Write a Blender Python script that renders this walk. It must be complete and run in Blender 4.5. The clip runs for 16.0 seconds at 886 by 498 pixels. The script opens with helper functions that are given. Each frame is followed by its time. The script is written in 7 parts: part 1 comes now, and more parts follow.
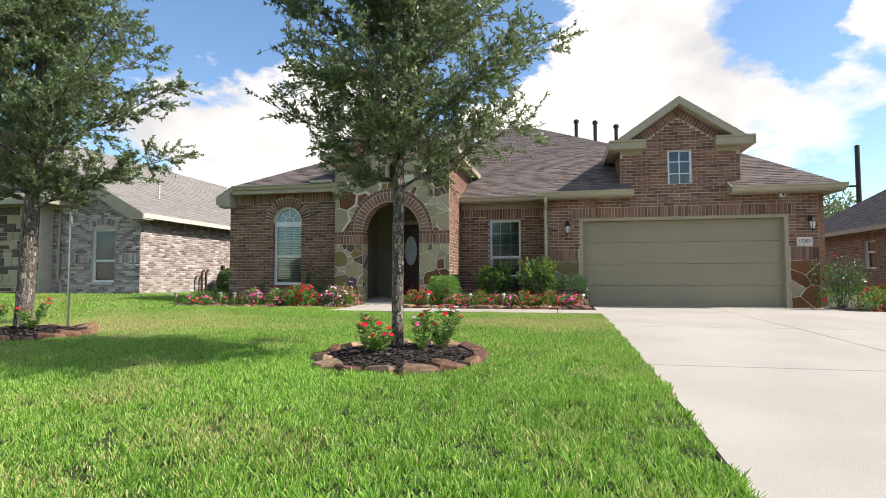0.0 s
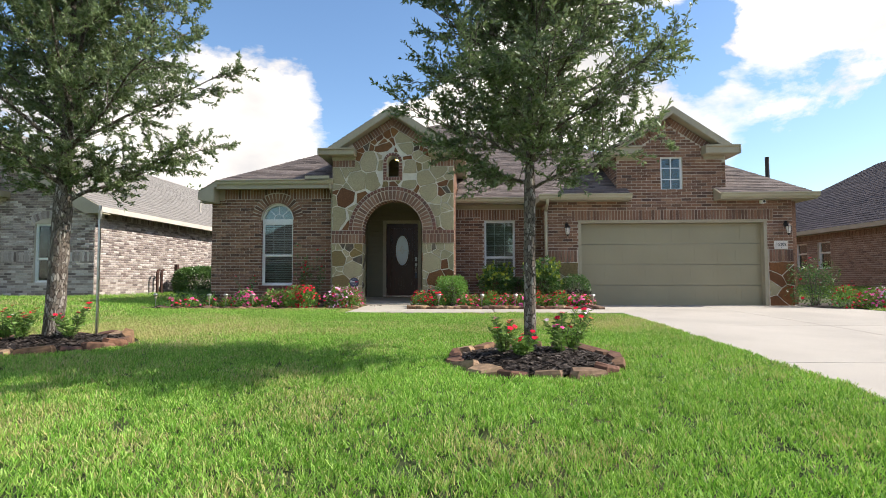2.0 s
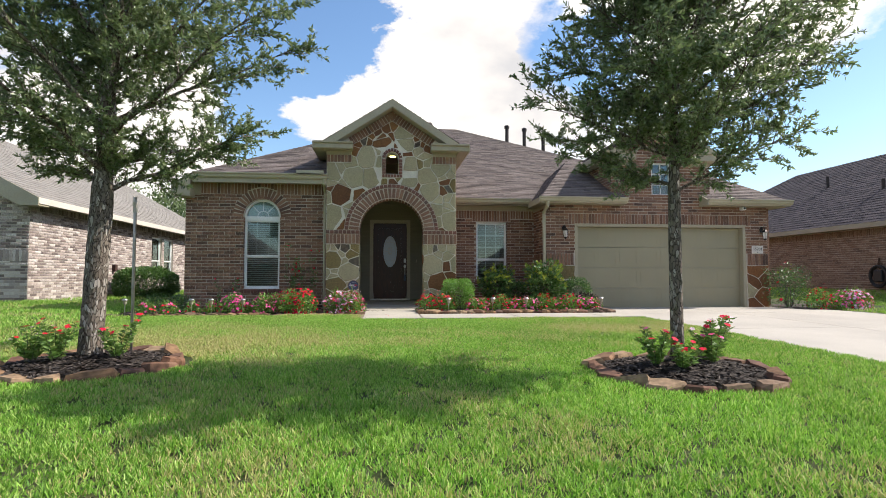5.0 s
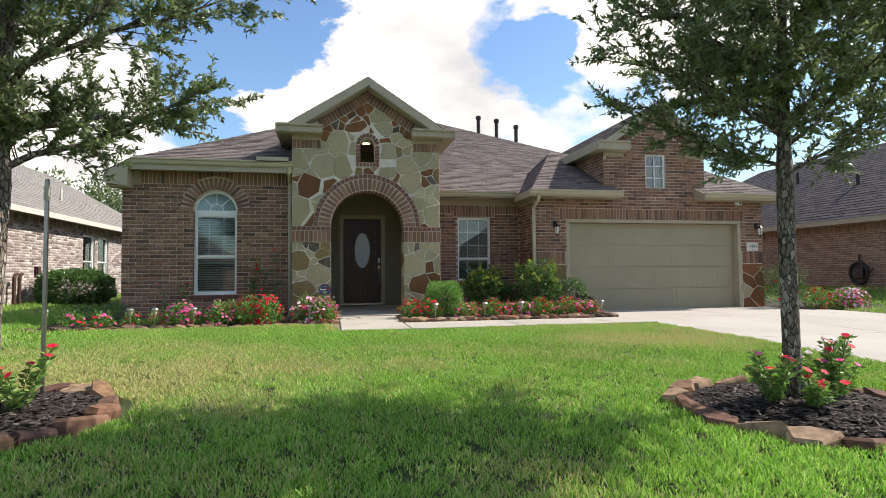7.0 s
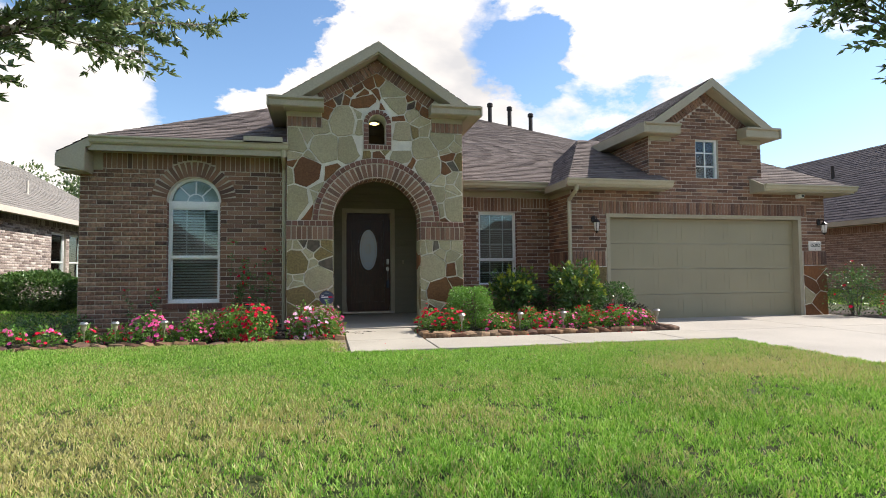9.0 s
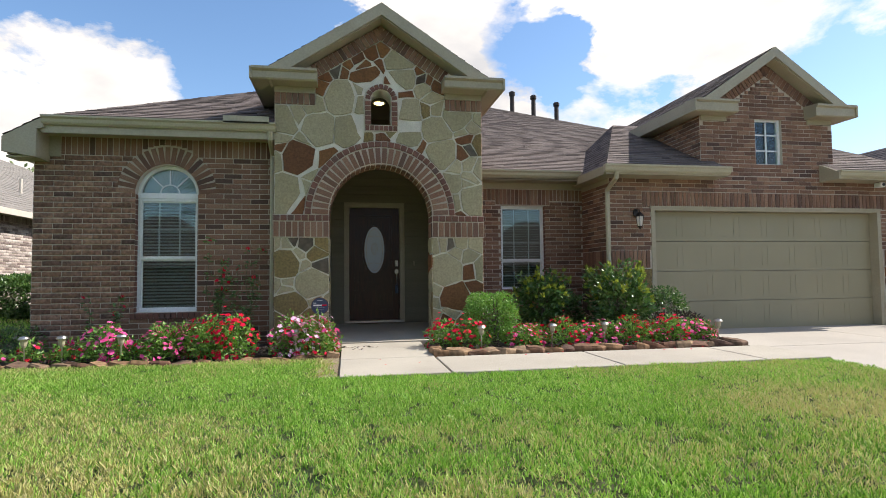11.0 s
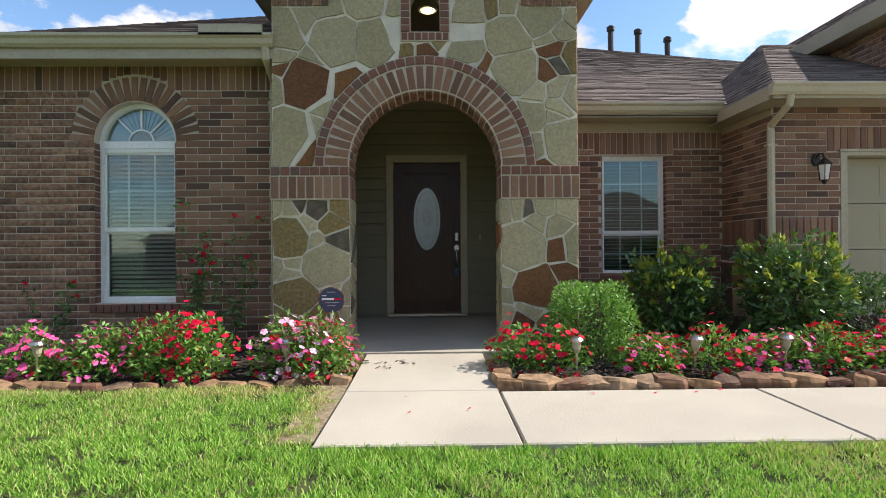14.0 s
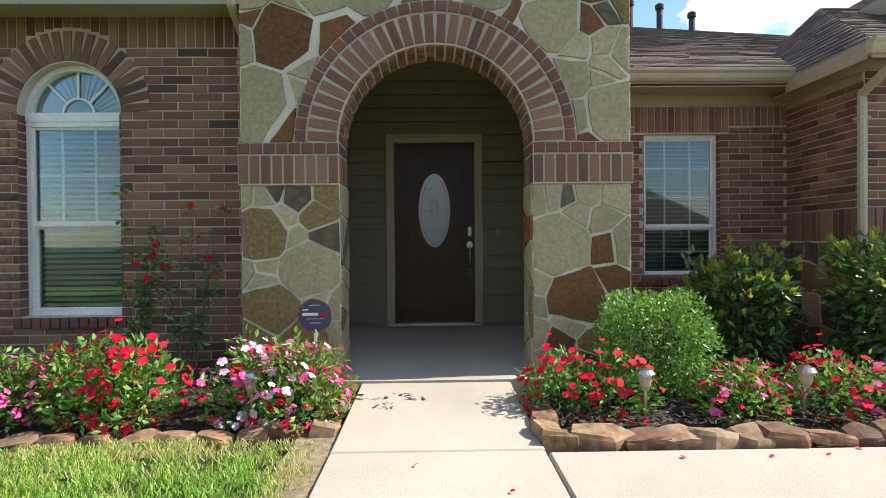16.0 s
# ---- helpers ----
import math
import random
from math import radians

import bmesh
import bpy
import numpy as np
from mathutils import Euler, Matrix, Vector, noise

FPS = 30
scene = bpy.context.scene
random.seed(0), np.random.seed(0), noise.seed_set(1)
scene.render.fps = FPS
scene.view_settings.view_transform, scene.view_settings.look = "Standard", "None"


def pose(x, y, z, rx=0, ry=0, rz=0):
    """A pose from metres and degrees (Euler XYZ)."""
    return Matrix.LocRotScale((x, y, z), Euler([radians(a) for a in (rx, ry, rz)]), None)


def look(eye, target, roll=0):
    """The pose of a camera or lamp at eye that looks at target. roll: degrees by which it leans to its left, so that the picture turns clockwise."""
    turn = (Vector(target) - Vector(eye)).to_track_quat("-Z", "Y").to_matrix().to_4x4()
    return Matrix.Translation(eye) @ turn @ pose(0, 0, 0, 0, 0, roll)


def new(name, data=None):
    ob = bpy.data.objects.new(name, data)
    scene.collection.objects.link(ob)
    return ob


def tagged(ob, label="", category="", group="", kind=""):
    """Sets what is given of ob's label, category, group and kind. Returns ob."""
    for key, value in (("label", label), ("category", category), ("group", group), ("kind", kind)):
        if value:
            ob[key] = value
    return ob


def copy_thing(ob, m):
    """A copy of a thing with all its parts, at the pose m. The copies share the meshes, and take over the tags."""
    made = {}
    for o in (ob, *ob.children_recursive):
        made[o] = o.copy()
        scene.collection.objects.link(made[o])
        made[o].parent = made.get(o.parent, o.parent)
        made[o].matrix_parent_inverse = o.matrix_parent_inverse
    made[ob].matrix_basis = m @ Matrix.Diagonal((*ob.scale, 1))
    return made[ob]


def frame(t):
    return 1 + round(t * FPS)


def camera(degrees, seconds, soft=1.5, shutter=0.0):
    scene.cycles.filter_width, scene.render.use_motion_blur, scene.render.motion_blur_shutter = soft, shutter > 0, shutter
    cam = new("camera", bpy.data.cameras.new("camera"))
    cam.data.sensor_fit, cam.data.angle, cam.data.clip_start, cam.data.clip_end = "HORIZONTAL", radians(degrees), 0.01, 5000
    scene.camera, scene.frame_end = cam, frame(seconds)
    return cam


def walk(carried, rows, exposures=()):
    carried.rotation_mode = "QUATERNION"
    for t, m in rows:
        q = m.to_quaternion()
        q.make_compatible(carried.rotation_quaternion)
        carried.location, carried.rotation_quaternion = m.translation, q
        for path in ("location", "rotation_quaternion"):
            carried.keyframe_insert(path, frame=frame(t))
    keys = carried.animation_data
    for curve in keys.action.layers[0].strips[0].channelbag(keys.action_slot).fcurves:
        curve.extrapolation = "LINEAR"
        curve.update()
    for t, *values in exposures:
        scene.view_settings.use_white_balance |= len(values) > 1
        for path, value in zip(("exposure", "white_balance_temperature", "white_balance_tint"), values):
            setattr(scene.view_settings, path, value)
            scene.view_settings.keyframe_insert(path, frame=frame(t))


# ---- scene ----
cam = camera(77.7, 16.0, soft=0.9)
PATH = [
    (0, (0.163, 0.161, 1.347), (-0.247, 2.116, 1.451), -0.1),
    (0.5, (-0.469, 0.170, 1.343), (-0.784, 2.143, 1.446), 0.1),
    (1, (-1.013, 0.130, 1.335), (-1.262, 2.112, 1.437), 0.0),
    (1.5, (-1.529, 0.050, 1.373), (-1.711, 2.039, 1.473), -0.1),
    (2, (-2.061, 0.000, 1.383), (-2.169, 1.995, 1.483), -0.1),
    (2.5, (-2.602, 0.015, 1.393), (-2.641, 2.013, 1.492), -0.2),
    (3, (-3.071, 0.000, 1.414), (-3.081, 1.997, 1.517), -0.3),
    (3.5, (-3.505, 0.035, 1.409), (-3.443, 2.032, 1.508), -0.1),
    (4, (-3.834, 0.116, 1.429), (-3.677, 2.108, 1.529), -0.0),
    (6.3, (-4.737, 1.56, 1.499), (-4.431, 3.534, 1.593), -0.3),
    (6.5, (-4.779, 1.708, 1.523), (-4.431, 3.676, 1.616), -0.3),
    (7, (-4.83, 2.151, 1.555), (-4.436, 4.11, 1.644), -0.5),
    (7.5, (-4.877, 2.641, 1.558), (-4.478, 4.599, 1.649), -0.4),
    (8, (-4.932, 3.14, 1.595), (-4.533, 5.098, 1.684), -0.4),
    (8.5, (-5.007, 3.666, 1.62), (-4.594, 5.621, 1.707), -0.4),
    (10.8, (-4.714, 5.449, 1.655), (-4.29, 7.402, 1.755), -0.6),
    (11, (-4.61, 5.609, 1.643), (-4.266, 7.577, 1.741), -0.6),
    (11.5, (-4.334, 6.016, 1.617), (-4.124, 8.003, 1.715), -0.6),
    (12, (-4.114, 6.411, 1.626), (-4.028, 8.407, 1.717), -0.7),
    (12.5, (-3.993, 6.906, 1.656), (-3.985, 8.905, 1.715), -0.7),
    (13, (-3.979, 7.376, 1.699), (-3.994, 9.376, 1.728), -0.6),
    (13.5, (-4.015, 7.815, 1.719), (-4.005, 9.815, 1.738), -0.5),
    (14, (-4.033, 8.26, 1.7), (-3.995, 10.259, 1.706), -0.4),
    (14.5, (-4.073, 8.671, 1.692), (-4.003, 10.67, 1.696), -0.5),
    (15, (-4.1, 9.04, 1.724), (-4.014, 11.038, 1.72), -0.5),
    (15.5, (-4.126, 9.332, 1.747), (-4.056, 11.331, 1.731), -0.3),
    (16, (-4.14, 9.468, 1.751), (-4.1, 11.468, 1.732), -0.5),
]
walk(cam, [(t, look(eye, target, roll)) for t, eye, target, roll in PATH],
     exposures=[(0, 0.50), (10.8, 0.48), (12.5, 0.46), (13.5, 0.50), (14.5, 0.74), (15.5, 0.80), (16.0, 0.80)])

# ---- world, sun, exposure ----
SUN_EL, SUN_AZ = radians(43), radians(3)          # height, and angle north of the +x axis
TO_SUN = Vector((math.cos(SUN_EL) * math.cos(SUN_AZ), math.cos(SUN_EL) * math.sin(SUN_AZ), math.sin(SUN_EL)))
world = bpy.data.worlds.new("world")
scene.world = world
world.use_nodes = True
wn, wl = world.node_tree.nodes, world.node_tree.links
wn.clear()
w_out = wn.new("ShaderNodeOutputWorld")
w_bg = wn.new("ShaderNodeBackground")
w_sky = wn.new("ShaderNodeTexSky")
w_sky.sky_type, w_sky.sun_disc = "NISHITA", False
w_sky.sun_elevation, w_sky.sun_rotation = SUN_EL, math.pi / 2 - SUN_AZ
w_sky.air_density, w_sky.dust_density, w_sky.ozone_density = 1.0, 0.5, 2.2
w_co = wn.new("ShaderNodeTexCoord")
w_map = wn.new("ShaderNodeMapping")
w_map.inputs["Location"].default_value = (1.7, 0.35, 0.45)
w_map.inputs["Scale"].default_value = (1.0, 1.0, 1.9)
w_n1 = wn.new("ShaderNodeTexNoise")
w_n1.inputs["Scale"].default_value, w_n1.inputs["Detail"].default_value = 4.2, 9.0
w_n1.inputs["Roughness"].default_value, w_n1.inputs["Distortion"].default_value = 0.60, 0.10
w_ramp = wn.new("ShaderNodeValToRGB")
w_ramp.color_ramp.elements[0].position, w_ramp.color_ramp.elements[1].position = 0.50, 0.63
w_n2 = wn.new("ShaderNodeTexNoise")
w_n2.inputs["Scale"].default_value, w_n2.inputs["Detail"].default_value = 5.0, 6.0
w_tone = wn.new("ShaderNodeValToRGB")
w_tone.color_ramp.elements[0].position, w_tone.color_ramp.elements[0].color = 0.3, (4.7, 4.6, 4.65, 1)
w_tone.color_ramp.elements[1].position, w_tone.color_ramp.elements[1].color = 0.6, (7.8, 7.2, 6.6, 1)
w_mix = wn.new("ShaderNodeMix")
w_mix.data_type = "RGBA"
wl.new(w_co.outputs["Generated"], w_map.inputs["Vector"])
wl.new(w_map.outputs["Vector"], w_n1.inputs["Vector"])
wl.new(w_map.outputs["Vector"], w_n2.inputs["Vector"])
# cloud banks over the houses, with clear blue between them: azimuth east of north, elevation, radius in degrees, weight
BANKS = [(-31, 13, 10, 0.20), (-22, 12, 9, 0.20), (-17, 17, 5, 0.10), (-10, 17, 7, -0.26), (-12, 30, 12, -0.26), (-30, 31, 11, -0.26), (-45, 25, 11, -0.20), (2, 16, 10, 0.24), (9, 22, 11, 0.24),
         (4, 30, 10, 0.18), (20, 23, 5.5, -0.24), (17, 14, 8, 0.18), (34, 25, 13, 0.30), (30, 34, 11, 0.20), (34, 11, 8, -0.24), (46, 13, 8, -0.16), (31, 9, 4, 0.12)]
w_warp, w_off = wn.new("ShaderNodeVectorMath"), wn.new("ShaderNodeVectorMath")   # ragged outlines
w_warp.operation, w_off.operation = "MULTIPLY_ADD", "SUBTRACT"
w_warp.inputs[1].default_value = (0.34, 0.34, 0.34)
w_off.inputs[1].default_value = (0.17, 0.17, 0.17)
wl.new(w_n1.outputs["Color"], w_warp.inputs[0])
wl.new(w_co.outputs["Generated"], w_warp.inputs[2])
wl.new(w_warp.outputs["Vector"], w_off.inputs[0])
cover = w_n1.outputs["Fac"]
for bank_az, bank_el, bank_r, bank_w in BANKS:
    az_, el_ = radians(bank_az), radians(bank_el)
    far = wn.new("ShaderNodeVectorMath")
    far.operation = "DISTANCE"
    far.inputs[1].default_value = (math.cos(el_) * math.sin(az_), math.cos(el_) * math.cos(az_), math.sin(el_))
    wl.new(w_off.outputs["Vector"], far.inputs[0])
    fall = wn.new("ShaderNodeMapRange")
    fall.interpolation_type = "SMOOTHSTEP"
    fall.inputs["From Min"].default_value, fall.inputs["From Max"].default_value = radians(bank_r) * 1.25, radians(bank_r) * 0.35
    fall.inputs["To Min"].default_value, fall.inputs["To Max"].default_value = 0.0, bank_w
    wl.new(far.outputs["Value"], fall.inputs["Value"])
    both = wn.new("ShaderNodeMath")
    both.operation = "ADD"
    wl.new(cover, both.inputs[0])
    wl.new(fall.outputs["Result"], both.inputs[1])
    cover = both.outputs[0]
wl.new(cover, w_ramp.inputs["Fac"])
w_sat = wn.new("ShaderNodeHueSaturation")
w_sat.inputs["Saturation"].default_value = 1.08
w_sat.inputs["Value"].default_value = 1.22
wl.new(w_sky.outputs["Color"], w_sat.inputs["Color"])
wl.new(w_n2.outputs["Fac"], w_tone.inputs["Fac"])
wl.new(w_ramp.outputs["Color"], w_mix.inputs["Factor"])
wl.new(w_sat.outputs["Color"], w_mix.inputs["A"])
wl.new(w_tone.outputs["Color"], w_mix.inputs["B"])
wl.new(w_mix.outputs["Result"], w_bg.inputs["Color"])
wl.new(w_bg.outputs["Background"], w_out.inputs["Surface"])
w_bg.inputs["Strength"].default_value = 0.125

sun_data = bpy.data.lights.new("sun", "SUN")
sun_data.energy, sun_data.angle, sun_data.color = 5.0, radians(0.55), (1.0, 0.95, 0.87)
sun = new("sun", sun_data)
sun.matrix_world = look(TO_SUN * 60, (0, 0, 0))

# ---- materials ----
def mat(name, base, rough=0.8, second=None, scale=8.0, bump=0.0, bump_scale=60.0, metal=0.0, spread=0.0,
        detail=6.0, spec=0.5, sheen=0.0, streak=(1, 1, 1)):
    """Two-scale procedural surface: base and second mixed by noise, fine relief, tone spread between pieces."""
    m = bpy.data.materials.new(name)
    m.use_nodes = True
    n, l = m.node_tree.nodes, m.node_tree.links
    b = n["Principled BSDF"]
    b.inputs["Roughness"].default_value, b.inputs["Metallic"].default_value = rough, metal
    b.inputs["Specular IOR Level"].default_value = spec
    co = n.new("ShaderNodeTexCoord")
    mp = n.new("ShaderNodeMapping")
    mp.inputs["Scale"].default_value = streak
    l.new(co.outputs["Object"], mp.inputs["Vector"])
    vec = mp.outputs["Vector"]
    big = n.new("ShaderNodeTexNoise")
    big.inputs["Scale"].default_value, big.inputs["Detail"].default_value = scale, detail
    l.new(vec, big.inputs["Vector"])
    fine = n.new("ShaderNodeTexNoise")
    fine.inputs["Scale"].default_value, fine.inputs["Detail"].default_value = bump_scale, 4.0
    l.new(vec, fine.inputs["Vector"])
    mix = n.new("ShaderNodeMix")
    mix.data_type = "RGBA"
    mix.inputs["A"].default_value = (*base, 1)
    mix.inputs["B"].default_value = (*(second or [c * 0.8 for c in base]), 1)
    ramp = n.new("ShaderNodeMapRange")
    ramp.inputs["From Min"].default_value, ramp.inputs["From Max"].default_value = 0.35, 0.65
    l.new(big.outputs["Fac"], ramp.inputs["Value"])
    l.new(ramp.outputs["Result"], mix.inputs["Factor"])
    col = mix.outputs["Result"]
    grain = n.new("ShaderNodeMapRange")
    grain.inputs["To Min"].default_value, grain.inputs["To Max"].default_value = 0.78, 1.22
    l.new(fine.outputs["Fac"], grain.inputs["Value"])
    val = grain.outputs["Result"]
    if spread:
        val = tone(n, l, spread, val)
    hsv = n.new("ShaderNodeHueSaturation")
    l.new(val, hsv.inputs["Value"])
    l.new(col, hsv.inputs["Color"])
    l.new(hsv.outputs["Color"], b.inputs["Base Color"])
    if bump:
        bp = n.new("ShaderNodeBump")
        bp.inputs["Strength"].default_value, bp.inputs["Distance"].default_value = bump, 0.01
        l.new(fine.outputs["Fac"], bp.inputs["Height"])
        l.new(bp.outputs["Normal"], b.inputs["Normal"])
    return m


def piece_random(n, l):
    """A number from 0 to 1 for each piece, be it an object of its own or an island of a joined mesh."""
    info, geo = n.new("ShaderNodeObjectInfo"), n.new("ShaderNodeNewGeometry")
    add, fr = n.new("ShaderNodeMath"), n.new("ShaderNodeMath")
    add.operation, fr.operation = "ADD", "FRACT"
    l.new(info.outputs["Random"], add.inputs[0])
    l.new(geo.outputs["Random Per Island"], add.inputs[1])
    l.new(add.outputs[0], fr.inputs[0])
    return fr.outputs[0]


def tone(n, l, spread, val):
    r = n.new("ShaderNodeMapRange")
    r.inputs["To Min"].default_value, r.inputs["To Max"].default_value = 1 - spread, 1 + spread
    l.new(piece_random(n, l), r.inputs["Value"])
    mul = n.new("ShaderNodeMath")
    mul.operation = "MULTIPLY"
    l.new(r.outputs["Result"], mul.inputs[0])
    l.new(val, mul.inputs[1])
    return mul.outputs[0]


def palette(name, colours, rough=0.85, bump=0.4, bump_scale=90.0, grain=0.25, trans=0.0, spec=0.3, blotch=0.0):
    """A material whose pieces each take one of several colours."""
    m = bpy.data.materials.new(name)
    m.use_nodes = True
    n, l = m.node_tree.nodes, m.node_tree.links
    b = n["Principled BSDF"]
    b.inputs["Roughness"].default_value, b.inputs["Specular IOR Level"].default_value = rough, spec
    ramp = n.new("ShaderNodeValToRGB")
    e = ramp.color_ramp.elements
    while len(e) < len(colours):
        e.new(0.5)
    for k, c in enumerate(colours):
        e[k].position, e[k].color = k / max(1, len(colours) - 1), (*c, 1)
    l.new(piece_random(n, l), ramp.inputs["Fac"])
    co = n.new("ShaderNodeTexCoord")
    fine = n.new("ShaderNodeTexNoise")
    fine.inputs["Scale"].default_value, fine.inputs["Detail"].default_value = bump_scale, 5.0
    l.new(co.outputs["Object"], fine.inputs["Vector"])
    g = n.new("ShaderNodeMapRange")
    g.inputs["From Min"].default_value, g.inputs["From Max"].default_value = 0.3, 0.7
    g.inputs["To Min"].default_value, g.inputs["To Max"].default_value = 1 - grain, 1 + grain
    l.new(fine.outputs["Fac"], g.inputs["Value"])
    val = g.outputs["Result"]
    if blotch:
        big = n.new("ShaderNodeTexNoise")
        big.inputs["Scale"].default_value, big.inputs["Detail"].default_value = 0.55, 3.0
        l.new(co.outputs["Object"], big.inputs["Vector"])
        g2 = n.new("ShaderNodeMapRange")
        g2.inputs["From Min"].default_value, g2.inputs["From Max"].default_value = 0.3, 0.7
        g2.inputs["To Min"].default_value, g2.inputs["To Max"].default_value = 1 - blotch, 1 + blotch
        l.new(big.outputs["Fac"], g2.inputs["Value"])
        mul = n.new("ShaderNodeMath")
        mul.operation = "MULTIPLY"
        l.new(val, mul.inputs[0])
        l.new(g2.outputs["Result"], mul.inputs[1])
        val = mul.outputs[0]
    hsv = n.new("ShaderNodeHueSaturation")
    l.new(val, hsv.inputs["Value"])
    l.new(ramp.outputs["Color"], hsv.inputs["Color"])
    l.new(hsv.outputs["Color"], b.inputs["Base Color"])
    if bump:
        bp = n.new("ShaderNodeBump")
        bp.inputs["Strength"].default_value, bp.inputs["Distance"].default_value = bump, 0.008
        l.new(fine.outputs["Fac"], bp.inputs["Height"])
        l.new(bp.outputs["Normal"], b.inputs["Normal"])
    if trans:
        tr = n.new("ShaderNodeBsdfTranslucent")
        ms = n.new("ShaderNodeMixShader")
        ms.inputs["Fac"].default_value = trans
        pure = n.new("ShaderNodeHueSaturation")
        pure.inputs["Saturation"].default_value, pure.inputs["Value"].default_value = 1.02, 1.22
        l.new(hsv.outputs["Color"], pure.inputs["Color"])
        l.new(pure.outputs["Color"], tr.inputs["Color"])
        l.new(b.outputs["BSDF"], ms.inputs[1])
        l.new(tr.outputs["BSDF"], ms.inputs[2])
        l.new(ms.outputs["Shader"], n["Material Output"].inputs["Surface"])
    return m


def glass_mat(name, tint=(0.05, 0.06, 0.07), rough=0.02):
    """A window pane: clear with a strong mirror of the sky."""
    m = bpy.data.materials.new(name)
    m.use_nodes = True
    n, l = m.node_tree.nodes, m.node_tree.links
    b = n["Principled BSDF"]
    b.inputs["Base Color"].default_value = (*tint, 1)
    b.inputs["Roughness"].default_value = rough
    clear = n.new("ShaderNodeBsdfTransparent")
    clear.inputs["Color"].default_value = (0.80, 0.86, 0.85, 1)
    gl = n.new("ShaderNodeBsdfGlossy")
    gl.inputs["Roughness"].default_value = rough
    gl.inputs["Color"].default_value = (0.95, 1, 1, 1)
    fr = n.new("ShaderNodeFresnel")
    fr.inputs["IOR"].default_value = 1.65
    ms = n.new("ShaderNodeMixShader")
    l.new(fr.outputs["Fac"], ms.inputs["Fac"])
    l.new(clear.outputs["BSDF"], ms.inputs[1])
    l.new(gl.outputs["BSDF"], ms.inputs[2])
    l.new(ms.outputs["Shader"], n["Material Output"].inputs["Surface"])
    return m


def glow_mat(name, colour, strength):
    m = bpy.data.materials.new(name)
    m.use_nodes = True
    b = m.node_tree.nodes["Principled BSDF"]
    b.inputs["Emission Color"].default_value = (*colour, 1)
    b.inputs["Emission Strength"].default_value = strength
    return m


def bark_mat():
    """Oak bark: upright plates, grey and brown, parted by dark cracks."""
    m = bpy.data.materials.new("bark")
    m.use_nodes = True
    n, l = m.node_tree.nodes, m.node_tree.links
    b = n["Principled BSDF"]
    b.inputs["Roughness"].default_value, b.inputs["Specular IOR Level"].default_value = 0.95, 0.2
    co, mp = n.new("ShaderNodeTexCoord"), n.new("ShaderNodeMapping")
    mp.inputs["Scale"].default_value = (1, 1, 0.4)
    l.new(co.outputs["Object"], mp.inputs["Vector"])
    warp = n.new("ShaderNodeTexNoise")
    warp.inputs["Scale"].default_value, warp.inputs["Detail"].default_value = 26.0, 5.0
    l.new(mp.outputs["Vector"], warp.inputs["Vector"])
    mixv = n.new("ShaderNodeMix")
    mixv.data_type = "VECTOR"
    mixv.inputs["Factor"].default_value = 0.05
    l.new(mp.outputs["Vector"], mixv.inputs["A"])
    l.new(warp.outputs["Color"], mixv.inputs["B"])
    edge, cell = n.new("ShaderNodeTexVoronoi"), n.new("ShaderNodeTexVoronoi")
    edge.feature = "DISTANCE_TO_EDGE"
    for v in (edge, cell):
        v.inputs["Scale"].default_value = 38.0
        l.new(mixv.outputs["Result"], v.inputs["Vector"])
    crack = n.new("ShaderNodeMapRange")
    crack.inputs["From Max"].default_value = 0.10
    l.new(edge.outputs["Distance"], crack.inputs["Value"])
    ramp = n.new("ShaderNodeValToRGB")
    e = ramp.color_ramp.elements
    e[0].color, e[1].color = (0.16, 0.125, 0.10, 1), (0.44, 0.39, 0.34, 1)
    e.new(0.6).color = (0.19, 0.155, 0.125, 1)
    sep = n.new("ShaderNodeSeparateColor")
    l.new(cell.outputs["Color"], sep.inputs["Color"])
    l.new(sep.outputs["Red"], ramp.inputs["Fac"])
    mix = n.new("ShaderNodeMix")
    mix.data_type = "RGBA"
    mix.inputs["A"].default_value = (0.035, 0.026, 0.02, 1)
    l.new(crack.outputs["Result"], mix.inputs["Factor"])
    l.new(ramp.outputs["Color"], mix.inputs["B"])
    l.new(mix.outputs["Result"], b.inputs["Base Color"])
    bp = n.new("ShaderNodeBump")
    bp.inputs["Strength"].default_value, bp.inputs["Distance"].default_value = 1.0, 0.012
    l.new(crack.outputs["Result"], bp.inputs["Height"])
    l.new(bp.outputs["Normal"], b.inputs["Normal"])
    return m


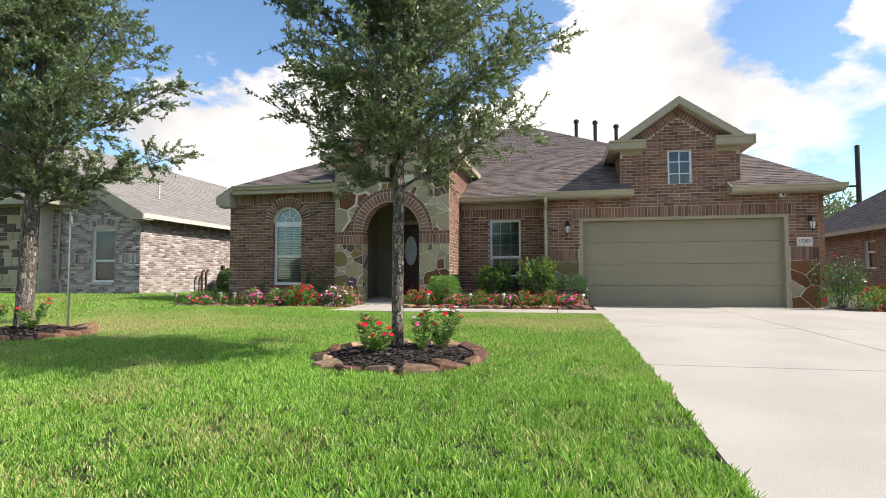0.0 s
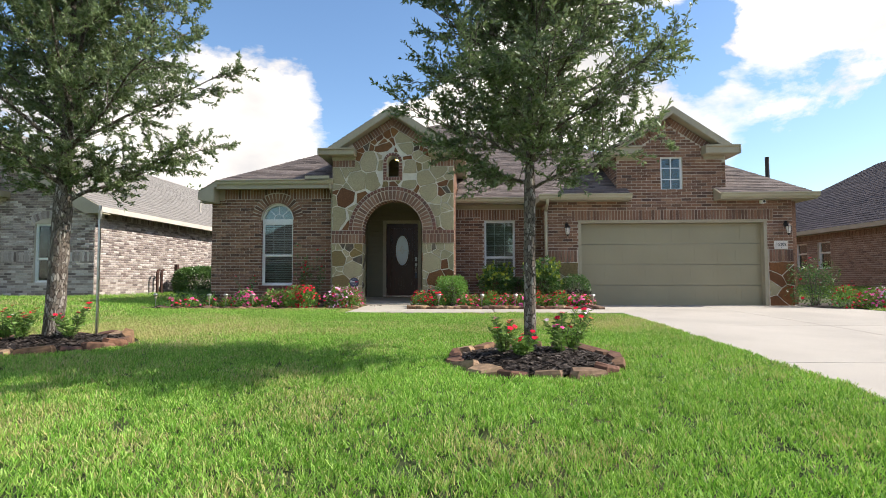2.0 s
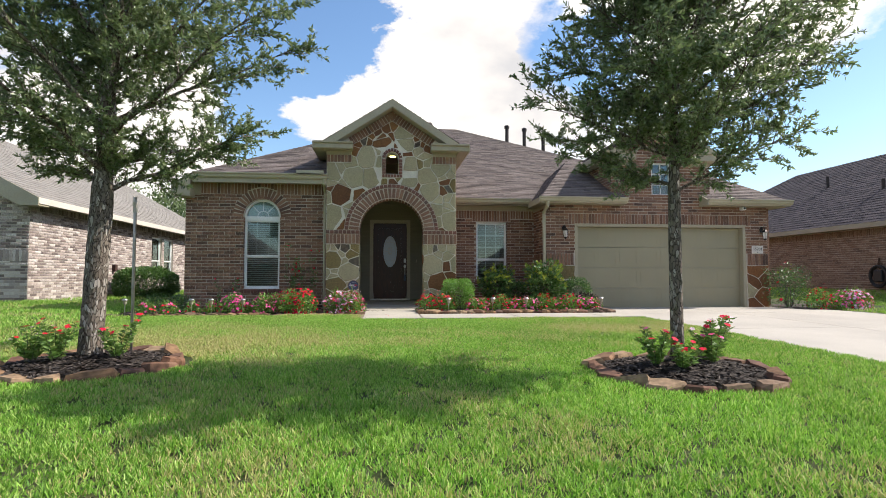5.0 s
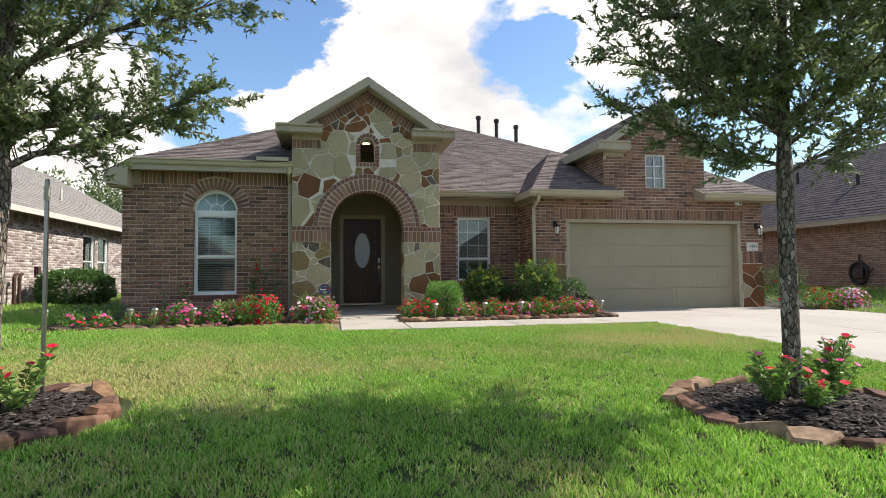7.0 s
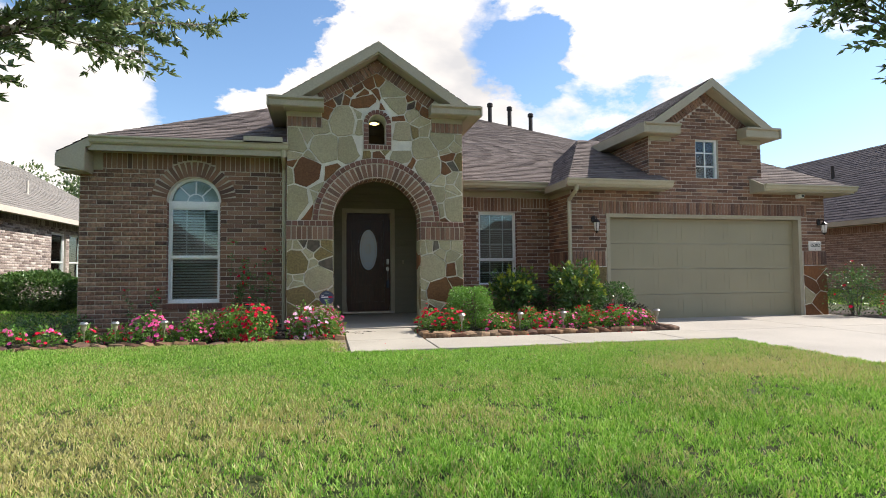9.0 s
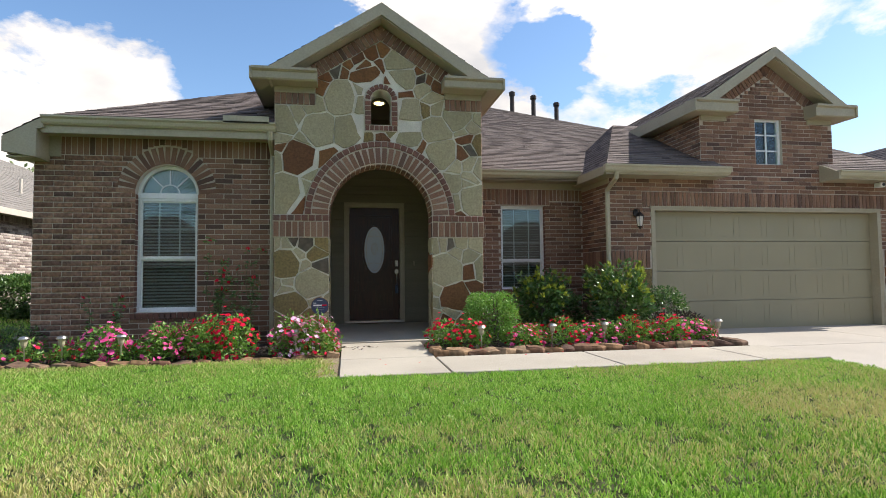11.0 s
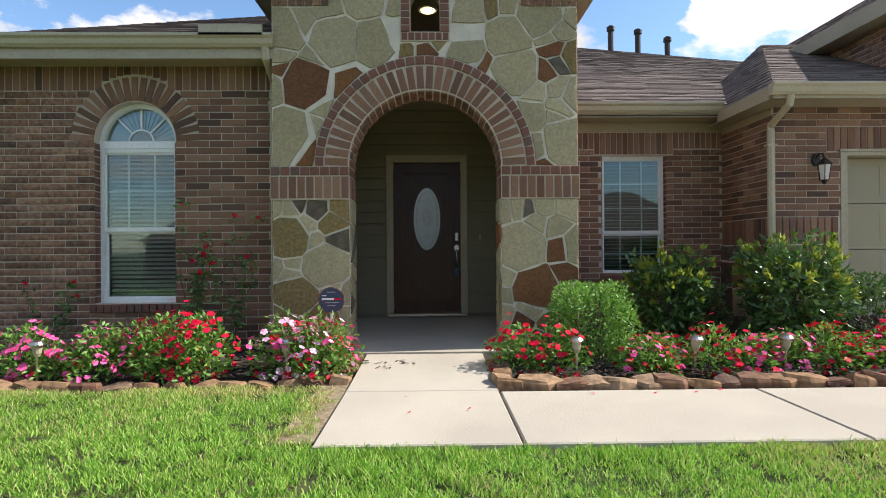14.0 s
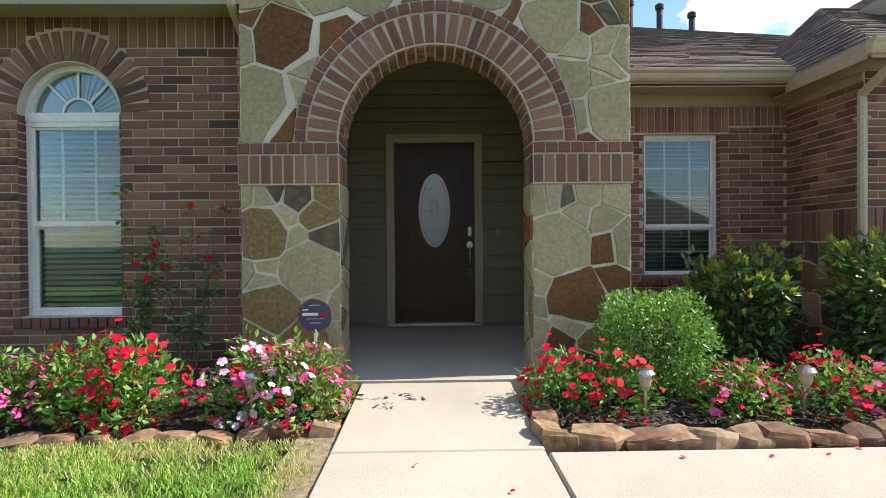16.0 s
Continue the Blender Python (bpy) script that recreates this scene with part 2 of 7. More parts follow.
M = dict(
    brick=palette("brick", [(0.145, 0.076, 0.051), (0.25, 0.133, 0.084), (0.10, 0.06, 0.047), (0.28, 0.152, 0.098), (0.19, 0.107, 0.077), (0.32, 0.187, 0.122), (0.22, 0.116, 0.073)], 0.9, 0.8, 22, 0.45),
    brick_red=palette("brick_red", [(0.19, 0.085, 0.062), (0.15, 0.073, 0.054), (0.22, 0.10, 0.072), (0.13, 0.08, 0.065)], 0.9, 0.6, 10, 0.35),
    brick_grey=palette("brick_grey", [(0.26, 0.205, 0.185), (0.48, 0.415, 0.375), (0.15, 0.115, 0.105), (0.38, 0.31, 0.275), (0.20, 0.15, 0.135), (0.58, 0.52, 0.475), (0.42, 0.34, 0.30)], 0.9, 0.5, 30, 0.35),
    brick_tan=palette("brick_tan", [(0.20, 0.125, 0.09), (0.30, 0.20, 0.145), (0.25, 0.16, 0.115), (0.34, 0.235, 0.175), (0.17, 0.11, 0.085)], 0.9, 0.6, 22, 0.35),
    mortar=mat("mortar", (0.58, 0.50, 0.41), 0.95, (0.46, 0.39, 0.315), 3, 0.5, 120),
    stone_mortar=mat("stone_mortar", (0.74, 0.69, 0.58), 0.95, (0.60, 0.55, 0.46), 5, 0.6, 90),
    stone_tan=palette("stone_tan", [(0.32, 0.27, 0.16), (0.38, 0.325, 0.20), (0.29, 0.25, 0.152), (0.41, 0.35, 0.22), (0.35, 0.295, 0.185)], 0.85, 0.9, 38, 0.2, blotch=0.14),
    stone_red=palette("stone_red", [(0.20, 0.082, 0.030), (0.13, 0.058, 0.028), (0.24, 0.11, 0.038)], 0.85, 0.9, 38, 0.3, blotch=0.15),
    stone_gold=palette("stone_gold", [(0.19, 0.13, 0.05), (0.23, 0.18, 0.085)], 0.85, 0.9, 34, 0.35, blotch=0.15),
    stone_dark=palette("stone_dark", [(0.12, 0.10, 0.075), (0.09, 0.065, 0.045)], 0.85, 0.9, 13, 0.45),
    shingle=palette("shingle", [(0.115, 0.09, 0.08), (0.17, 0.135, 0.12), (0.085, 0.068, 0.062), (0.20, 0.16, 0.142), (0.14, 0.11, 0.098)], 0.95, 0.7, 260, 0.35),
    shingle_grey=palette("shingle_grey", [(0.22, 0.20, 0.175), (0.26, 0.235, 0.21), (0.20, 0.18, 0.16)], 0.95, 0.6, 260, 0.3),
    shingle_dark=palette("shingle_dark", [(0.040, 0.032, 0.036), (0.060, 0.048, 0.053), (0.075, 0.06, 0.064)], 0.95, 0.6, 260, 0.3),
    trim=mat("painted_trim", (0.385, 0.335, 0.235), 0.55, (0.35, 0.30, 0.205), 2.5, 0.12, 40),
    # trim lightened as if in sun, for the neighbour's east fascia and vent pipes
    trim_lit=mat("sunlit_trim", (0.62, 0.56, 0.47), 0.6, (0.56, 0.5, 0.42), 2.0, 0.12, 40),
    gutter=mat("gutter_paint", (0.43, 0.38, 0.265), 0.4, (0.39, 0.34, 0.235), 3.0, 0.05, 40),
    siding=mat("olive_siding", (0.19, 0.17, 0.115), 0.65, (0.17, 0.15, 0.10), 2.0, 0.2, 60, streak=(0.3, 1, 6)),
    garage=mat("garage_paint", (0.30, 0.262, 0.165), 0.5, (0.275, 0.24, 0.15), 1.2, 0.06, 90),
    white=mat("white_vinyl", (0.78, 0.78, 0.76), 0.35, (0.7, 0.7, 0.68), 4, 0.05, 50),
    blind=mat("window_blind", (0.72, 0.73, 0.70), 0.6, (0.66, 0.68, 0.66), 5, 0.0, 50),
    room=mat("room_paint", (0.30, 0.27, 0.23), 0.9, (0.25, 0.22, 0.19), 2, 0, 50),
    glass=glass_mat("window_glass"),
    door=mat("mahogany", (0.028, 0.009, 0.006), 0.28, (0.062, 0.019, 0.011), 6, 0.15, 90, spec=0.35, streak=(9, 9, 0.6)),
    concrete=mat("concrete", (0.46, 0.41, 0.335), 0.9, (0.38, 0.335, 0.275), 1.1, 0.35, 160),
    drive=mat("drive_concrete", (0.46, 0.41, 0.35), 0.9, (0.39, 0.345, 0.295), 0.7, 0.35, 160),
    joint=mat("joint_filler", (0.13, 0.10, 0.08), 0.95, (0.08, 0.065, 0.05), 6, 0.3, 90),
    foundation=mat("foundation", (0.52, 0.45, 0.38), 0.95, (0.42, 0.36, 0.30), 2, 0.4, 90),
    nickel=mat("nickel", (0.55, 0.53, 0.5), 0.3, (0.42, 0.4, 0.38), 9, 0.05, 90, metal=1.0),
    iron=mat("dark_iron", (0.025, 0.022, 0.02), 0.5, (0.05, 0.035, 0.03), 12, 0.2, 90, metal=0.6),
    rust=mat("rusted_steel", (0.10, 0.045, 0.03), 0.8, (0.05, 0.03, 0.025), 14, 0.4, 90, metal=0.3),
    black=mat("black_plastic", (0.018, 0.018, 0.02), 0.45, (0.03, 0.03, 0.03), 9, 0.1, 90),
    soil=mat("lawn_soil", (0.035, 0.055, 0.012), 0.98, (0.065, 0.07, 0.022), 0.8, 0.8, 45),
    mulch=palette("mulch", [(0.028, 0.02, 0.016), (0.06, 0.045, 0.036), (0.02, 0.015, 0.013), (0.16, 0.13, 0.11)], 0.9, 0.5, 60),
    dirt=mat("mulch_bed", (0.035, 0.026, 0.02), 0.98, (0.055, 0.04, 0.03), 9, 0.9, 60),
    rock=palette("edging_rock", [(0.17, 0.085, 0.05), (0.12, 0.06, 0.042), (0.25, 0.145, 0.075), (0.30, 0.20, 0.12), (0.095, 0.052, 0.04)], 0.9, 0.9, 14, 0.45),
    grass=palette("grass", [(0.075, 0.19, 0.018), (0.20, 0.40, 0.045), (0.39, 0.57, 0.11), (0.11, 0.265, 0.025), (0.285, 0.49, 0.068), (0.50, 0.61, 0.19)], 0.55, 0, 40, 0.1, trans=0.36, blotch=0.16, spec=0.35),
    bark=bark_mat(),
    oak=palette("oak_leaf", [(0.085, 0.125, 0.045), (0.17, 0.23, 0.09), (0.28, 0.32, 0.16), (0.115, 0.165, 0.06), (0.22, 0.275, 0.115)], 0.33, 0, 40, 0.1, trans=0.36, spec=0.65),
    leaf_lime=palette("lime_leaf", [(0.13, 0.24, 0.045), (0.20, 0.32, 0.07), (0.10, 0.20, 0.035), (0.27, 0.36, 0.10)], 0.5, 0, 40, 0.1, trans=0.3, spec=0.4),
    leaf=palette("garden_leaf", [(0.07, 0.18, 0.022), (0.15, 0.30, 0.045), (0.24, 0.40, 0.085), (0.10, 0.23, 0.03)], 0.45, 0, 40, 0.1, trans=0.3, spec=0.45),
    leaf_dark=palette("shrub_leaf", [(0.035, 0.09, 0.02), (0.08, 0.165, 0.034), (0.15, 0.24, 0.06)], 0.32, 0, 40, 0.1, trans=0.18, spec=0.6),
    leaf_plum=palette("plum_leaf", [(0.035, 0.03, 0.025), (0.05, 0.045, 0.03), (0.045, 0.025, 0.028)], 0.4, 0, 40, 0.1, trans=0.15),
    leaf_pale=palette("new_growth_leaf", [(0.26, 0.33, 0.05), (0.36, 0.40, 0.07), (0.20, 0.28, 0.045)], 0.5, 0, 40, 0.1, trans=0.3),
    red=palette("red_petal", [(0.58, 0.006, 0.03), (0.70, 0.012, 0.06), (0.48, 0.005, 0.015)], 0.6, 0, 40, 0.1, spec=0.12, trans=0.15),
    pink=palette("pink_petal", [(0.78, 0.06, 0.27), (0.84, 0.18, 0.44), (0.70, 0.025, 0.15)], 0.6, 0, 40, 0.1, spec=0.12, trans=0.2),
    pale=palette("pale_petal", [(0.78, 0.40, 0.62), (0.80, 0.64, 0.74), (0.74, 0.24, 0.48)], 0.6, 0, 40, 0.1, spec=0.12, trans=0.2),
    stem=mat("green_stem", (0.07, 0.10, 0.03), 0.7, (0.10, 0.08, 0.04), 9, 0.1, 60),
    glow=glow_mat("lamp_glow", (1.0, 0.72, 0.25), 6.0),
    sign_blue=mat("sign_blue", (0.03, 0.045, 0.09), 0.4, (0.035, 0.05, 0.1), 4, 0, 50),
    plaque=mat("cast_plaque", (0.66, 0.60, 0.54), 0.8, (0.6, 0.54, 0.48), 9, 0.2, 90),
)

# ---- geometry helpers ----
def mesh_of(name, bm, material):
    me = bpy.data.meshes.new(name)
    bm.to_mesh(me)
    bm.free()
    if material:
        me.materials.append(material)
    return me


def part(name, bm, material, parent=None, label=""):
    """Links a bmesh, or a ready mesh, as one mesh object, under a thing or a part."""
    me = bm if isinstance(bm, bpy.types.Mesh) else mesh_of(name, bm, material)
    ob = new(name, me)
    if parent:
        ob.parent = parent
    if label:
        ob["label"] = label
    return ob


def thing(name, label, category, group="", kind="", at=(0, 0, 0), rz=0.0):
    ob = new(name)
    ob.matrix_world = pose(*at, 0, 0, rz)
    return tagged(ob, label, category, group, kind)


def hexa(bm, v):
    """A six-sided solid from its lower four and upper four corners, both in the same turn."""
    vs = [bm.verts.new(p) for p in v]
    for f in ((3, 2, 1, 0), (4, 5, 6, 7), (0, 1, 5, 4), (1, 2, 6, 5), (2, 3, 7, 6), (3, 0, 4, 7)):
        bm.faces.new([vs[i] for i in f])
    return vs


def box(bm, x0, x1, y0, y1, z0, z1):
    return hexa(bm, [(x0, y0, z0), (x1, y0, z0), (x1, y1, z0), (x0, y1, z0), (x0, y0, z1), (x1, y0, z1), (x1, y1, z1), (x0, y1, z1)])


def boxes(*rows, bevel=0.0):
    bm = bmesh.new()
    for r in rows:
        box(bm, *r)
    if bevel:
        bmesh.ops.bevel(bm, geom=bm.edges[:], offset=bevel, segments=1, affect="EDGES")
    return bm


def extrude_y(bm, pts, y0, y1):
    """A prism: the outline pts, (x, z) in order, from y0 to y1."""
    a = [bm.verts.new((x, y0, z)) for x, z in pts]
    b = [bm.verts.new((x, y1, z)) for x, z in pts]
    bm.faces.new(a)
    bm.faces.new(b[::-1])
    for i in range(len(pts)):
        j = (i + 1) % len(pts)
        bm.faces.new((a[j], a[i], b[i], b[j]))


def fix(bm):
    bmesh.ops.recalc_face_normals(bm, faces=bm.faces[:])
    return bm


def tube(bm, pts, radii, seg=8, cap=True):
    """A round bar along a line of points."""
    rings = []
    pts = [Vector(p) for p in pts]
    for i, p in enumerate(pts):
        d = (pts[min(i + 1, len(pts) - 1)] - pts[max(i - 1, 0)]).normalized()
        u = d.cross(Vector((0.3, 0.9, 0.2))).normalized()
        w = d.cross(u)
        r = radii[i] if hasattr(radii, "__len__") else radii
        rings.append([bm.verts.new(p + (u * math.cos(a) + w * math.sin(a)) * r) for a in [k * math.tau / seg for k in range(seg)]])
    for a, b in zip(rings, rings[1:]):
        for k in range(seg):
            bm.faces.new((a[k], a[(k + 1) % seg], b[(k + 1) % seg], b[k]))
    if cap:
        bm.faces.new(rings[0][::-1])
        bm.faces.new(rings[-1])
    return bm


def lathe(bm, profile, seg=12, centre=(0, 0, 0)):
    """A turned shape about the upright axis from (radius, height) pairs."""
    rings = [[bm.verts.new((centre[0] + r * math.cos(k * math.tau / seg), centre[1] + r * math.sin(k * math.tau / seg), centre[2] + z)) for k in range(seg)] for r, z in profile]
    for a, b in zip(rings, rings[1:]):
        for k in range(seg):
            bm.faces.new((a[k], a[(k + 1) % seg], b[(k + 1) % seg], b[k]))
    bm.faces.new(rings[0][::-1])
    bm.faces.new(rings[-1])
    return bm


def np_mesh(name, verts, faces, material):
    """A mesh from arrays; faces all have the same number of corners."""
    me = bpy.data.meshes.new(name)
    verts, faces = np.asarray(verts, dtype=np.float32), np.asarray(faces, dtype=np.int32)
    n, k = faces.shape
    me.vertices.add(len(verts))
    me.vertices.foreach_set("co", verts.ravel())
    me.loops.add(n * k)
    me.loops.foreach_set("vertex_index", faces.ravel())
    me.polygons.add(n)
    me.polygons.foreach_set("loop_start", np.arange(0, n * k, k, dtype=np.int32))
    me.update(calc_edges=True)
    me.materials.append(material)
    return me


class Hole:
    """An opening in a wall, in the wall's own x and z, with a flat or a round head."""

    def __init__(self, x0, x1, z0, z1, arch=False):
        self.x0, self.x1, self.z0, self.z1, self.arch = x0, x1, z0, z1, arch
        self.r, self.cx = (x1 - x0) / 2, (x0 + x1) / 2

    def top(self, x):
        if not self.arch:
            return self.z1
        return self.z1 - self.r + math.sqrt(max(0, self.r ** 2 - (x - self.cx) ** 2))

    def span(self, z, grow=0.0):
        """The stretch of x that the opening takes up at height z."""
        if z < self.z0 - grow or z > self.z1 + grow:
            return None
        spring = self.z1 - self.r
        if not self.arch or z <= spring:
            return self.x0 - grow, self.x1 + grow
        h = (self.r + grow) ** 2 - (z - spring) ** 2
        return (self.cx - math.sqrt(h), self.cx + math.sqrt(h)) if h > 0 else None


def wall_mesh(x0, x1, z0, top, y0, y1, holes=()):
    """A thick wall along x with openings right through it; top is a number or a function of x."""
    f = top if callable(top) else (lambda x: top)
    cuts = {x0, x1}
    for h in holes:
        cuts |= {h.x0, h.x1}
        if h.arch:
            cuts |= {h.cx - h.r * math.cos(k * math.pi / 24) for k in range(25)}
    if callable(top):
        cuts |= {x0 + (x1 - x0) * k / 24 for k in range(25)}
    cuts = sorted(c for c in cuts if x0 <= c <= x1)
    bm = bmesh.new()
    for a, b in zip(cuts, cuts[1:]):
        if b - a < 1e-5:
            continue
        lo = [(z0, z0)]
        hi = []
        for h in sorted((h for h in holes if h.x0 <= (a + b) / 2 <= h.x1), key=lambda h: h.z0):
            hi.append((h.z0, h.z0))
            lo.append((h.top(a), h.top(b)))
        hi.append((f(a), f(b)))
        for (la, lb), (ha, hb) in zip(lo, hi):
            if ha - la > 1e-4 or hb - lb > 1e-4:
                hexa(bm, [(a, y0, la), (b, y0, lb), (b, y1, lb), (a, y1, la), (a, y0, ha), (b, y0, hb), (b, y1, hb), (a, y1, ha)])
    bmesh.ops.remove_doubles(bm, verts=bm.verts[:], dist=1e-5)
    return bm


# the ground's height: a gentle rise from the street to the house
GY = [-400, -30, -8, -3, 0, 1.5, 2.7, 4.3, 6, 9, 12, 16, 400]
GZ = [-0.7, -0.6, -0.25, 0.02, 0.19, 0.30, 0.38, 0.47, 0.525, 0.585, 0.62, 0.63, 0.63]


def ground(y, x=0.0):
    rise = np.clip((np.asarray(y) - 9) / 5, 0, 1) * (np.clip((np.asarray(x) - 7.2) * 0.075, 0, 0.34) + np.clip((-9.6 - np.asarray(x)) * 0.045, 0, 0.17))
    return np.interp(y, GY, GZ) + rise

# ---- the ground ----
def sheet(name, material, xs, y0, y1, up, label, category, thick=0.12):
    """A strip of paving that follows the ground."""
    ys = [y0] + [y for y in GY if y0 < y < y1] + [y1]
    bm = bmesh.new()
    for a, b in zip(ys, ys[1:]):
        za, zb = float(ground(a)) + up, float(ground(b)) + up
        hexa(bm, [(xs[0], a, za - thick), (xs[1], a, za - thick), (xs[1], b, zb - thick), (xs[0], b, zb - thick),
                  (xs[0], a, za), (xs[1], a, za), (xs[1], b, zb), (xs[0], b, zb)])
    return tagged(part(name, bm, material), label, category, kind="structure")


gx = np.concatenate([[-1500, -300, -80], np.linspace(-30, 30, 61), [80, 300, 1500]])
gy = np.concatenate([[-1500, -300, -80], np.linspace(-30, 40, 71), [80, 300, 1500]])
gv = np.array([(x, y, float(ground(y, x)) - 0.03 + 0.008 * noise.noise(Vector((x * 0.6, y * 0.6, 0)))) for y in gy for x in gx])
gf = np.array([(j * len(gx) + i, j * len(gx) + i + 1, (j + 1) * len(gx) + i + 1, (j + 1) * len(gx) + i) for j in range(len(gy) - 1) for i in range(len(gx) - 1)])
tagged(part("ground", np_mesh("ground", gv, gf, M["soil"]), None), "soil and thatch under a mown lawn", "ground", kind="structure")

W_Z = 0.655                                        # top of the front walk

# ---- the house ----
P_Y, L_Y, R_Y, G_Y, D_Y = 13.87, 14.2, 15.68, 14.55, 15.84      # faces: portico, wing, recess, garage, door wall
PX0, PX1, PCX = -5.65, -2.54, -4.10
BASE = 0.55
house = thing("house", "single-storey brown brick house with stone portico and garage", "house")


def brick_mesh():
    """A unit brick face with eased edges, proud of the wall towards -y."""
    bm = bmesh.new()
    o = [bm.verts.new(p) for p in ((-.5, 0.004, -.5), (.5, 0.004, -.5), (.5, 0.004, .5), (-.5, 0.004, .5))]
    s = [bm.verts.new(p) for p in ((-.5, -0.005, -.5), (.5, -0.005, -.5), (.5, -0.005, .5), (-.5, -0.005, .5))]
    f = [bm.verts.new(p) for p in ((-.49, -0.008, -.46), (.49, -0.008, -.46), (.49, -0.008, .46), (-.49, -0.008, .46))]
    bm.faces.new(f)
    for a, b in ((o, s), (s, f)):
        for i in range(4):
            bm.faces.new((a[i], a[(i + 1) % 4], b[(i + 1) % 4], b[i]))
    return fix(bm)


BRICK = {k: mesh_of("brick", brick_mesh(), M[k]) for k in ("brick", "brick_red", "brick_grey", "brick_tan")}
BR_V = np.array([v.co[:] for v in BRICK["brick"].vertices])
BR_F = np.array([p.vertices[:] for p in BRICK["brick"].polygons])
PENDING = []                                        # bricks, laid last of all


def course_rows(x0, x1, z0, z1, holes=(), course=0.076, length=0.255, joint=0.011, top=None):
    """Running bond: (x, z, width, height, lean) of each brick, cut at the openings."""
    rows = []
    n = max(1, round((z1 - z0) / course))
    ch = (z1 - z0) / n
    rnd = random.Random(int(abs(x0 * 100)) + int(z0 * 100))
    for k in range(n):
        z = z0 + (k + 0.5) * ch
        spans = [(x0, x1)]
        if top:
            lo, hi = x0, x1
            while lo < hi and top(lo) < z + ch / 2:
                lo += 0.02
            while hi > lo and top(hi) < z + ch / 2:
                hi -= 0.02
            spans = [(lo, hi)]
        for h in holes:
            cut = h.span(z)
            if cut:
                spans = [s for a, b in spans for s in ((a, min(b, cut[0])), (max(a, cut[1]), b)) if s[1] - s[0] > 0.03]
        x = x0 - (length / 2 if k % 2 else 0) - length
        while x < x1:
            for a, b in spans:
                p, q = max(x, a), min(x + length, b)
                if q - p > 0.045:
                    rows.append(((p + q) / 2 + rnd.uniform(-.002, .002), z + rnd.uniform(-.002, .002), q - p - joint, ch - joint, rnd.uniform(-.004, .004)))
            x += length
    return rows


def soldier_rows(x0, x1, z0, z1, width=0.079, joint=0.0145):
    n = max(1, round((x1 - x0) / width))
    w = (x1 - x0) / n
    return [(x0 + (k + .5) * w, (z0 + z1) / 2, w - joint, z1 - z0 - joint, 0) for k in range(n)]


def ring_rows(cx, cz, r0, r1, a0, a1, width=0.082, joint=0.012):
    """Bricks set on edge round an arch, between two radii."""
    rm = (r0 + r1) / 2
    n = max(1, round(abs(a1 - a0) * rm / width))
    return [(cx + rm * math.cos(a), cz + rm * math.sin(a), abs(a1 - a0) * rm / n - joint, r1 - r0 - joint, a - math.pi / 2)
            for a in [a0 + (a1 - a0) * (k + .5) / n for k in range(n)]]


def slope_rows(xa, za, xb, zb, depth, width=0.079, joint=0.012):
    """Bricks on end under a raking edge from (xa, za) to (xb, zb), hanging down from it."""
    ln = math.hypot(xb - xa, zb - za)
    ang = math.atan2(zb - za, xb - xa)
    n = round(ln / width)
    nx, nz = math.sin(ang), -math.cos(ang)
    if nz > 0:
        nx, nz = -nx, -nz
    return [(xa + (xb - xa) * t + nx * depth / 2, za + (zb - za) * t + nz * depth / 2, ln / n - joint, depth - joint, ang) for t in [(k + .5) / n for k in range(n)]]


def lay(wall, rows, frame_m, kind="brick", near=300):
    """Note bricks for a wall: the first ones as pieces, the rest joined."""
    PENDING.append((wall, rows, frame_m, kind, near))


def lay_all():
    used = {}
    for wall, rows, m, kind, near in PENDING:
        room = max(0, min(near, 300 - used.get(wall.name, 0)))
        used[wall.name] = used.get(wall.name, 0) + min(room, len(rows))
        for x, z, w, h, lean in rows[:room]:
            ob = new("brick", BRICK[kind])
            ob.parent = wall
            ob.matrix_world = m @ Matrix.Translation((x, 0, z)) @ Matrix.Rotation(-lean, 4, "Y") @ Matrix.Diagonal((w, 1, h, 1))
        rest = rows[room:]
        if rest:
            vs, fs = [], []
            for i, (x, z, w, h, lean) in enumerate(rest):
                c, s = math.cos(lean), math.sin(lean)
                v = BR_V * (w, 1, h)
                vs.append(np.stack([x + c * v[:, 0] - s * v[:, 2], v[:, 1], z + s * v[:, 0] + c * v[:, 2]], 1))
                fs.append(BR_F + i * len(BR_V))
            ob = part("brickwork", np_mesh("brickwork", np.concatenate(vs), np.concatenate(fs), M[kind]), None, wall)
            ob.matrix_world = m
            ob["kind"] = "stuff"


def at_y(y):
    return Matrix.Translation((0, y, 0))


G0, G1 = -0.08, 6.14
# openings
H_WIN = Hole(-7.63, -6.775, 1.16, 3.315, True)
H_ARCH = Hole(PCX - 0.77, PCX + 0.77, BASE, 3.33, True)
H_NICHE = Hole(-4.25, -3.94, 3.93, 4.47, True)
H_RWIN = Hole(-1.735, -0.855, 1.35, 2.975)
H_GAR = Hole(0.72, 5.48, BASE, 2.81)
H_UWIN = Hole(2.85, 3.41, 3.62, 4.51)
H_DOOR = Hole(-4.62, -3.60, 0.80, 2.96)

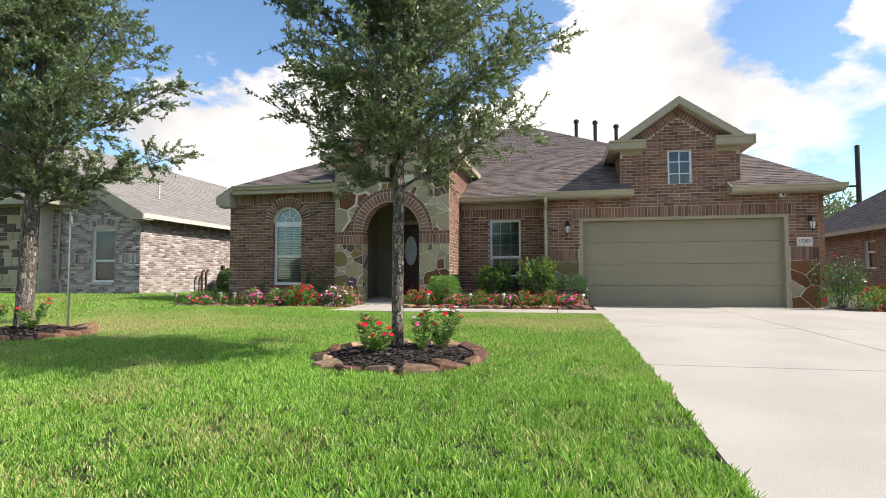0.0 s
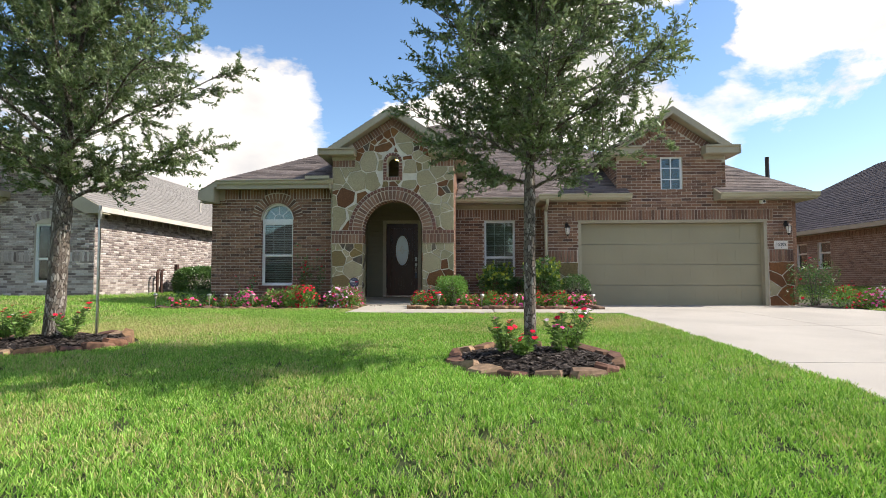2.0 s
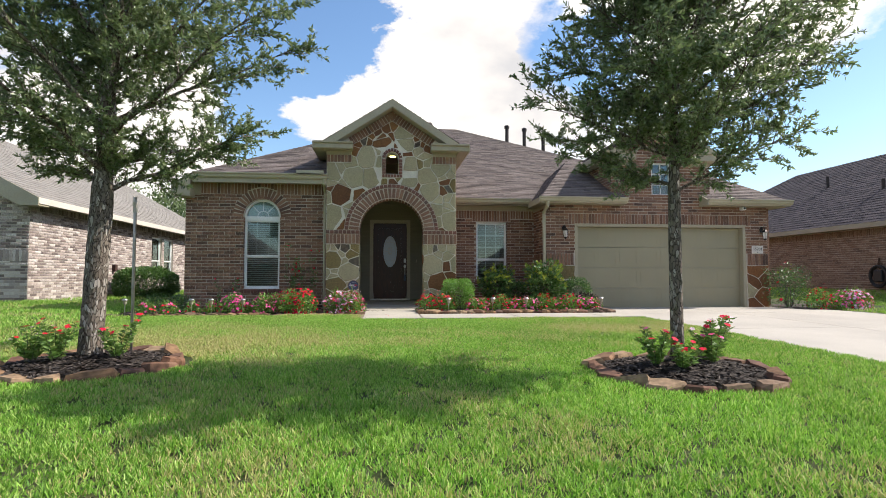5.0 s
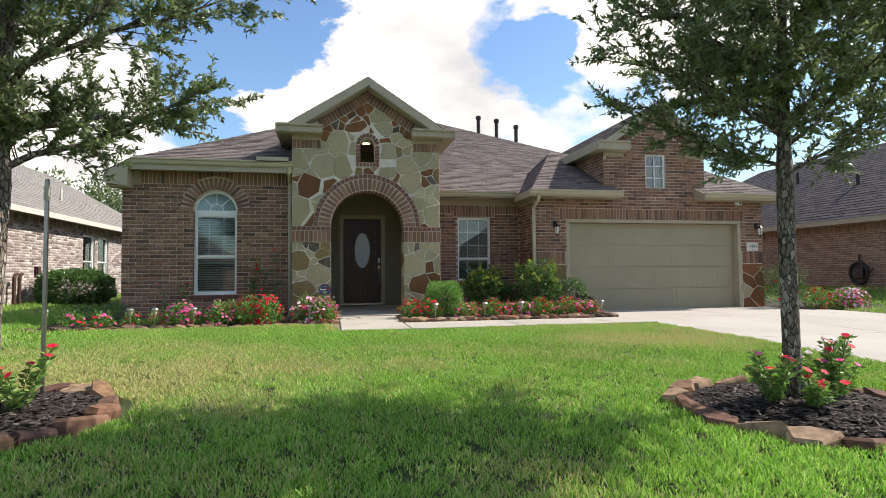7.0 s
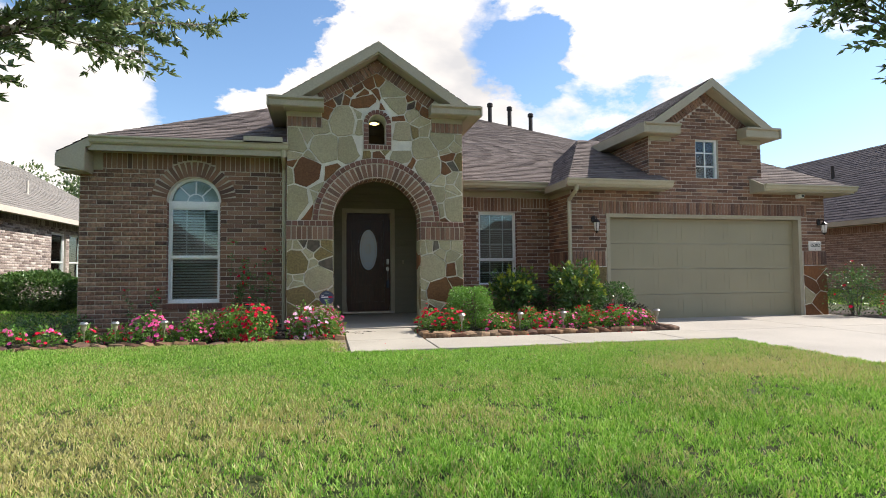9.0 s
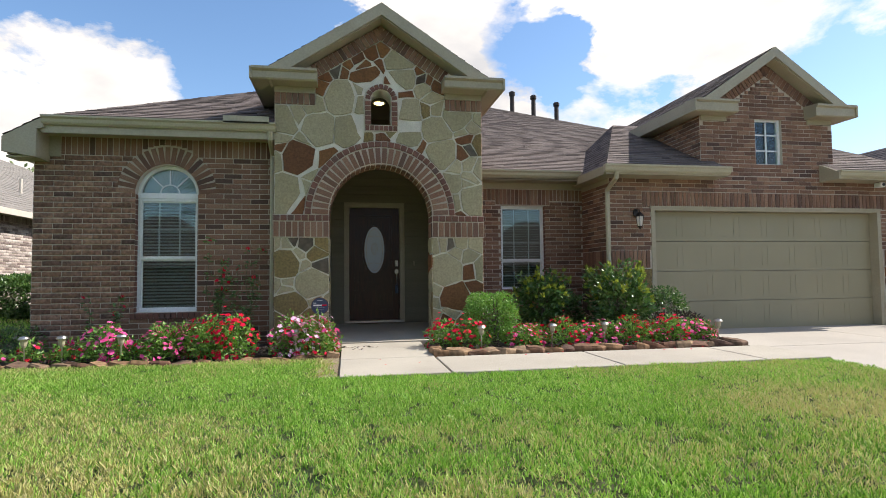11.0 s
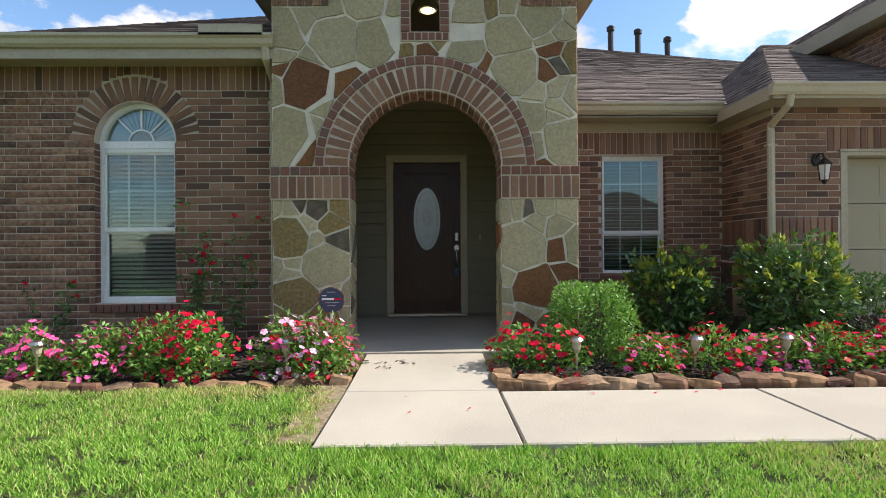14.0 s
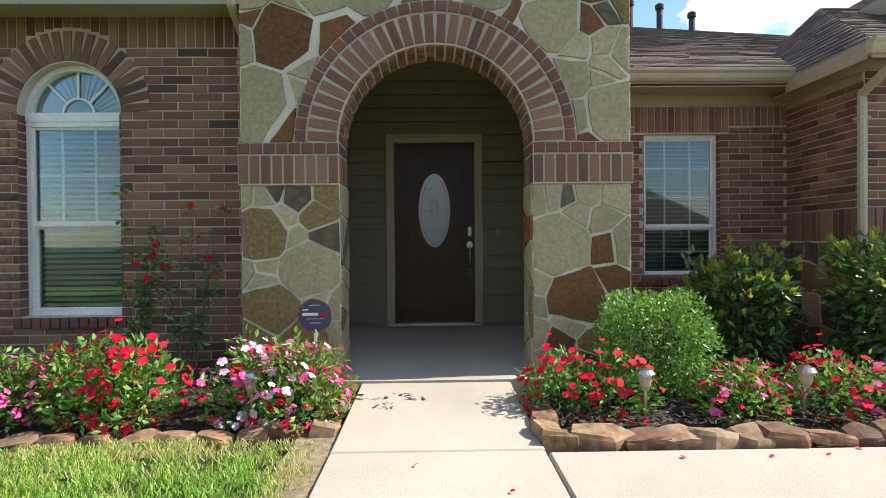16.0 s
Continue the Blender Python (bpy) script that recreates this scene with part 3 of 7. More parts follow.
# wing wall
wall_w = part("wall_wing", wall_mesh(-8.965, PX0, BASE, 3.72, L_Y, L_Y + 0.22, [H_WIN]), M["mortar"], house)
outer = Hole(-7.874, -6.53, 2.0, 3.59, True)
rows = course_rows(-8.965, PX0, BASE, 3.43, [H_WIN, Hole(outer.x0, outer.x1, 2.92, 3.59, True)])
WCX = H_WIN.cx
rows = [r for r in rows if not (math.hypot(r[0] - WCX, r[1] - 2.887) < 0.60 and r[1] > 2.887)]
lay(wall_w, ring_rows(WCX, 2.887, 0.43, 0.70, 0, math.pi, 0.085, 0.02), at_y(L_Y - 0.004))
lay(wall_w, soldier_rows(-8.965, -7.55, 3.43, 3.70) + soldier_rows(-6.86, PX0, 3.43, 3.70) + [
    (x, (3.70 + lo) / 2, 0.065, 3.70 - lo - 0.014, 0) for x, lo in [(-7.55 + 0.0767 * (k + .5), 2.887 + math.sqrt(0.715 ** 2 - (-7.55 + 0.0767 * (k + .5) - WCX) ** 2)) for k in range(9)]], at_y(L_Y))
lay(wall_w, soldier_rows(H_WIN.x0 - 0.05, H_WIN.x1 + 0.05, 1.06, 1.16), at_y(L_Y - 0.03), "brick_red")
lay(wall_w, sorted(rows, key=lambda r: -r[0]), at_y(L_Y))
# its west side
wall_ws = part("wall_side", boxes((-8.965, -8.745, L_Y + 0.22, 35.6, BASE, 3.70)), M["mortar"], house)
lay(wall_ws, course_rows(-35.6, -L_Y, BASE, 3.69), Matrix.Translation((-8.965, 0, 0)) @ Matrix.Rotation(-math.pi / 2, 4, "Z"), near=0)

# portico front
gable_p = lambda x: 5.47 - 0.65 * abs(x - PCX)
wall_p = part("wall_portico", wall_mesh(PX0, PX1, BASE, lambda x: min(gable_p(x), 9), P_Y, P_Y + 0.36, [H_ARCH, H_NICHE]), M["stone_mortar"], house)
for x0, x1 in ((PX0, PX0 + 0.2), (PX1 - 0.2, PX1)):
    ob = part("wall_portico_side", boxes((x0, x1, P_Y + 0.36, 17.5, BASE, 4.5)), M["mortar"], house)
    sgn = -1 if x0 == PX0 else 1
    mm = Matrix.Translation((x0 if sgn < 0 else x1, 0, 0)) @ Matrix.Rotation(sgn * math.pi / 2, 4, "Z")
    rr = course_rows(-17.5, -P_Y, BASE, 4.48) if sgn < 0 else course_rows(P_Y, 17.5, BASE, 4.48)
    lay(ob, rr, mm, near=0)
mp = at_y(P_Y - 0.03)
for a, b in ((PX0 - 0.015, H_ARCH.x0), (H_ARCH.x1, PX1 + 0.015)):
    part("brick_band", boxes((a, b, P_Y - 0.03, P_Y, 2.225, 2.56)), M["mortar"], wall_p)
    lay(wall_p, soldier_rows(a, b, 2.23, 2.465, 0.086, 0.017), mp)
    lay(wall_p, soldier_rows(a, b, 2.465, 2.56, 0.1), at_y(P_Y - 0.036), "brick_red")
bm = bmesh.new()
for k in range(40):
    a, b = math.pi * k / 40, math.pi * (k + 1) / 40
    pts = [(PCX + r * math.cos(t), 2.56 + r * math.sin(t)) for r, t in ((0.772, a), (1.125, a), (1.125, b), (0.772, b))]
    extrude_y(bm, pts, P_Y - 0.028, P_Y)
bmesh.ops.remove_doubles(bm, verts=bm.verts[:], dist=1e-5)
part("arch_bed", fix(bm), M["mortar"], wall_p)
lay(wall_p, ring_rows(PCX, 2.56, 0.775, 1.025, 0, math.pi, 0.093, 0.024), mp)
lay(wall_p, ring_rows(PCX, 2.56, 1.025, 1.12, 0, math.pi, 0.1, 0.015), at_y(P_Y - 0.036), "brick_red")
# niche surround
lay(wall_p, ring_rows(-4.095, 4.315, 0.158, 0.245, 0, math.pi, 0.07) + [(x, z, 0.085, 0.062, 0) for x in (-4.295, -3.895) for z in [3.96 + 0.074 * k for k in range(5)]]
    + soldier_rows(-4.34, -3.85, 3.84, 3.925, 0.07), at_y(P_Y - 0.022), "brick_red")
part("niche_bed", fix(wall_mesh(-4.345, -3.845, 3.835, 4.31, P_Y - 0.02, P_Y, [Hole(-4.25, -3.94, 3.93, 4.5)])), M["mortar"], wall_p)
# raking course and the small soldiers below the cornice
for sgn in (-1, 1):
    lay(wall_p, slope_rows(PCX + sgn * 1.05, gable_p(PCX + 1.05), PCX, gable_p(PCX), 0.2), at_y(P_Y - 0.012))
lay(wall_p, soldier_rows(PX0, -5.07, 4.19, 4.40) + soldier_rows(-3.12, PX1, 4.19, 4.40), at_y(P_Y - 0.012))
# brick lining of the arch and porch recess
for k in range(30):
    a, b = math.pi * k / 30 + 0.012, math.pi * (k + 1) / 30 - 0.012
    for y0, y1 in ((P_Y - 0.02, P_Y + 0.09), (P_Y + 0.10, P_Y + 0.22), (P_Y + 0.23, P_Y + 0.35)):
        bm = bmesh.new()
        extrude_y(bm, [(PCX + r * math.cos(t), 2.56 + r * math.sin(t)) for r, t in ((0.758, a), (0.775, a), (0.775, b), (0.758, b))], y0, y1)
        part("brick", fix(bm), M["brick"], wall_p)

for sgn, jx in ((1, H_ARCH.x0), (-1, H_ARCH.x1)):
    jm = Matrix.Translation((jx, 0, 0)) @ Matrix.Rotation(sgn * math.pi / 2, 4, "Z")
    a, b = (P_Y - 0.03, P_Y + 0.36) if sgn > 0 else (-P_Y - 0.36, -P_Y + 0.03)
    lay(wall_p, soldier_rows(a, b, 2.23, 2.465), jm)
    lay(wall_p, soldier_rows(a, b, 2.465, 2.56, 0.1), jm, "brick_red")

# recess: porch inside
part("porch_wall", wall_mesh(PX0 + 0.2, PX1 - 0.2, BASE, 4.62, D_Y, D_Y + 0.2, [H_DOOR]), M["siding"], house, "olive painted lap siding")
part("porch_ceiling", boxes((PX0 + 0.2, PX1 - 0.2, P_Y + 0.36, D_Y, 4.58, 4.66)), M["siding"], house)
part("porch_cheek", boxes((PX0 + 0.2, -5.12, P_Y + 0.36, D_Y, BASE, 4.58)), M["siding"], house)
part("porch_cheek", boxes((-3.08, PX1 - 0.2, P_Y + 0.36, D_Y, BASE, 4.58)), M["siding"], house)

# recessed window wall and the garage
wall_r = part("wall_recess", wall_mesh(PX1, -0.08, BASE, 3.42, R_Y, R_Y + 0.22, [H_RWIN]), M["mortar"], house)
lay(wall_r, soldier_rows(H_RWIN.x0 - 0.1, H_RWIN.x1 + 0.1, 2.985, 3.288), at_y(R_Y - 0.004))
lay(wall_r, soldier_rows(H_RWIN.x0 - 0.05, H_RWIN.x1 + 0.05, 1.25, 1.345), at_y(R_Y - 0.03), "brick_red")
lay(wall_r, soldier_rows(PX1, H_RWIN.x0 - 0.1, 3.06, 3.29) + soldier_rows(H_RWIN.x1 + 0.1, -0.08, 3.06, 3.29), at_y(R_Y))
lay(wall_r, course_rows(PX1, -0.08, BASE, 3.05, [H_RWIN, Hole(H_RWIN.x0 - 0.1, H_RWIN.x1 + 0.1, 2.98, 3.235)]), at_y(R_Y))
part("frieze", boxes((PX1, -0.08, R_Y - 0.022, R_Y, 3.295, 3.42)), M["trim"], house)
part("frieze", boxes((G0 - 0.02, G0, G_Y, R_Y - 0.022, 3.24, 3.34)), M["trim"], house)
wall_gs = part("wall_garage_side", boxes((-0.08, 0.14, G_Y + 0.22, R_Y + 0.2, BASE, 3.42)), M["mortar"], house)
ms = Matrix.Translation((-0.08, 0, 0)) @ Matrix.Rotation(-math.pi / 2, 4, "Z")
lay(wall_gs, course_rows(-R_Y, -G_Y, 2.065, 3.40), ms)
lay(wall_gs, soldier_rows(-R_Y, -G_Y, 1.74, 2.065), ms)

gable_g = lambda x: 5.55 - 0.686 * abs(x - 3.10)
wall_g = part("wall_garage", wall_mesh(G0, G1, BASE, 3.42, G_Y, G_Y + 0.22, [H_GAR]), M["mortar"], house)
wall_gg = part("wall_gable", wall_mesh(1.72, 4.5, 3.42, gable_g, G_Y, G_Y + 0.22, [H_UWIN]), M["mortar"], house)
lay(wall_g, soldier_rows(0.54, 5.66, 2.82, 3.108), at_y(G_Y - 0.004), near=90)
lay(wall_g, soldier_rows(G0, 0.66, 1.745, 2.065) + soldier_rows(5.54, G1, 1.745, 2.065), at_y(G_Y - 0.02))
lay(wall_g, [r for r in course_rows(G0, G1, 2.065, 3.41, [H_GAR, Hole(0.54, 5.66, 2.81, 3.115)])], at_y(G_Y), near=200)
tg = lambda x: gable_g(x) - 0.22
lay(wall_gg, course_rows(1.72, 4.5, 3.42, 5.33, [H_UWIN], top=tg), at_y(G_Y), near=180)
for sgn in (-1, 1):
    lay(wall_gg, slope_rows(3.10 + sgn * 1.2, gable_g(4.3), 3.10, 5.55, 0.2), at_y(G_Y - 0.008))
for x0, x1, sgn in ((1.72, 1.92, -1), (4.3, 4.5, 1)):
    ob = part("wall_gable_side", boxes((x0, x1, G_Y + 0.22, 18.5, 3.42, 4.72)), M["mortar"], house)
    mm = Matrix.Translation((x0 if sgn < 0 else x1, 0, 0)) @ Matrix.Rotation(sgn * math.pi / 2, 4, "Z")
    lay(ob, course_rows(-18.5, -G_Y, 3.42, 4.7) if sgn < 0 else course_rows(G_Y, 18.5, 3.42, 4.7), mm, near=0)
part("wall_back", boxes((-8.965, 6.36, 35.6, 35.8, BASE, 3.69), (6.14, 6.36, G_Y + 0.22, 35.6, BASE, 3.42)), M["brick"], house)

# ---- roofs: every course of shingles a row of thin overlapping tabs ----
def shingles(bm, quad, course=0.135, tab=0.32, lift=0.012, seed=1):
    """Tabs over a slope: quad is eave left, eave right, top right, top left."""
    a, b, c, d = (Vector(p) for p in quad)
    rnd = random.Random(seed)
    n = max(1, int(((d + c) / 2 - (a + b) / 2).length / course))
    nrm = (b - a).cross((d - a) if (d - a).length > 0.1 else (c - a)).normalized()
    if nrm.z < 0:
        nrm = -nrm
    for k in range(n):
        t0, t1 = k / n, (k + 1.08) / n
        t1 = min(t1, 1)
        l0, r0, l1, r1 = a.lerp(d, t0), b.lerp(c, t0), a.lerp(d, t1), b.lerp(c, t1)
        ln = (r0 - l0).length
        cuts, s = [0], -rnd.uniform(0, tab)
        while s < ln:
            s += tab * rnd.choice((0.55, 0.8, 1.0, 1.25))
            if 0.02 < s < ln - 0.02:
                cuts.append(s)
        cuts.append(ln)
        for p, q in zip(cuts, cuts[1:]):
            f0, f1 = p / max(ln, 1e-6), q / max(ln, 1e-6)
            up = lift * rnd.uniform(0.7, 1.3)
            v = [bm.verts.new(x) for x in (l0.lerp(r0, f0) + nrm * up, l0.lerp(r0, f1) + nrm * up, l1.lerp(r1, f1) + nrm * 0.002, l1.lerp(r1, f0) + nrm * 0.002,
                                           l0.lerp(r0, f0) - nrm * 0.004, l0.lerp(r0, f1) - nrm * 0.004)]
            bm.faces.new(v[:4])
            bm.faces.new((v[4], v[5], v[1], v[0]))


def roof(name, quads, material, parent, label, thick=0.06, course=0.135):
    bm = bmesh.new()
    for q in quads:
        lo = [Vector(p) - Vector((0, 0, thick)) for p in q]
        hexa(bm, [*lo, *[Vector(p) - Vector((0, 0, 0.012)) for p in q]])
    ob = part(name, fix(bm), M["trim"], parent, label)
    bm = bmesh.new()
    for k, q in enumerate(quads):
        shingles(bm, q, course=course, seed=k + 3)
    sh = part("shingles", bm, material, ob, "weathered brown asphalt shingles")
    sh["kind"] = "stuff"
    return ob


RIDGE_L, RIDGE_R = (-2.46, 25.9, 8.35), (-0.94, 25.9, 8.35)
RF, RB, LB = (6.45, 15.25, 3.55), (6.45, 36.0, 3.70), (-9.10, 36.0, 3.70)
roof("roof_main", [((-2.54, 15.25, 3.55), RF, RIDGE_R, (-1.9, 25.9, 8.35)), ((-5.0, 16.3, 4.023), (-2.48, 16.3, 4.023), (-1.9, 25.9, 8.35), RIDGE_L), (RF, RB, RIDGE_R, RIDGE_R),
                   (LB, (-5.0, 16.3, 4.023), RIDGE_L, RIDGE_L), (RB, LB, RIDGE_L, RIDGE_R)], M["shingle"], house, "brown asphalt shingle hip roof")
# the wing's hip: the front slope starts at the gutter, the side slope runs lower, to the side eave
W_A, W_T = (-8.70, 13.83, 3.88), (-3.33, 20.03, 6.98)
roof("roof_wing", [(W_A, (-5.63, 13.83, 3.88), W_T, W_T), ((-4.86, 15.9, 4.915), (-2.48, 15.9, 4.915), (-2.6, 20.03, 6.98), W_T),
                   ((-9.17, 36.0, 3.61), (-9.17, 13.83, 3.61), W_A, (-8.70, 36.0, 3.88)), ((-8.70, 36.0, 3.88), W_A, W_T, (-3.33, 30.0, 6.98))], M["shingle"], house, "brown asphalt shingle hip roof")
ZE, ZA, YB = 4.51, 5.69, 21.5
roof("roof_portico", [((-5.93, YB, ZE), (-5.93, 13.6, ZE), (PCX, 13.6, ZA), (PCX, YB, ZA)), ((-2.27, 13.6, ZE), (-2.27, YB, ZE), (PCX, YB, ZA), (PCX, 13.6, ZA))],
     M["shingle"], house, "brown asphalt shingle gable roof")
roof("roof_garage_gable", [((1.46, YB, 4.645), (1.46, 14.3, 4.645), (3.10, 14.3, 5.77), (3.10, YB, 5.77)), ((4.74, 14.3, 4.645), (4.74, YB, 4.645), (3.10, YB, 5.77), (3.10, 14.3, 5.77))],
     M["shingle"], house, "brown asphalt shingle gable roof")
roof("roof_garage", [((-0.32, 14.15, 3.47), (1.97, 14.15, 3.47), (1.97, 17.2, 5.05), (1.4, 17.2, 5.05)), ((-0.32, 17.2, 3.47), (-0.32, 14.15, 3.47), (1.4, 17.2, 5.05), (1.4, 17.2, 5.05))],
     M["shingle"], house, "brown asphalt shingle hip roof")
roof("roof_garage", [((4.22, 14.15, 3.47), (6.55, 14.15, 3.47), (4.9, 17.2, 5.05), (4.22, 17.2, 5.05)), ((6.55, 14.15, 3.47), (6.55, 17.2, 3.47), (4.9, 17.2, 5.05), (4.9, 17.2, 5.05))],
     M["shingle"], house, "brown asphalt shingle hip roof")


# ---- fascias, soffits, gutters, rakes, cornice returns ----
def gutter(x0, x1, y, z, ends=True):
    """An ogee gutter along x with its front towards -y."""
    bm = bmesh.new()
    prof = [(0, 0), (-0.05, 0), (-0.075, 0.03), (-0.085, 0.075), (-0.11, 0.10), (-0.11, 0.125), (0, 0.125)]
    a = [bm.verts.new((x0, y + p, z + q)) for p, q in prof]
    b = [bm.verts.new((x1, y + p, z + q)) for p, q in prof]
    bm.faces.new(a)
    bm.faces.new(b[::-1])
    for i in range(len(prof)):
        j = (i + 1) % len(prof)
        bm.faces.new((a[j], a[i], b[i], b[j]))
    return part("gutter", fix(bm), M["gutter"], house, "olive painted ogee gutter")


def downpipe(x, y, z_top, y_eave, z_bot):
    bm = bmesh.new()
    tube(bm, [(x, y_eave, z_top), (x, y_eave + 0.02, z_top - 0.10), (x, y - 0.05, z_top - 0.26), (x, y - 0.05, z_top - 0.34), (x, y - 0.05, z_bot)], 0.042, 8)
    for z in (z_bot + 0.7, z_top - 0.5):
        box(bm, x - 0.055, x + 0.055, y - 0.09, y, z, z + 0.025)
    return part("downpipe", bm, M["gutter"], house, "olive painted downpipe")


gutter(-8.70, -5.63, 13.88, 3.765)
part("fascia", boxes((-8.72, -5.63, 13.86, 13.90, 3.66, 3.87)), M["trim"], house)
part("soffit", boxes((-8.76, -5.63, 13.88, L_Y, 3.69, 3.71)), M["trim"], house)
part("fascia", boxes((-9.18, -9.14, 13.92, 36.0, 3.39, 3.60)), M["trim"], house)
part("soffit", boxes((-9.16, -8.965, 13.92, 35.9, 3.36, 3.38)), M["trim"], house)
bm = bmesh.new()                                     # boxed end of the side eave, towards the street
extrude_y(bm, [(-9.18, 3.385), (-8.76, 3.315), (-8.76, 3.70), (-8.68, 3.72), (-8.68, 3.865), (-9.18, 3.585)], 13.82, 13.90)
part("eave_return", fix(bm), M["trim"], house, "olive boxed eave return")
part("eave_box", boxes((-9.16, -8.77, 13.90, L_Y, 3.32, 3.345), (-8.79, -8.765, 13.90, L_Y, 3.345, 3.69)), M["trim"], house)
part("corner_board", boxes((-8.79, -8.62, L_Y - 0.03, L_Y, 3.40, 3.69)), M["trim"], house)
gutter(-2.54, -0.30, 15.30, 3.45)
part("soffit", boxes((-2.54, -0.08, 15.28, R_Y, 3.41, 3.43)), M["trim"], house)
part("fascia", boxes((-2.54, -0.30, 15.28, 15.31, 3.40, 3.55)), M["trim"], house)
gutter(-0.36, 1.99, 14.18, 3.365)
gutter(4.20, 6.60, 14.18, 3.365)
bm = bmesh.new()                                     # closed end of the garage eave beside the gable
hexa(bm, [(4.18, 14.12, 3.33), (4.22, 14.12, 3.33), (4.22, G_Y, 3.33), (4.18, G_Y, 3.33), (4.18, 14.12, 3.46), (4.22, 14.12, 3.46), (4.22, G_Y, 3.67), (4.18, G_Y, 3.67)])
part("eave_end", bm, M["trim"], house)
part("fascia", boxes((-0.32, 1.97, 14.16, 14.20, 3.33, 3.475), (-0.34, -0.30, 14.2, 15.3, 3.33, 3.475)), M["trim"], house)
part("fascia", boxes((4.22, 6.57, 14.16, 14.20, 3.33, 3.475), (6.55, 6.59, 14.2, 17.2, 3.33, 3.475)), M["trim"], house)
part("soffit", boxes((-0.32, 1.97, 14.18, G_Y, 3.33, 3.35), (-0.32, -0.08, G_Y, 15.6, 3.33, 3.35)), M["trim"], house)
part("soffit", boxes((4.22, 6.55, 14.18, G_Y, 3.33, 3.35), (6.14, 6.55, G_Y, 17.2, 3.33, 3.35)), M["trim"], house)
downpipe(-5.71, L_Y, 3.77, 13.84, 0.62)
downpipe(-0.14, G_Y, 3.37, 14.14, 0.62)


def gable_trim(cx, half, rake, z_ret, z_apex, y_front, y_wall, ret, tall):
    """Raking boards, soffits and the boxed cornice returns of a gable; the boards die on top of the returns."""
    slope = (z_apex - z_ret) / rake
    for sgn in (-1, 1):
        foot, out = cx + sgn * rake, cx + sgn * half
        bm = bmesh.new()
        extrude_y(bm, [(foot, z_ret - 0.02), (foot - sgn * 0.17 / slope, z_ret - 0.02), (cx, z_apex - 0.19), (cx, z_apex - 0.005), (foot, z_ret + 0.012)], y_front - 0.02, y_front + 0.02)
        part("rake_board", fix(bm), M["trim"], house, "olive painted raking board")
        bm = bmesh.new()
        extrude_y(bm, [(foot, z_ret - 0.19), (cx, z_apex - 0.21), (cx, z_apex - 0.17), (foot, z_ret - 0.15)], y_front + 0.02, y_wall + 0.02)
        part("rake_soffit", fix(bm), M["trim"], house)
        a, b = sorted((out, cx + sgn * (half - ret)))
        bm = bmesh.new()
        prof = [(y_wall + 0.03, z_ret - tall), (y_front, z_ret - tall), (y_front - 0.02, z_ret - tall + 0.02), (y_front - 0.02, z_ret - 0.06), (y_front - 0.065, z_ret - 0.035), (y_front - 0.065, z_ret), (y_wall + 0.03, z_ret + 0.03)]
        ra, rb = [bm.verts.new((a, p, q)) for p, q in prof], [bm.verts.new((b, p, q)) for p, q in prof]
        bm.faces.new(ra)
        bm.faces.new(rb[::-1])
        for i in range(len(prof)):
            j = (i + 1) % len(prof)
            bm.faces.new((ra[j], ra[i], rb[i], rb[j]))
        part("cornice_return", fix(bm), M["trim"], house, "olive boxed cornice return")
        a, b = sorted((cx + sgn * (half - 0.27), cx + sgn * (half - ret + 0.05)))
        part("frieze_block", boxes((a, b, y_wall - 0.03, y_wall + 0.02, z_ret - tall - 0.09, z_ret - tall)), M["trim"], house)
        a, b = sorted((out, out - sgn * 0.30))
        part("side_soffit", boxes((a, b, y_wall + 0.03, y_wall + 4.0, z_ret - tall, z_ret - tall + 0.02)), M["trim"], house)
        a, b = sorted((out, out + sgn * 0.03))
        part("side_fascia", boxes((a, b, y_front - 0.05, y_wall + 4.0, z_ret - tall, z_ret - 0.005)), M["trim"], house)


gable_trim(PCX, 1.83, 1.60, 4.625, 5.69, 13.58, P_Y, 0.90, 0.17)
gable_trim(3.10, 1.64, 1.47, 4.735, 5.77, 14.28, G_Y, 0.84, 0.22)


def jamb(wall, h, y, z1, depth):
    """Bricks that line the two upright sides of an opening."""
    bm = bmesh.new()
    n = round((z1 - h.z0) / 0.076)
    for k in range(n):
        z = h.z0 + (z1 - h.z0) * k / n
        box(bm, h.x0 - 0.002, h.x0 + 0.006, y - 0.006, y + depth, z + 0.006, z + 0.07)
        box(bm, h.x1 - 0.006, h.x1 + 0.002, y - 0.006, y + depth, z + 0.006, z + 0.07)
    part("jamb_brick", bm, M["brick_red"], wall)["kind"] = "stuff"


jamb(wall_w, H_WIN, L_Y, 2.88, 0.083)
jamb(wall_r, H_RWIN, R_Y, 2.97, 0.068)

# ---- windows, doors, fixtures of the house ----
def bar_frame(bm, x0, x1, z0, z1, y0, y1, w):
    box(bm, x0, x0 + w, y0, y1, z0, z1)
    box(bm, x1 - w, x1, y0, y1, z0, z1)
    box(bm, x0 + w, x1 - w, y0, y1, z0, z0 + w)
    box(bm, x0 + w, x1 - w, y0, y1, z1 - w, z1)


def pane(x0, x1, z0, z1, y, parent):
    ob = part("pane", boxes((x0, x1, y, y + 0.006, z0, z1)), M["glass"], parent, "clear glass pane")
    ob.visible_shadow = False
    return ob


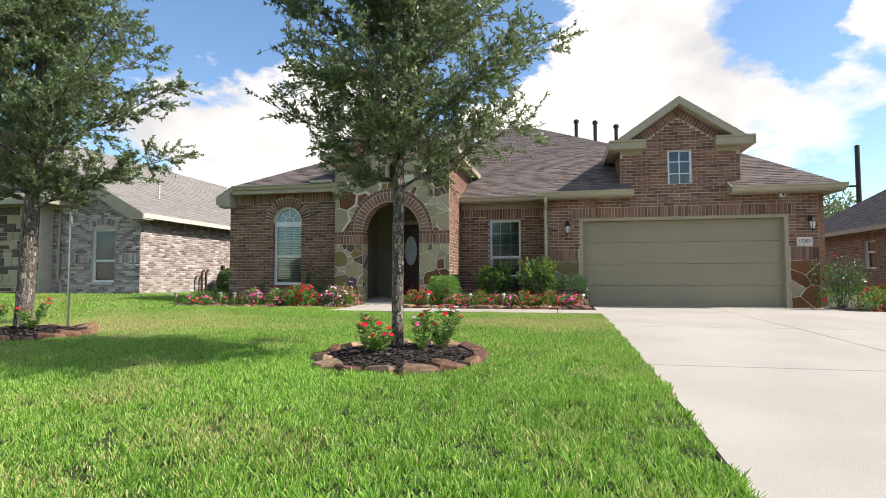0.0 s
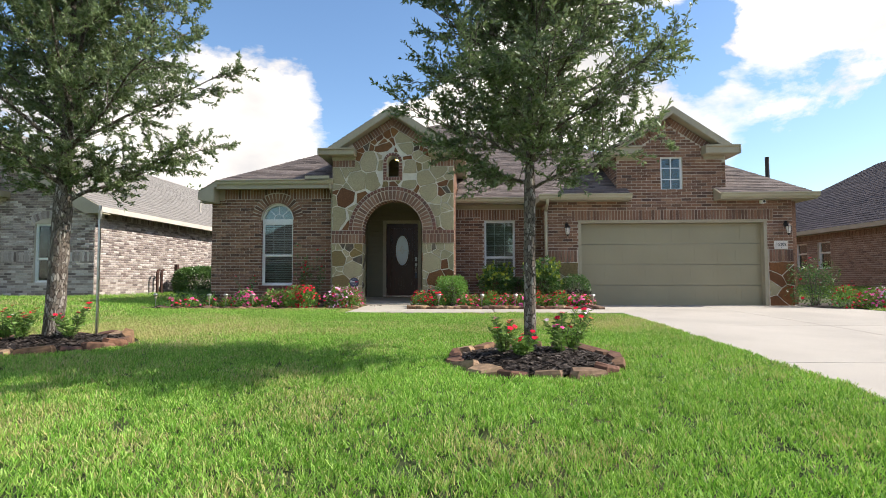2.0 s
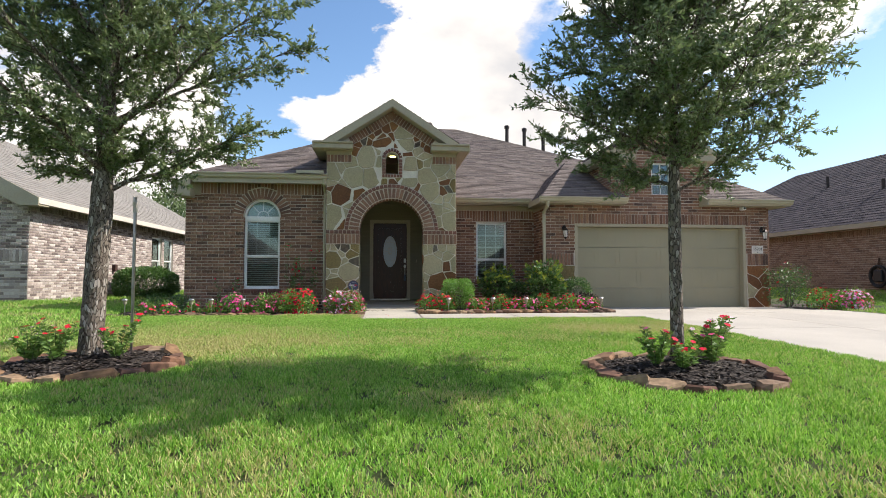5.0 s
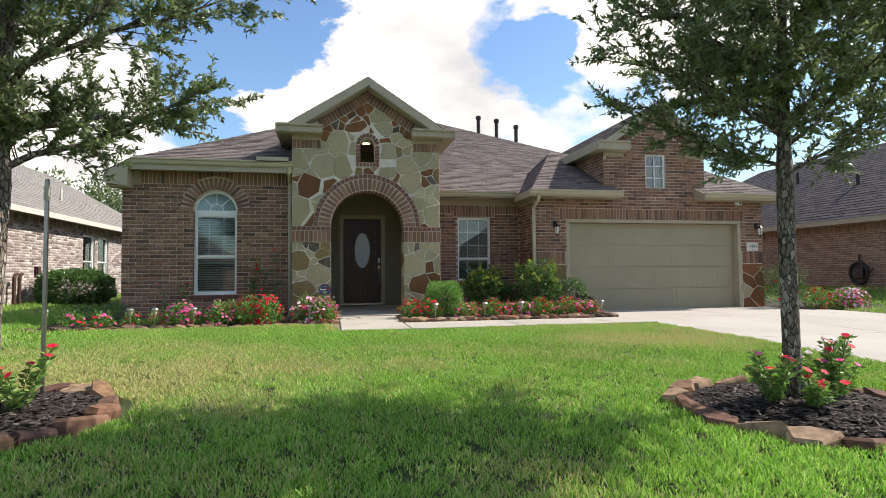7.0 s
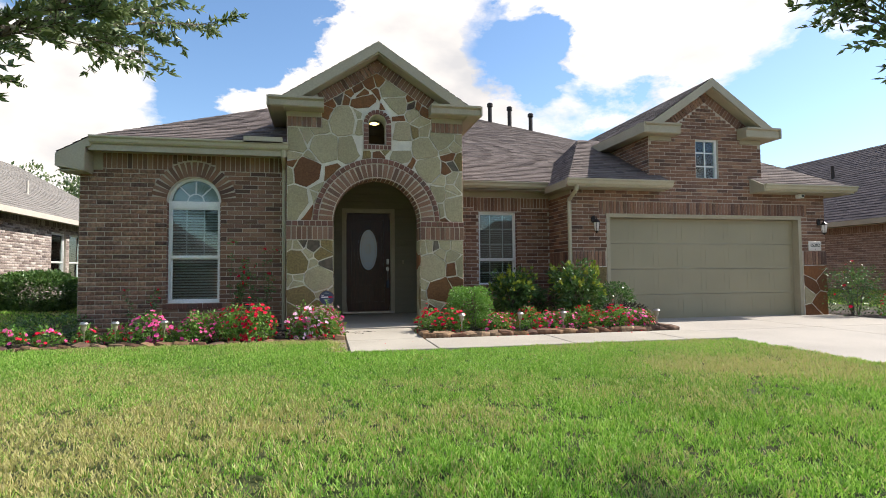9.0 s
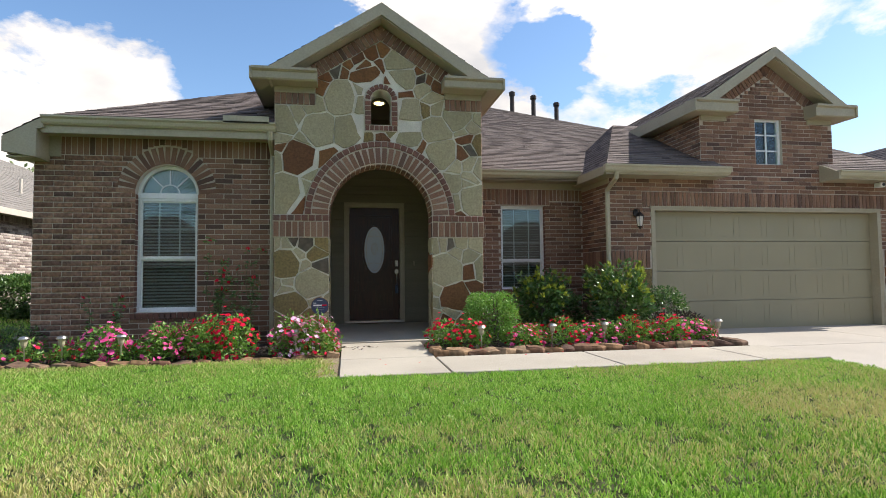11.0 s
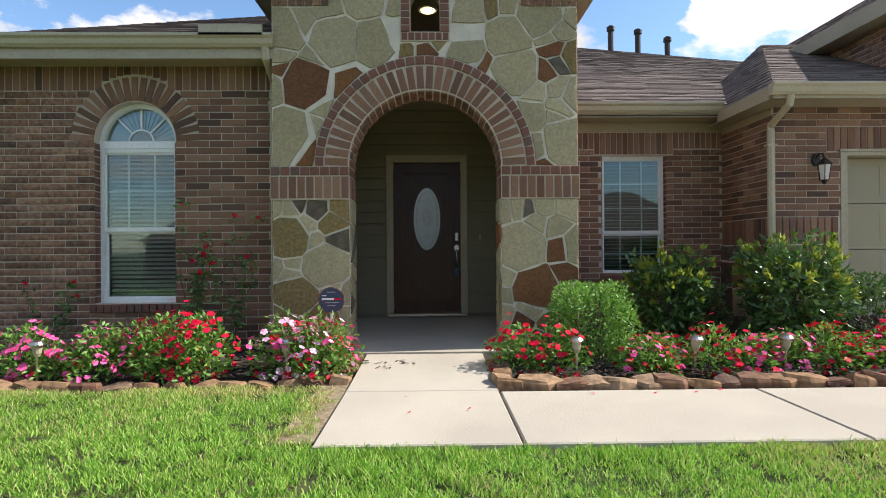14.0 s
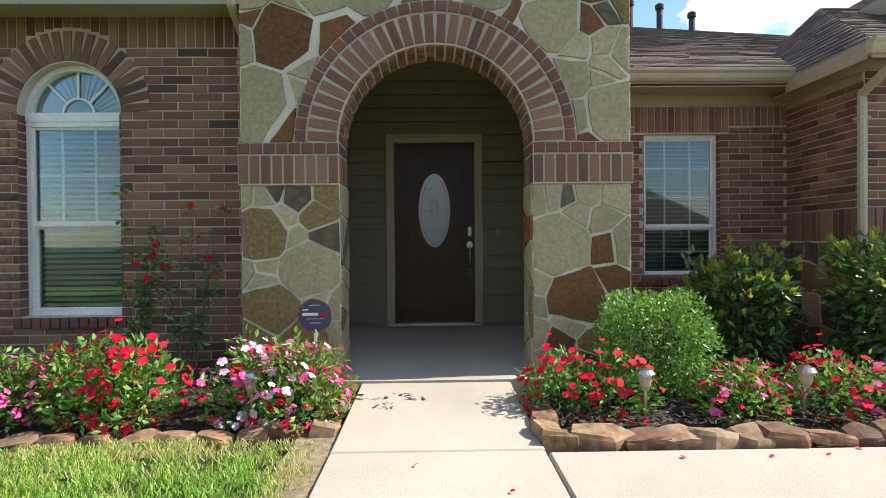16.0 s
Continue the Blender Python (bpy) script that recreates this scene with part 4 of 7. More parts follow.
def blinds(x0, x1, z0, z1, y, parent, tilt=0.6):
    me = boxes((x0, x1, -0.022, 0.022, -0.0012, 0.0012))
    me = mesh_of("slat", me, M["blind"])
    z = z0 + 0.03
    while z < z1 - 0.02:
        ob = new("slat", me)
        ob.parent = parent
        ob.matrix_world = pose(0, y, z, math.degrees(tilt), 0, 0)
        z += 0.048


def room_box(x0, x1, z0, z1, y0, parent, depth=0.7):
    t = 0.03
    part("interior", boxes((x0 - t, x1 + t, y0 + depth, y0 + depth + t, z0 - t, z1 + t), (x0 - t, x0, y0, y0 + depth, z0 - t, z1 + t), (x1, x1 + t, y0, y0 + depth, z0 - t, z1 + t),
                           (x0, x1, y0, y0 + depth, z1, z1 + t), (x0, x1, y0, y0 + depth, z0 - t, z0)), M["room"], parent)


def sash_window(h, y, parent, muntins=(2, 3), meet=None, name="window", lower_muntins=True, blind=True, tilt=0.6):
    """A single-hung window: frame, two sashes with glazing bars, panes, blinds behind."""
    w = new(name)
    w.parent = parent
    w["label"] = "white vinyl single-hung window with closed blinds" if blind else "white vinyl window with glazing bars"
    x0, x1, z0, z1 = h.x0, h.x1, h.z0, h.z1
    bm = bmesh.new()
    bar_frame(bm, x0, x1, z0, z1, y, y + 0.08, 0.042)
    part("window_frame", bm, M["white"], w)
    meet = meet or (z0 + z1) / 2
    bm = bmesh.new()
    bar_frame(bm, x0 + 0.042, x1 - 0.042, meet, z1 - 0.042, y + 0.02, y + 0.055, 0.022)
    box(bm, x0 + 0.042, x1 - 0.042, y + 0.01, y + 0.06, meet - 0.02, meet + 0.025)
    part("upper_sash", bm, M["white"], w)
    bm = bmesh.new()
    bar_frame(bm, x0 + 0.042, x1 - 0.042, z0 + 0.042, meet - 0.02, y + 0.045, y + 0.07, 0.022)
    part("lower_sash", bm, M["white"], w)
    for k in range(1, muntins[0] + 1):
        x = x0 + (x1 - x0) * k / (muntins[0] + 1)
        part("glazing_bar", boxes((x - 0.009, x + 0.009, y + 0.038, y + 0.05, meet + 0.025, z1 - 0.06)), M["white"], w)
        if lower_muntins:
            part("glazing_bar", boxes((x - 0.009, x + 0.009, y + 0.064, y + 0.07, z0 + 0.06, meet - 0.03)), M["white"], w)
    for k in range(1, muntins[1]):
        z = meet + (z1 - 0.042 - meet) * k / muntins[1]
        part("glazing_bar", boxes((x0 + 0.06, x1 - 0.06, y + 0.040, y + 0.052, z - 0.009, z + 0.009)), M["white"], w)
        if lower_muntins and muntins[1] == 3 and k == 1:
            zz = (z0 + meet) / 2
            part("glazing_bar", boxes((x0 + 0.06, x1 - 0.06, y + 0.062, y + 0.068, zz - 0.009, zz + 0.009)), M["white"], w)
    pane(x0 + 0.055, x1 - 0.055, meet + 0.02, z1 - 0.055, y + 0.030, w)
    pane(x0 + 0.055, x1 - 0.055, z0 + 0.055, meet - 0.02, y + 0.054, w)
    if blind:
        blinds(x0 + 0.05, x1 - 0.05, z0 + 0.05, z1 - 0.05, y + 0.125, w, tilt)
    room_box(x0, x1, z0, z1, y + 0.15 if not blind else y + 0.17, w)
    return w


w1 = sash_window(Hole(H_WIN.x0, H_WIN.x1, H_WIN.z0, 2.83), L_Y + 0.085, house, (2, 2), 1.95, "window_1", False)
bm = bmesh.new()
r_o, zs = H_WIN.r, 2.887
for k in range(24):
    a, b = math.pi * k / 24, math.pi * (k + 1) / 24
    extrude_y(bm, [(WCX + r * math.cos(t), zs + r * math.sin(t)) for r, t in ((r_o - 0.045, a), (r_o, a), (r_o, b), (r_o - 0.045, b))], L_Y + 0.085, L_Y + 0.165)
box(bm, H_WIN.x0, H_WIN.x1, L_Y + 0.075, L_Y + 0.165, 2.83, zs + 0.02)
part("arched_frame", fix(bm), M["white"], w1)
bm = bmesh.new()
for k in range(12):
    a, b = math.pi * k / 12, math.pi * (k + 1) / 12
    extrude_y(bm, [(WCX + r * math.cos(t), zs + 0.02 + r * math.sin(t)) for r, t in ((0.125, a), (0.142, a), (0.142, b), (0.125, b))], L_Y + 0.12, L_Y + 0.135)
part("fan_bar", fix(bm), M["white"], w1)
for a in (math.pi / 4, math.pi / 2, 3 * math.pi / 4):
    ob = part("fan_bar", boxes((0.14, r_o - 0.045, -0.008, 0.008, -0.009, 0.009)), M["white"], w1)
    ob.matrix_world = Matrix.Translation((WCX, L_Y + 0.128, zs + 0.02)) @ Matrix.Rotation(-a, 4, "Y")
bm = bmesh.new()
extrude_y(bm, [(WCX + (r_o - 0.03) * math.cos(math.pi * k / 20), zs + (r_o - 0.03) * math.sin(math.pi * k / 20)) for k in range(21)], L_Y + 0.138, L_Y + 0.143)
ob = part("pane", fix(bm), M["glass"], w1, "clear glass pane")
ob.visible_shadow = False
bm = bmesh.new()                                     # pleated fan shade behind the arched light
for k in range(40):
    a, b = math.pi * k / 40, math.pi * (k + 1) / 40
    ya, yb = (L_Y + 0.17, L_Y + 0.185) if k % 2 else (L_Y + 0.185, L_Y + 0.17)
    extrude_y(bm, [(WCX, zs), (WCX + 0.42 * math.cos(a), zs + 0.42 * math.sin(a)), (WCX + 0.42 * math.cos(b), zs + 0.42 * math.sin(b))], ya, ya + 0.004)
part("fan_shade", fix(bm), M["blind"], w1, "pale pleated fan shade")
sash_window(H_RWIN, R_Y + 0.07, house, (2, 3), 1.93, "window_2", tilt=0.12)
w3 = new("window_3")
w3.parent = house
w3["label"] = "small white gable window with six panes"
bm = bmesh.new()
bar_frame(bm, H_UWIN.x0, H_UWIN.x1, H_UWIN.z0, H_UWIN.z1, G_Y + 0.05, G_Y + 0.12, 0.045)
part("window_frame", bm, M["white"], w3)
part("glazing_bar", boxes((H_UWIN.cx - 0.012, H_UWIN.cx + 0.012, G_Y + 0.065, G_Y + 0.085, H_UWIN.z0 + 0.045, H_UWIN.z1 - 0.045)), M["white"], w3)
for k in (1, 2):
    zb_ = H_UWIN.z0 + (H_UWIN.z1 - H_UWIN.z0) * k / 3
    part("glazing_bar", boxes((H_UWIN.x0 + 0.045, H_UWIN.x1 - 0.045, G_Y + 0.067, G_Y + 0.083, zb_ - 0.012, zb_ + 0.012)), M["white"], w3)
for x0, x1 in ((H_UWIN.x0 + 0.04, H_UWIN.cx), (H_UWIN.cx, H_UWIN.x1 - 0.04)):
    for k in range(3):
        hz = (H_UWIN.z1 - H_UWIN.z0) / 3
        pane(x0, x1, H_UWIN.z0 + k * hz + 0.02, H_UWIN.z0 + (k + 1) * hz - 0.004, G_Y + 0.088, w3)
room_box(H_UWIN.x0, H_UWIN.x1, H_UWIN.z0, H_UWIN.z1, G_Y + 0.22, w3)

# front door
door = new("front_door")
door.parent = house
door["label"] = "dark mahogany front door with oval leaded glass"
dx0, dx1, dz0, dz1 = -4.57, -3.645, 0.845, 2.92
DCX = (dx0 + dx1) / 2
c = 0.075


def door_surround(inner, outer_, y0, y1):
    """One board that runs up, over and down round the doorway."""
    bm = bmesh.new()
    a, b = inner, outer_
    extrude_y(bm, [(dx0 - b, 0.80), (dx0 - a, 0.80), (dx0 - a, dz1 + a), (dx1 + a, dz1 + a), (dx1 + a, 0.80), (dx1 + b, 0.80), (dx1 + b, dz1 + b), (dx0 - b, dz1 + b)], y0, y1)
    return fix(bm)


part("door_casing", door_surround(0.0, c, D_Y - 0.03, D_Y + 0.10), M["trim"], door, "olive painted casing")
part("backband", door_surround(c - 0.02, c + 0.015, D_Y - 0.045, D_Y - 0.03), M["trim"], door)
part("threshold", boxes((dx0 - c, dx1 + c, D_Y - 0.06, D_Y + 0.08, 0.80, 0.845), bevel=0.008), M["nickel"], door, "aluminium threshold")
lf = D_Y + 0.05


def oval(cx, cz, rx, rz, n=36):
    return [(cx + rx * math.cos(k * math.tau / n), cz + rz * math.sin(k * math.tau / n)) for k in range(n)]


ocz, orx, orz = 2.14, 0.185, 0.43
bm = bmesh.new()
o, q = oval(DCX, ocz, orx, orz, 48), []
for x, z in o:                                       # leaf: a plate with an oval through it
    dx, dz = x - DCX, z - ocz
    s = min((dx1 - DCX) / max(abs(dx), 1e-6), ((dz1 - ocz) if dz > 0 else (ocz - dz0)) / max(abs(dz), 1e-6))
    q.append((DCX + dx * s, ocz + dz * s))
for k in range(48):
    j = (k + 1) % 48
    extrude_y(bm, [o[k], q[k], q[j], o[j]], lf, lf + 0.045)
for x, z in ((dx0, dz0), (dx1, dz0), (dx0, dz1), (dx1, dz1)):
    near = sorted(range(48), key=lambda k: (q[k][0] - x) ** 2 + (q[k][1] - z) ** 2)[:2]
    extrude_y(bm, [q[near[0]], q[near[1]], (x, z)], lf, lf + 0.045)
part("leaf", fix(bm), M["door"], door)
bm = bmesh.new()
for rx, rz, y in ((0.205, 0.455, 0.030), (0.186, 0.434, 0.018)):
    a, b = oval(DCX, ocz, rx, rz), oval(DCX, ocz, rx + 0.022, rz + 0.022)
    for k in range(36):
        j = (k + 1) % 36
        extrude_y(bm, [a[k], b[k], b[j], a[j]], lf - y, lf + 0.001)
part("oval_moulding", fix(bm), M["door"], door)
bm = bmesh.new()
for x0, x1, z0, z1, w, y in ((dx0 + 0.10, dx1 - 0.10, 1.49, 2.82, 0.045, 0.030), (dx0 + 0.16, dx1 - 0.16, 1.55, 2.76, 0.018, 0.020)):
    bar_frame(bm, x0, x1, z0, z1, lf - y, lf + 0.001, w)
bmesh.ops.bevel(bm, geom=bm.edges[:], offset=0.007, segments=2, affect="EDGES")
part("upper_moulding", bm, M["door"], door)
for x0, x1 in ((dx0 + 0.10, DCX - 0.02), (DCX + 0.02, dx1 - 0.10)):
    bm = bmesh.new()
    bar_frame(bm, x0, x1, 1.01, 1.40, lf - 0.026, lf + 0.001, 0.035)
    box(bm, x0 + 0.08, x1 - 0.08, lf - 0.022, lf + 0.001, 1.09, 1.32)
    bmesh.ops.bevel(bm, geom=bm.edges[:], offset=0.009, segments=2, affect="EDGES")
    part("lower_panel", bm, M["door"], door)
m_lead = bpy.data.materials.new("leaded_glass_sky_tint")
m_lead.use_nodes = True
pb = m_lead.node_tree.nodes["Principled BSDF"]
# opaque pale blue base: the bluish reflection is painted into the glass colour
pb.inputs["Base Color"].default_value = (0.50, 0.60, 0.70, 1)
pb.inputs["Roughness"].default_value, pb.inputs["Specular IOR Level"].default_value = 0.12, 0.9
vn = m_lead.node_tree.nodes.new("ShaderNodeTexNoise")
vn.inputs["Scale"].default_value = 40
vb = m_lead.node_tree.nodes.new("ShaderNodeBump")
vb.inputs["Strength"].default_value = 0.25
m_lead.node_tree.links.new(vn.outputs["Fac"], vb.inputs["Height"])
m_lead.node_tree.links.new(vb.outputs["Normal"], pb.inputs["Normal"])
bm = bmesh.new()
extrude_y(bm, oval(DCX, ocz, orx, orz), lf + 0.010, lf + 0.018)
part("oval_glass", fix(bm), m_lead, door, "leaded oval glass with a bluish reflection in its colour")
bm = bmesh.new()
for rx, rz, cz in ((0.15, 0.385, ocz), (0.03, 0.085, ocz + 0.02), (0.055, 0.11, ocz + 0.02)):
    a = oval(DCX, cz, rx, rz, 28)
    tube(bm, [(x, lf + 0.008, z) for x, z in a + a[:1]], 0.0035, 4, False)
for z in (ocz + 0.25, ocz, ocz - 0.25):
    hw = 0.15 * math.sqrt(1 - ((z - ocz) / 0.43) ** 2)
    tube(bm, [(DCX - hw, lf + 0.008, z), (DCX - 0.03, lf + 0.008, z), (DCX, lf + 0.008, z + 0.03), (DCX + 0.03, lf + 0.008, z), (DCX + hw, lf + 0.008, z)], 0.003, 4)
part("lead_came", bm, M["nickel"], door, "grey lead cames")
hx = dx1 - 0.055
bm = boxes((hx - 0.03, hx + 0.03, lf - 0.022, lf, 1.83, 1.95), bevel=0.01)
for k in range(6):
    box(bm, hx - 0.014 + 0.016 * (k % 2), hx - 0.002 + 0.016 * (k % 2), lf - 0.026, lf - 0.02, 1.89 + 0.016 * (k // 2), 1.90 + 0.016 * (k // 2))
part("deadbolt", bm, M["nickel"], door, "satin nickel keypad deadbolt")
bm = bmesh.new()
extrude_y(bm, oval(hx, 1.735, 0.034, 0.048, 16), lf - 0.02, lf)
tube(bm, [(hx, lf - 0.02, 1.71), (hx, lf - 0.06, 1.68), (hx, lf - 0.065, 1.60), (hx, lf - 0.05, 1.52), (hx, lf, 1.50)], 0.010, 8)
part("door_handle", fix(bm), M["nickel"], door, "satin nickel thumb-latch pull")
bm = boxes((hx - 0.03, hx + 0.03, lf - 0.05, lf - 0.02, 1.33, 1.47), bevel=0.008)
tube(bm, [(hx - 0.015, lf - 0.035, 1.46), (hx - 0.012, lf - 0.035, 1.52), (hx + 0.012, lf - 0.035, 1.52), (hx + 0.015, lf - 0.035, 1.46)], 0.006, 6)
part("lock_box", bm, M["sign_blue"], door, "blue key lock box")
part("door_backing", boxes((dx0 - 0.05, dx1 + 0.05, D_Y + 0.21, D_Y + 0.23, 0.8, 3.0)), M["room"], door)

# lap siding boards inside the porch
for k, z in enumerate([0.84 + 0.155 * i for i in range(24)]):
    for x0, x1 in ((PX0 + 0.2, dx0 - 0.095), (dx1 + 0.095, PX1 - 0.2)) if z < 2.92 else ((PX0 + 0.2, PX1 - 0.2),):
        bm = bmesh.new()
        hexa(bm, [(x0, D_Y - 0.032, z), (x1, D_Y - 0.032, z), (x1, D_Y - 0.002, z), (x0, D_Y - 0.002, z),
                  (x0, D_Y - 0.008, z + 0.149), (x1, D_Y - 0.008, z + 0.149), (x1, D_Y - 0.002, z + 0.149), (x0, D_Y - 0.002, z + 0.149)])
        part("siding_board", bm, M["siding"], house)

# garage door: four rows of pressed panels
gd = new("garage_door")
gd.parent = house
gd["label"] = "closed olive-tan sectional garage door"
gx0, gx1, gz0, gz1, gy = 0.78, 5.42, 0.60, 2.77, G_Y + 0.16
sec = (gz1 - gz0) / 4
for r in range(4):
    z0 = gz0 + r * sec
    bm = boxes((gx0, gx1, gy, gy + 0.045, z0, z0 + sec - 0.008))
    hexa(bm, [(gx0, gy - 0.004, z0), (gx1, gy - 0.004, z0), (gx1, gy, z0), (gx0, gy, z0), (gx0, gy - 0.001, z0 + 0.03), (gx1, gy - 0.001, z0 + 0.03), (gx1, gy, z0 + 0.03), (gx0, gy, z0 + 0.03)])
    sct = part("door_section", bm, M["garage"], gd)
    n = 8
    for k in range(n):
        x0 = gx0 + (gx1 - gx0) * k / n + 0.05
        x1 = gx0 + (gx1 - gx0) * (k + 1) / n - 0.05
        bm = bmesh.new()
        bar_frame(bm, x0, x1, z0 + 0.09, z0 + sec - 0.09, gy - 0.0035, gy - 0.0005, 0.014)
        part("panel", bm, M["garage"], sct)
part("rubber_seal", boxes((gx0, gx1, gy - 0.01, gy + 0.05, 0.575, 0.602)), M["black"], gd, "black rubber bottom seal")
bm = boxes((0.70, 0.78, G_Y - 0.012, G_Y + 0.22, BASE, 2.77), (5.42, 5.50, G_Y - 0.012, G_Y + 0.22, BASE, 2.77), (0.70, 5.50, G_Y - 0.012, G_Y + 0.22, 2.77, 2.83))
box(bm, 0.68, 5.52, G_Y - 0.03, G_Y + 0.02, 2.815, 2.845)
part("garage_frame", bm, M["trim"], gd, "olive-tan painted frame")
part("garage_inside", boxes((0.3, 6.0, gy + 0.06, gy + 0.1, 0.5, 2.95)), M["room"], house)


def wall_lantern(x, y, z):
    """A carriage lantern on a scrolled arm."""
    ob = thing("wall_lantern", "dark bronze carriage lantern on the brick garage wall", "lamp", "lanterns beside the garage door", at=(x, y, z))
    bm = bmesh.new()
    extrude_y(bm, oval(0, 0.10, 0.045, 0.075, 16), -0.025, 0)
    part("wall_plate", fix(bm), M["iron"], ob)
    part("arm", tube(bmesh.new(), [(0, -0.02, 0.12), (0, -0.07, 0.16), (0, -0.13, 0.15), (0, -0.15, 0.09)], 0.010, 6), M["iron"], ob)
    part("roof", lathe(bmesh.new(), [(0.085, 0.02), (0.075, 0.04), (0.035, 0.08), (0.012, 0.10)], 6, (0, -0.15, 0)), M["iron"], ob)
    g = part("glass", lathe(bmesh.new(), [(0.045, -0.15), (0.068, 0.0), (0.068, 0.02)], 6, (0, -0.15, 0)), M["plaque"], ob, "seeded white glass")
    part("base", lathe(bmesh.new(), [(0.01, -0.20), (0.03, -0.17), (0.05, -0.15)], 6, (0, -0.15, 0)), M["iron"], ob)
    for k in range(6):
        a = k * math.tau / 6
        part("glazing_bar", tube(bmesh.new(), [(0.046 * math.cos(a), -0.15 + 0.046 * math.sin(a), -0.15), (0.07 * math.cos(a), -0.15 + 0.07 * math.sin(a), 0.02)], 0.005, 4), M["iron"], ob)
    return ob


lan = wall_lantern(0.40, G_Y - 0.01, 2.62)
copy_thing(lan, pose(5.96, G_Y - 0.01, 2.62))

plq = thing("house_number_plaque", "pale cast house number plaque on the garage pier", "sign", at=(5.83, G_Y - 0.012, 2.175))
part("plate", boxes((-0.165, 0.165, -0.02, 0, -0.105, 0.105), bevel=0.006), M["plaque"], plq)
cu = bpy.data.curves.new("digits", "FONT")
cu.body, cu.size, cu.align_x, cu.align_y, cu.extrude = "15202", 0.105, "CENTER", "CENTER", 0.003
tmp = new("digits_source", cu)
me = bpy.data.meshes.new_from_object(tmp.evaluated_get(bpy.context.evaluated_depsgraph_get()))
bpy.data.objects.remove(tmp)
me.materials.append(M["black"])
dg = part("digits", me, None, plq, "dark numerals")
dg.matrix_local = pose(0, -0.023, 0.015, 90, 0, 0)
bm = bmesh.new()
extrude_y(bm, oval(0, -0.07, 0.012, 0.012, 10), -0.025, -0.018)
part("dot", fix(bm), M["black"], plq)

sc = thing("security_camera", "small white security camera under the garage eave", "camera", at=(5.33, 14.40, 3.36))
part("mount", boxes((-0.02, 0.02, -0.02, 0.02, -0.04, 0.0)), M["black"], sc)
part("housing", boxes((-0.055, 0.055, -0.10, 0.05, -0.13, -0.04), bevel=0.012), M["white"], sc)
bm = bmesh.new()
extrude_y(bm, oval(0, -0.085, 0.03, 0.03, 14), -0.108, -0.09)
part("lens", fix(bm), M["black"], sc)

cl = thing("porch_ceiling_light", "lit round can light in the porch ceiling", "lamp", at=(-4.07, 14.82, 4.58))
part("ring", lathe(bmesh.new(), [(0.115, -0.012), (0.12, 0.0), (0.085, 0.0), (0.085, -0.012)], 20), M["white"], cl)
part("bulb", lathe(bmesh.new(), [(0.078, -0.022), (0.084, -0.013), (0.084, 0.0)], 20), M["glow"], cl, "glowing warm lamp")

bell = thing("doorbell", "small beige doorbell button on the siding", "doorbell", at=(-3.38, D_Y - 0.022, 1.88))
part("button", boxes((-0.015, 0.015, -0.015, 0, -0.04, 0.04), bevel=0.004), M["trim"], bell)

for x, h in ((0.96, 7.92), (1.72, 7.83), (2.55, 7.62)):
    v = thing("vent_pipe", "dark roof vent pipe with cap on the shingles", "vent", "vent pipes on the roof", at=(x, 23.45, 0))
    part("pipe", tube(bmesh.new(), [(0, 0, 6.2), (0, 0, h - 0.12)], 0.075, 10), M["iron"], v)
    part("cap", lathe(bmesh.new(), [(0.11, h - 0.14), (0.11, h - 0.04), (0.06, h)], 10), M["iron"], v)
bm = boxes((-6.35, -5.72, 13.77, 13.80, 3.86, 3.97))
part("gutter_guard", bm, M["gutter"], house)

# ---- stonework: irregular flat stones with wide pale joints ----
def clip_poly(poly, px, pz, nx, nz):
    """Keeps the side of the line through (px, pz) that the normal points away from."""
    out = []
    for i, a in enumerate(poly):
        b = poly[(i + 1) % len(poly)]
        da, db = (a[0] - px) * nx + (a[1] - pz) * nz, (b[0] - px) * nx + (b[1] - pz) * nz
        if da <= 0:
            out.append(a)
        if da * db < 0:
            t = da / (da - db)
            out.append((a[0] + (b[0] - a[0]) * t, a[1] + (b[1] - a[1]) * t))
    return out


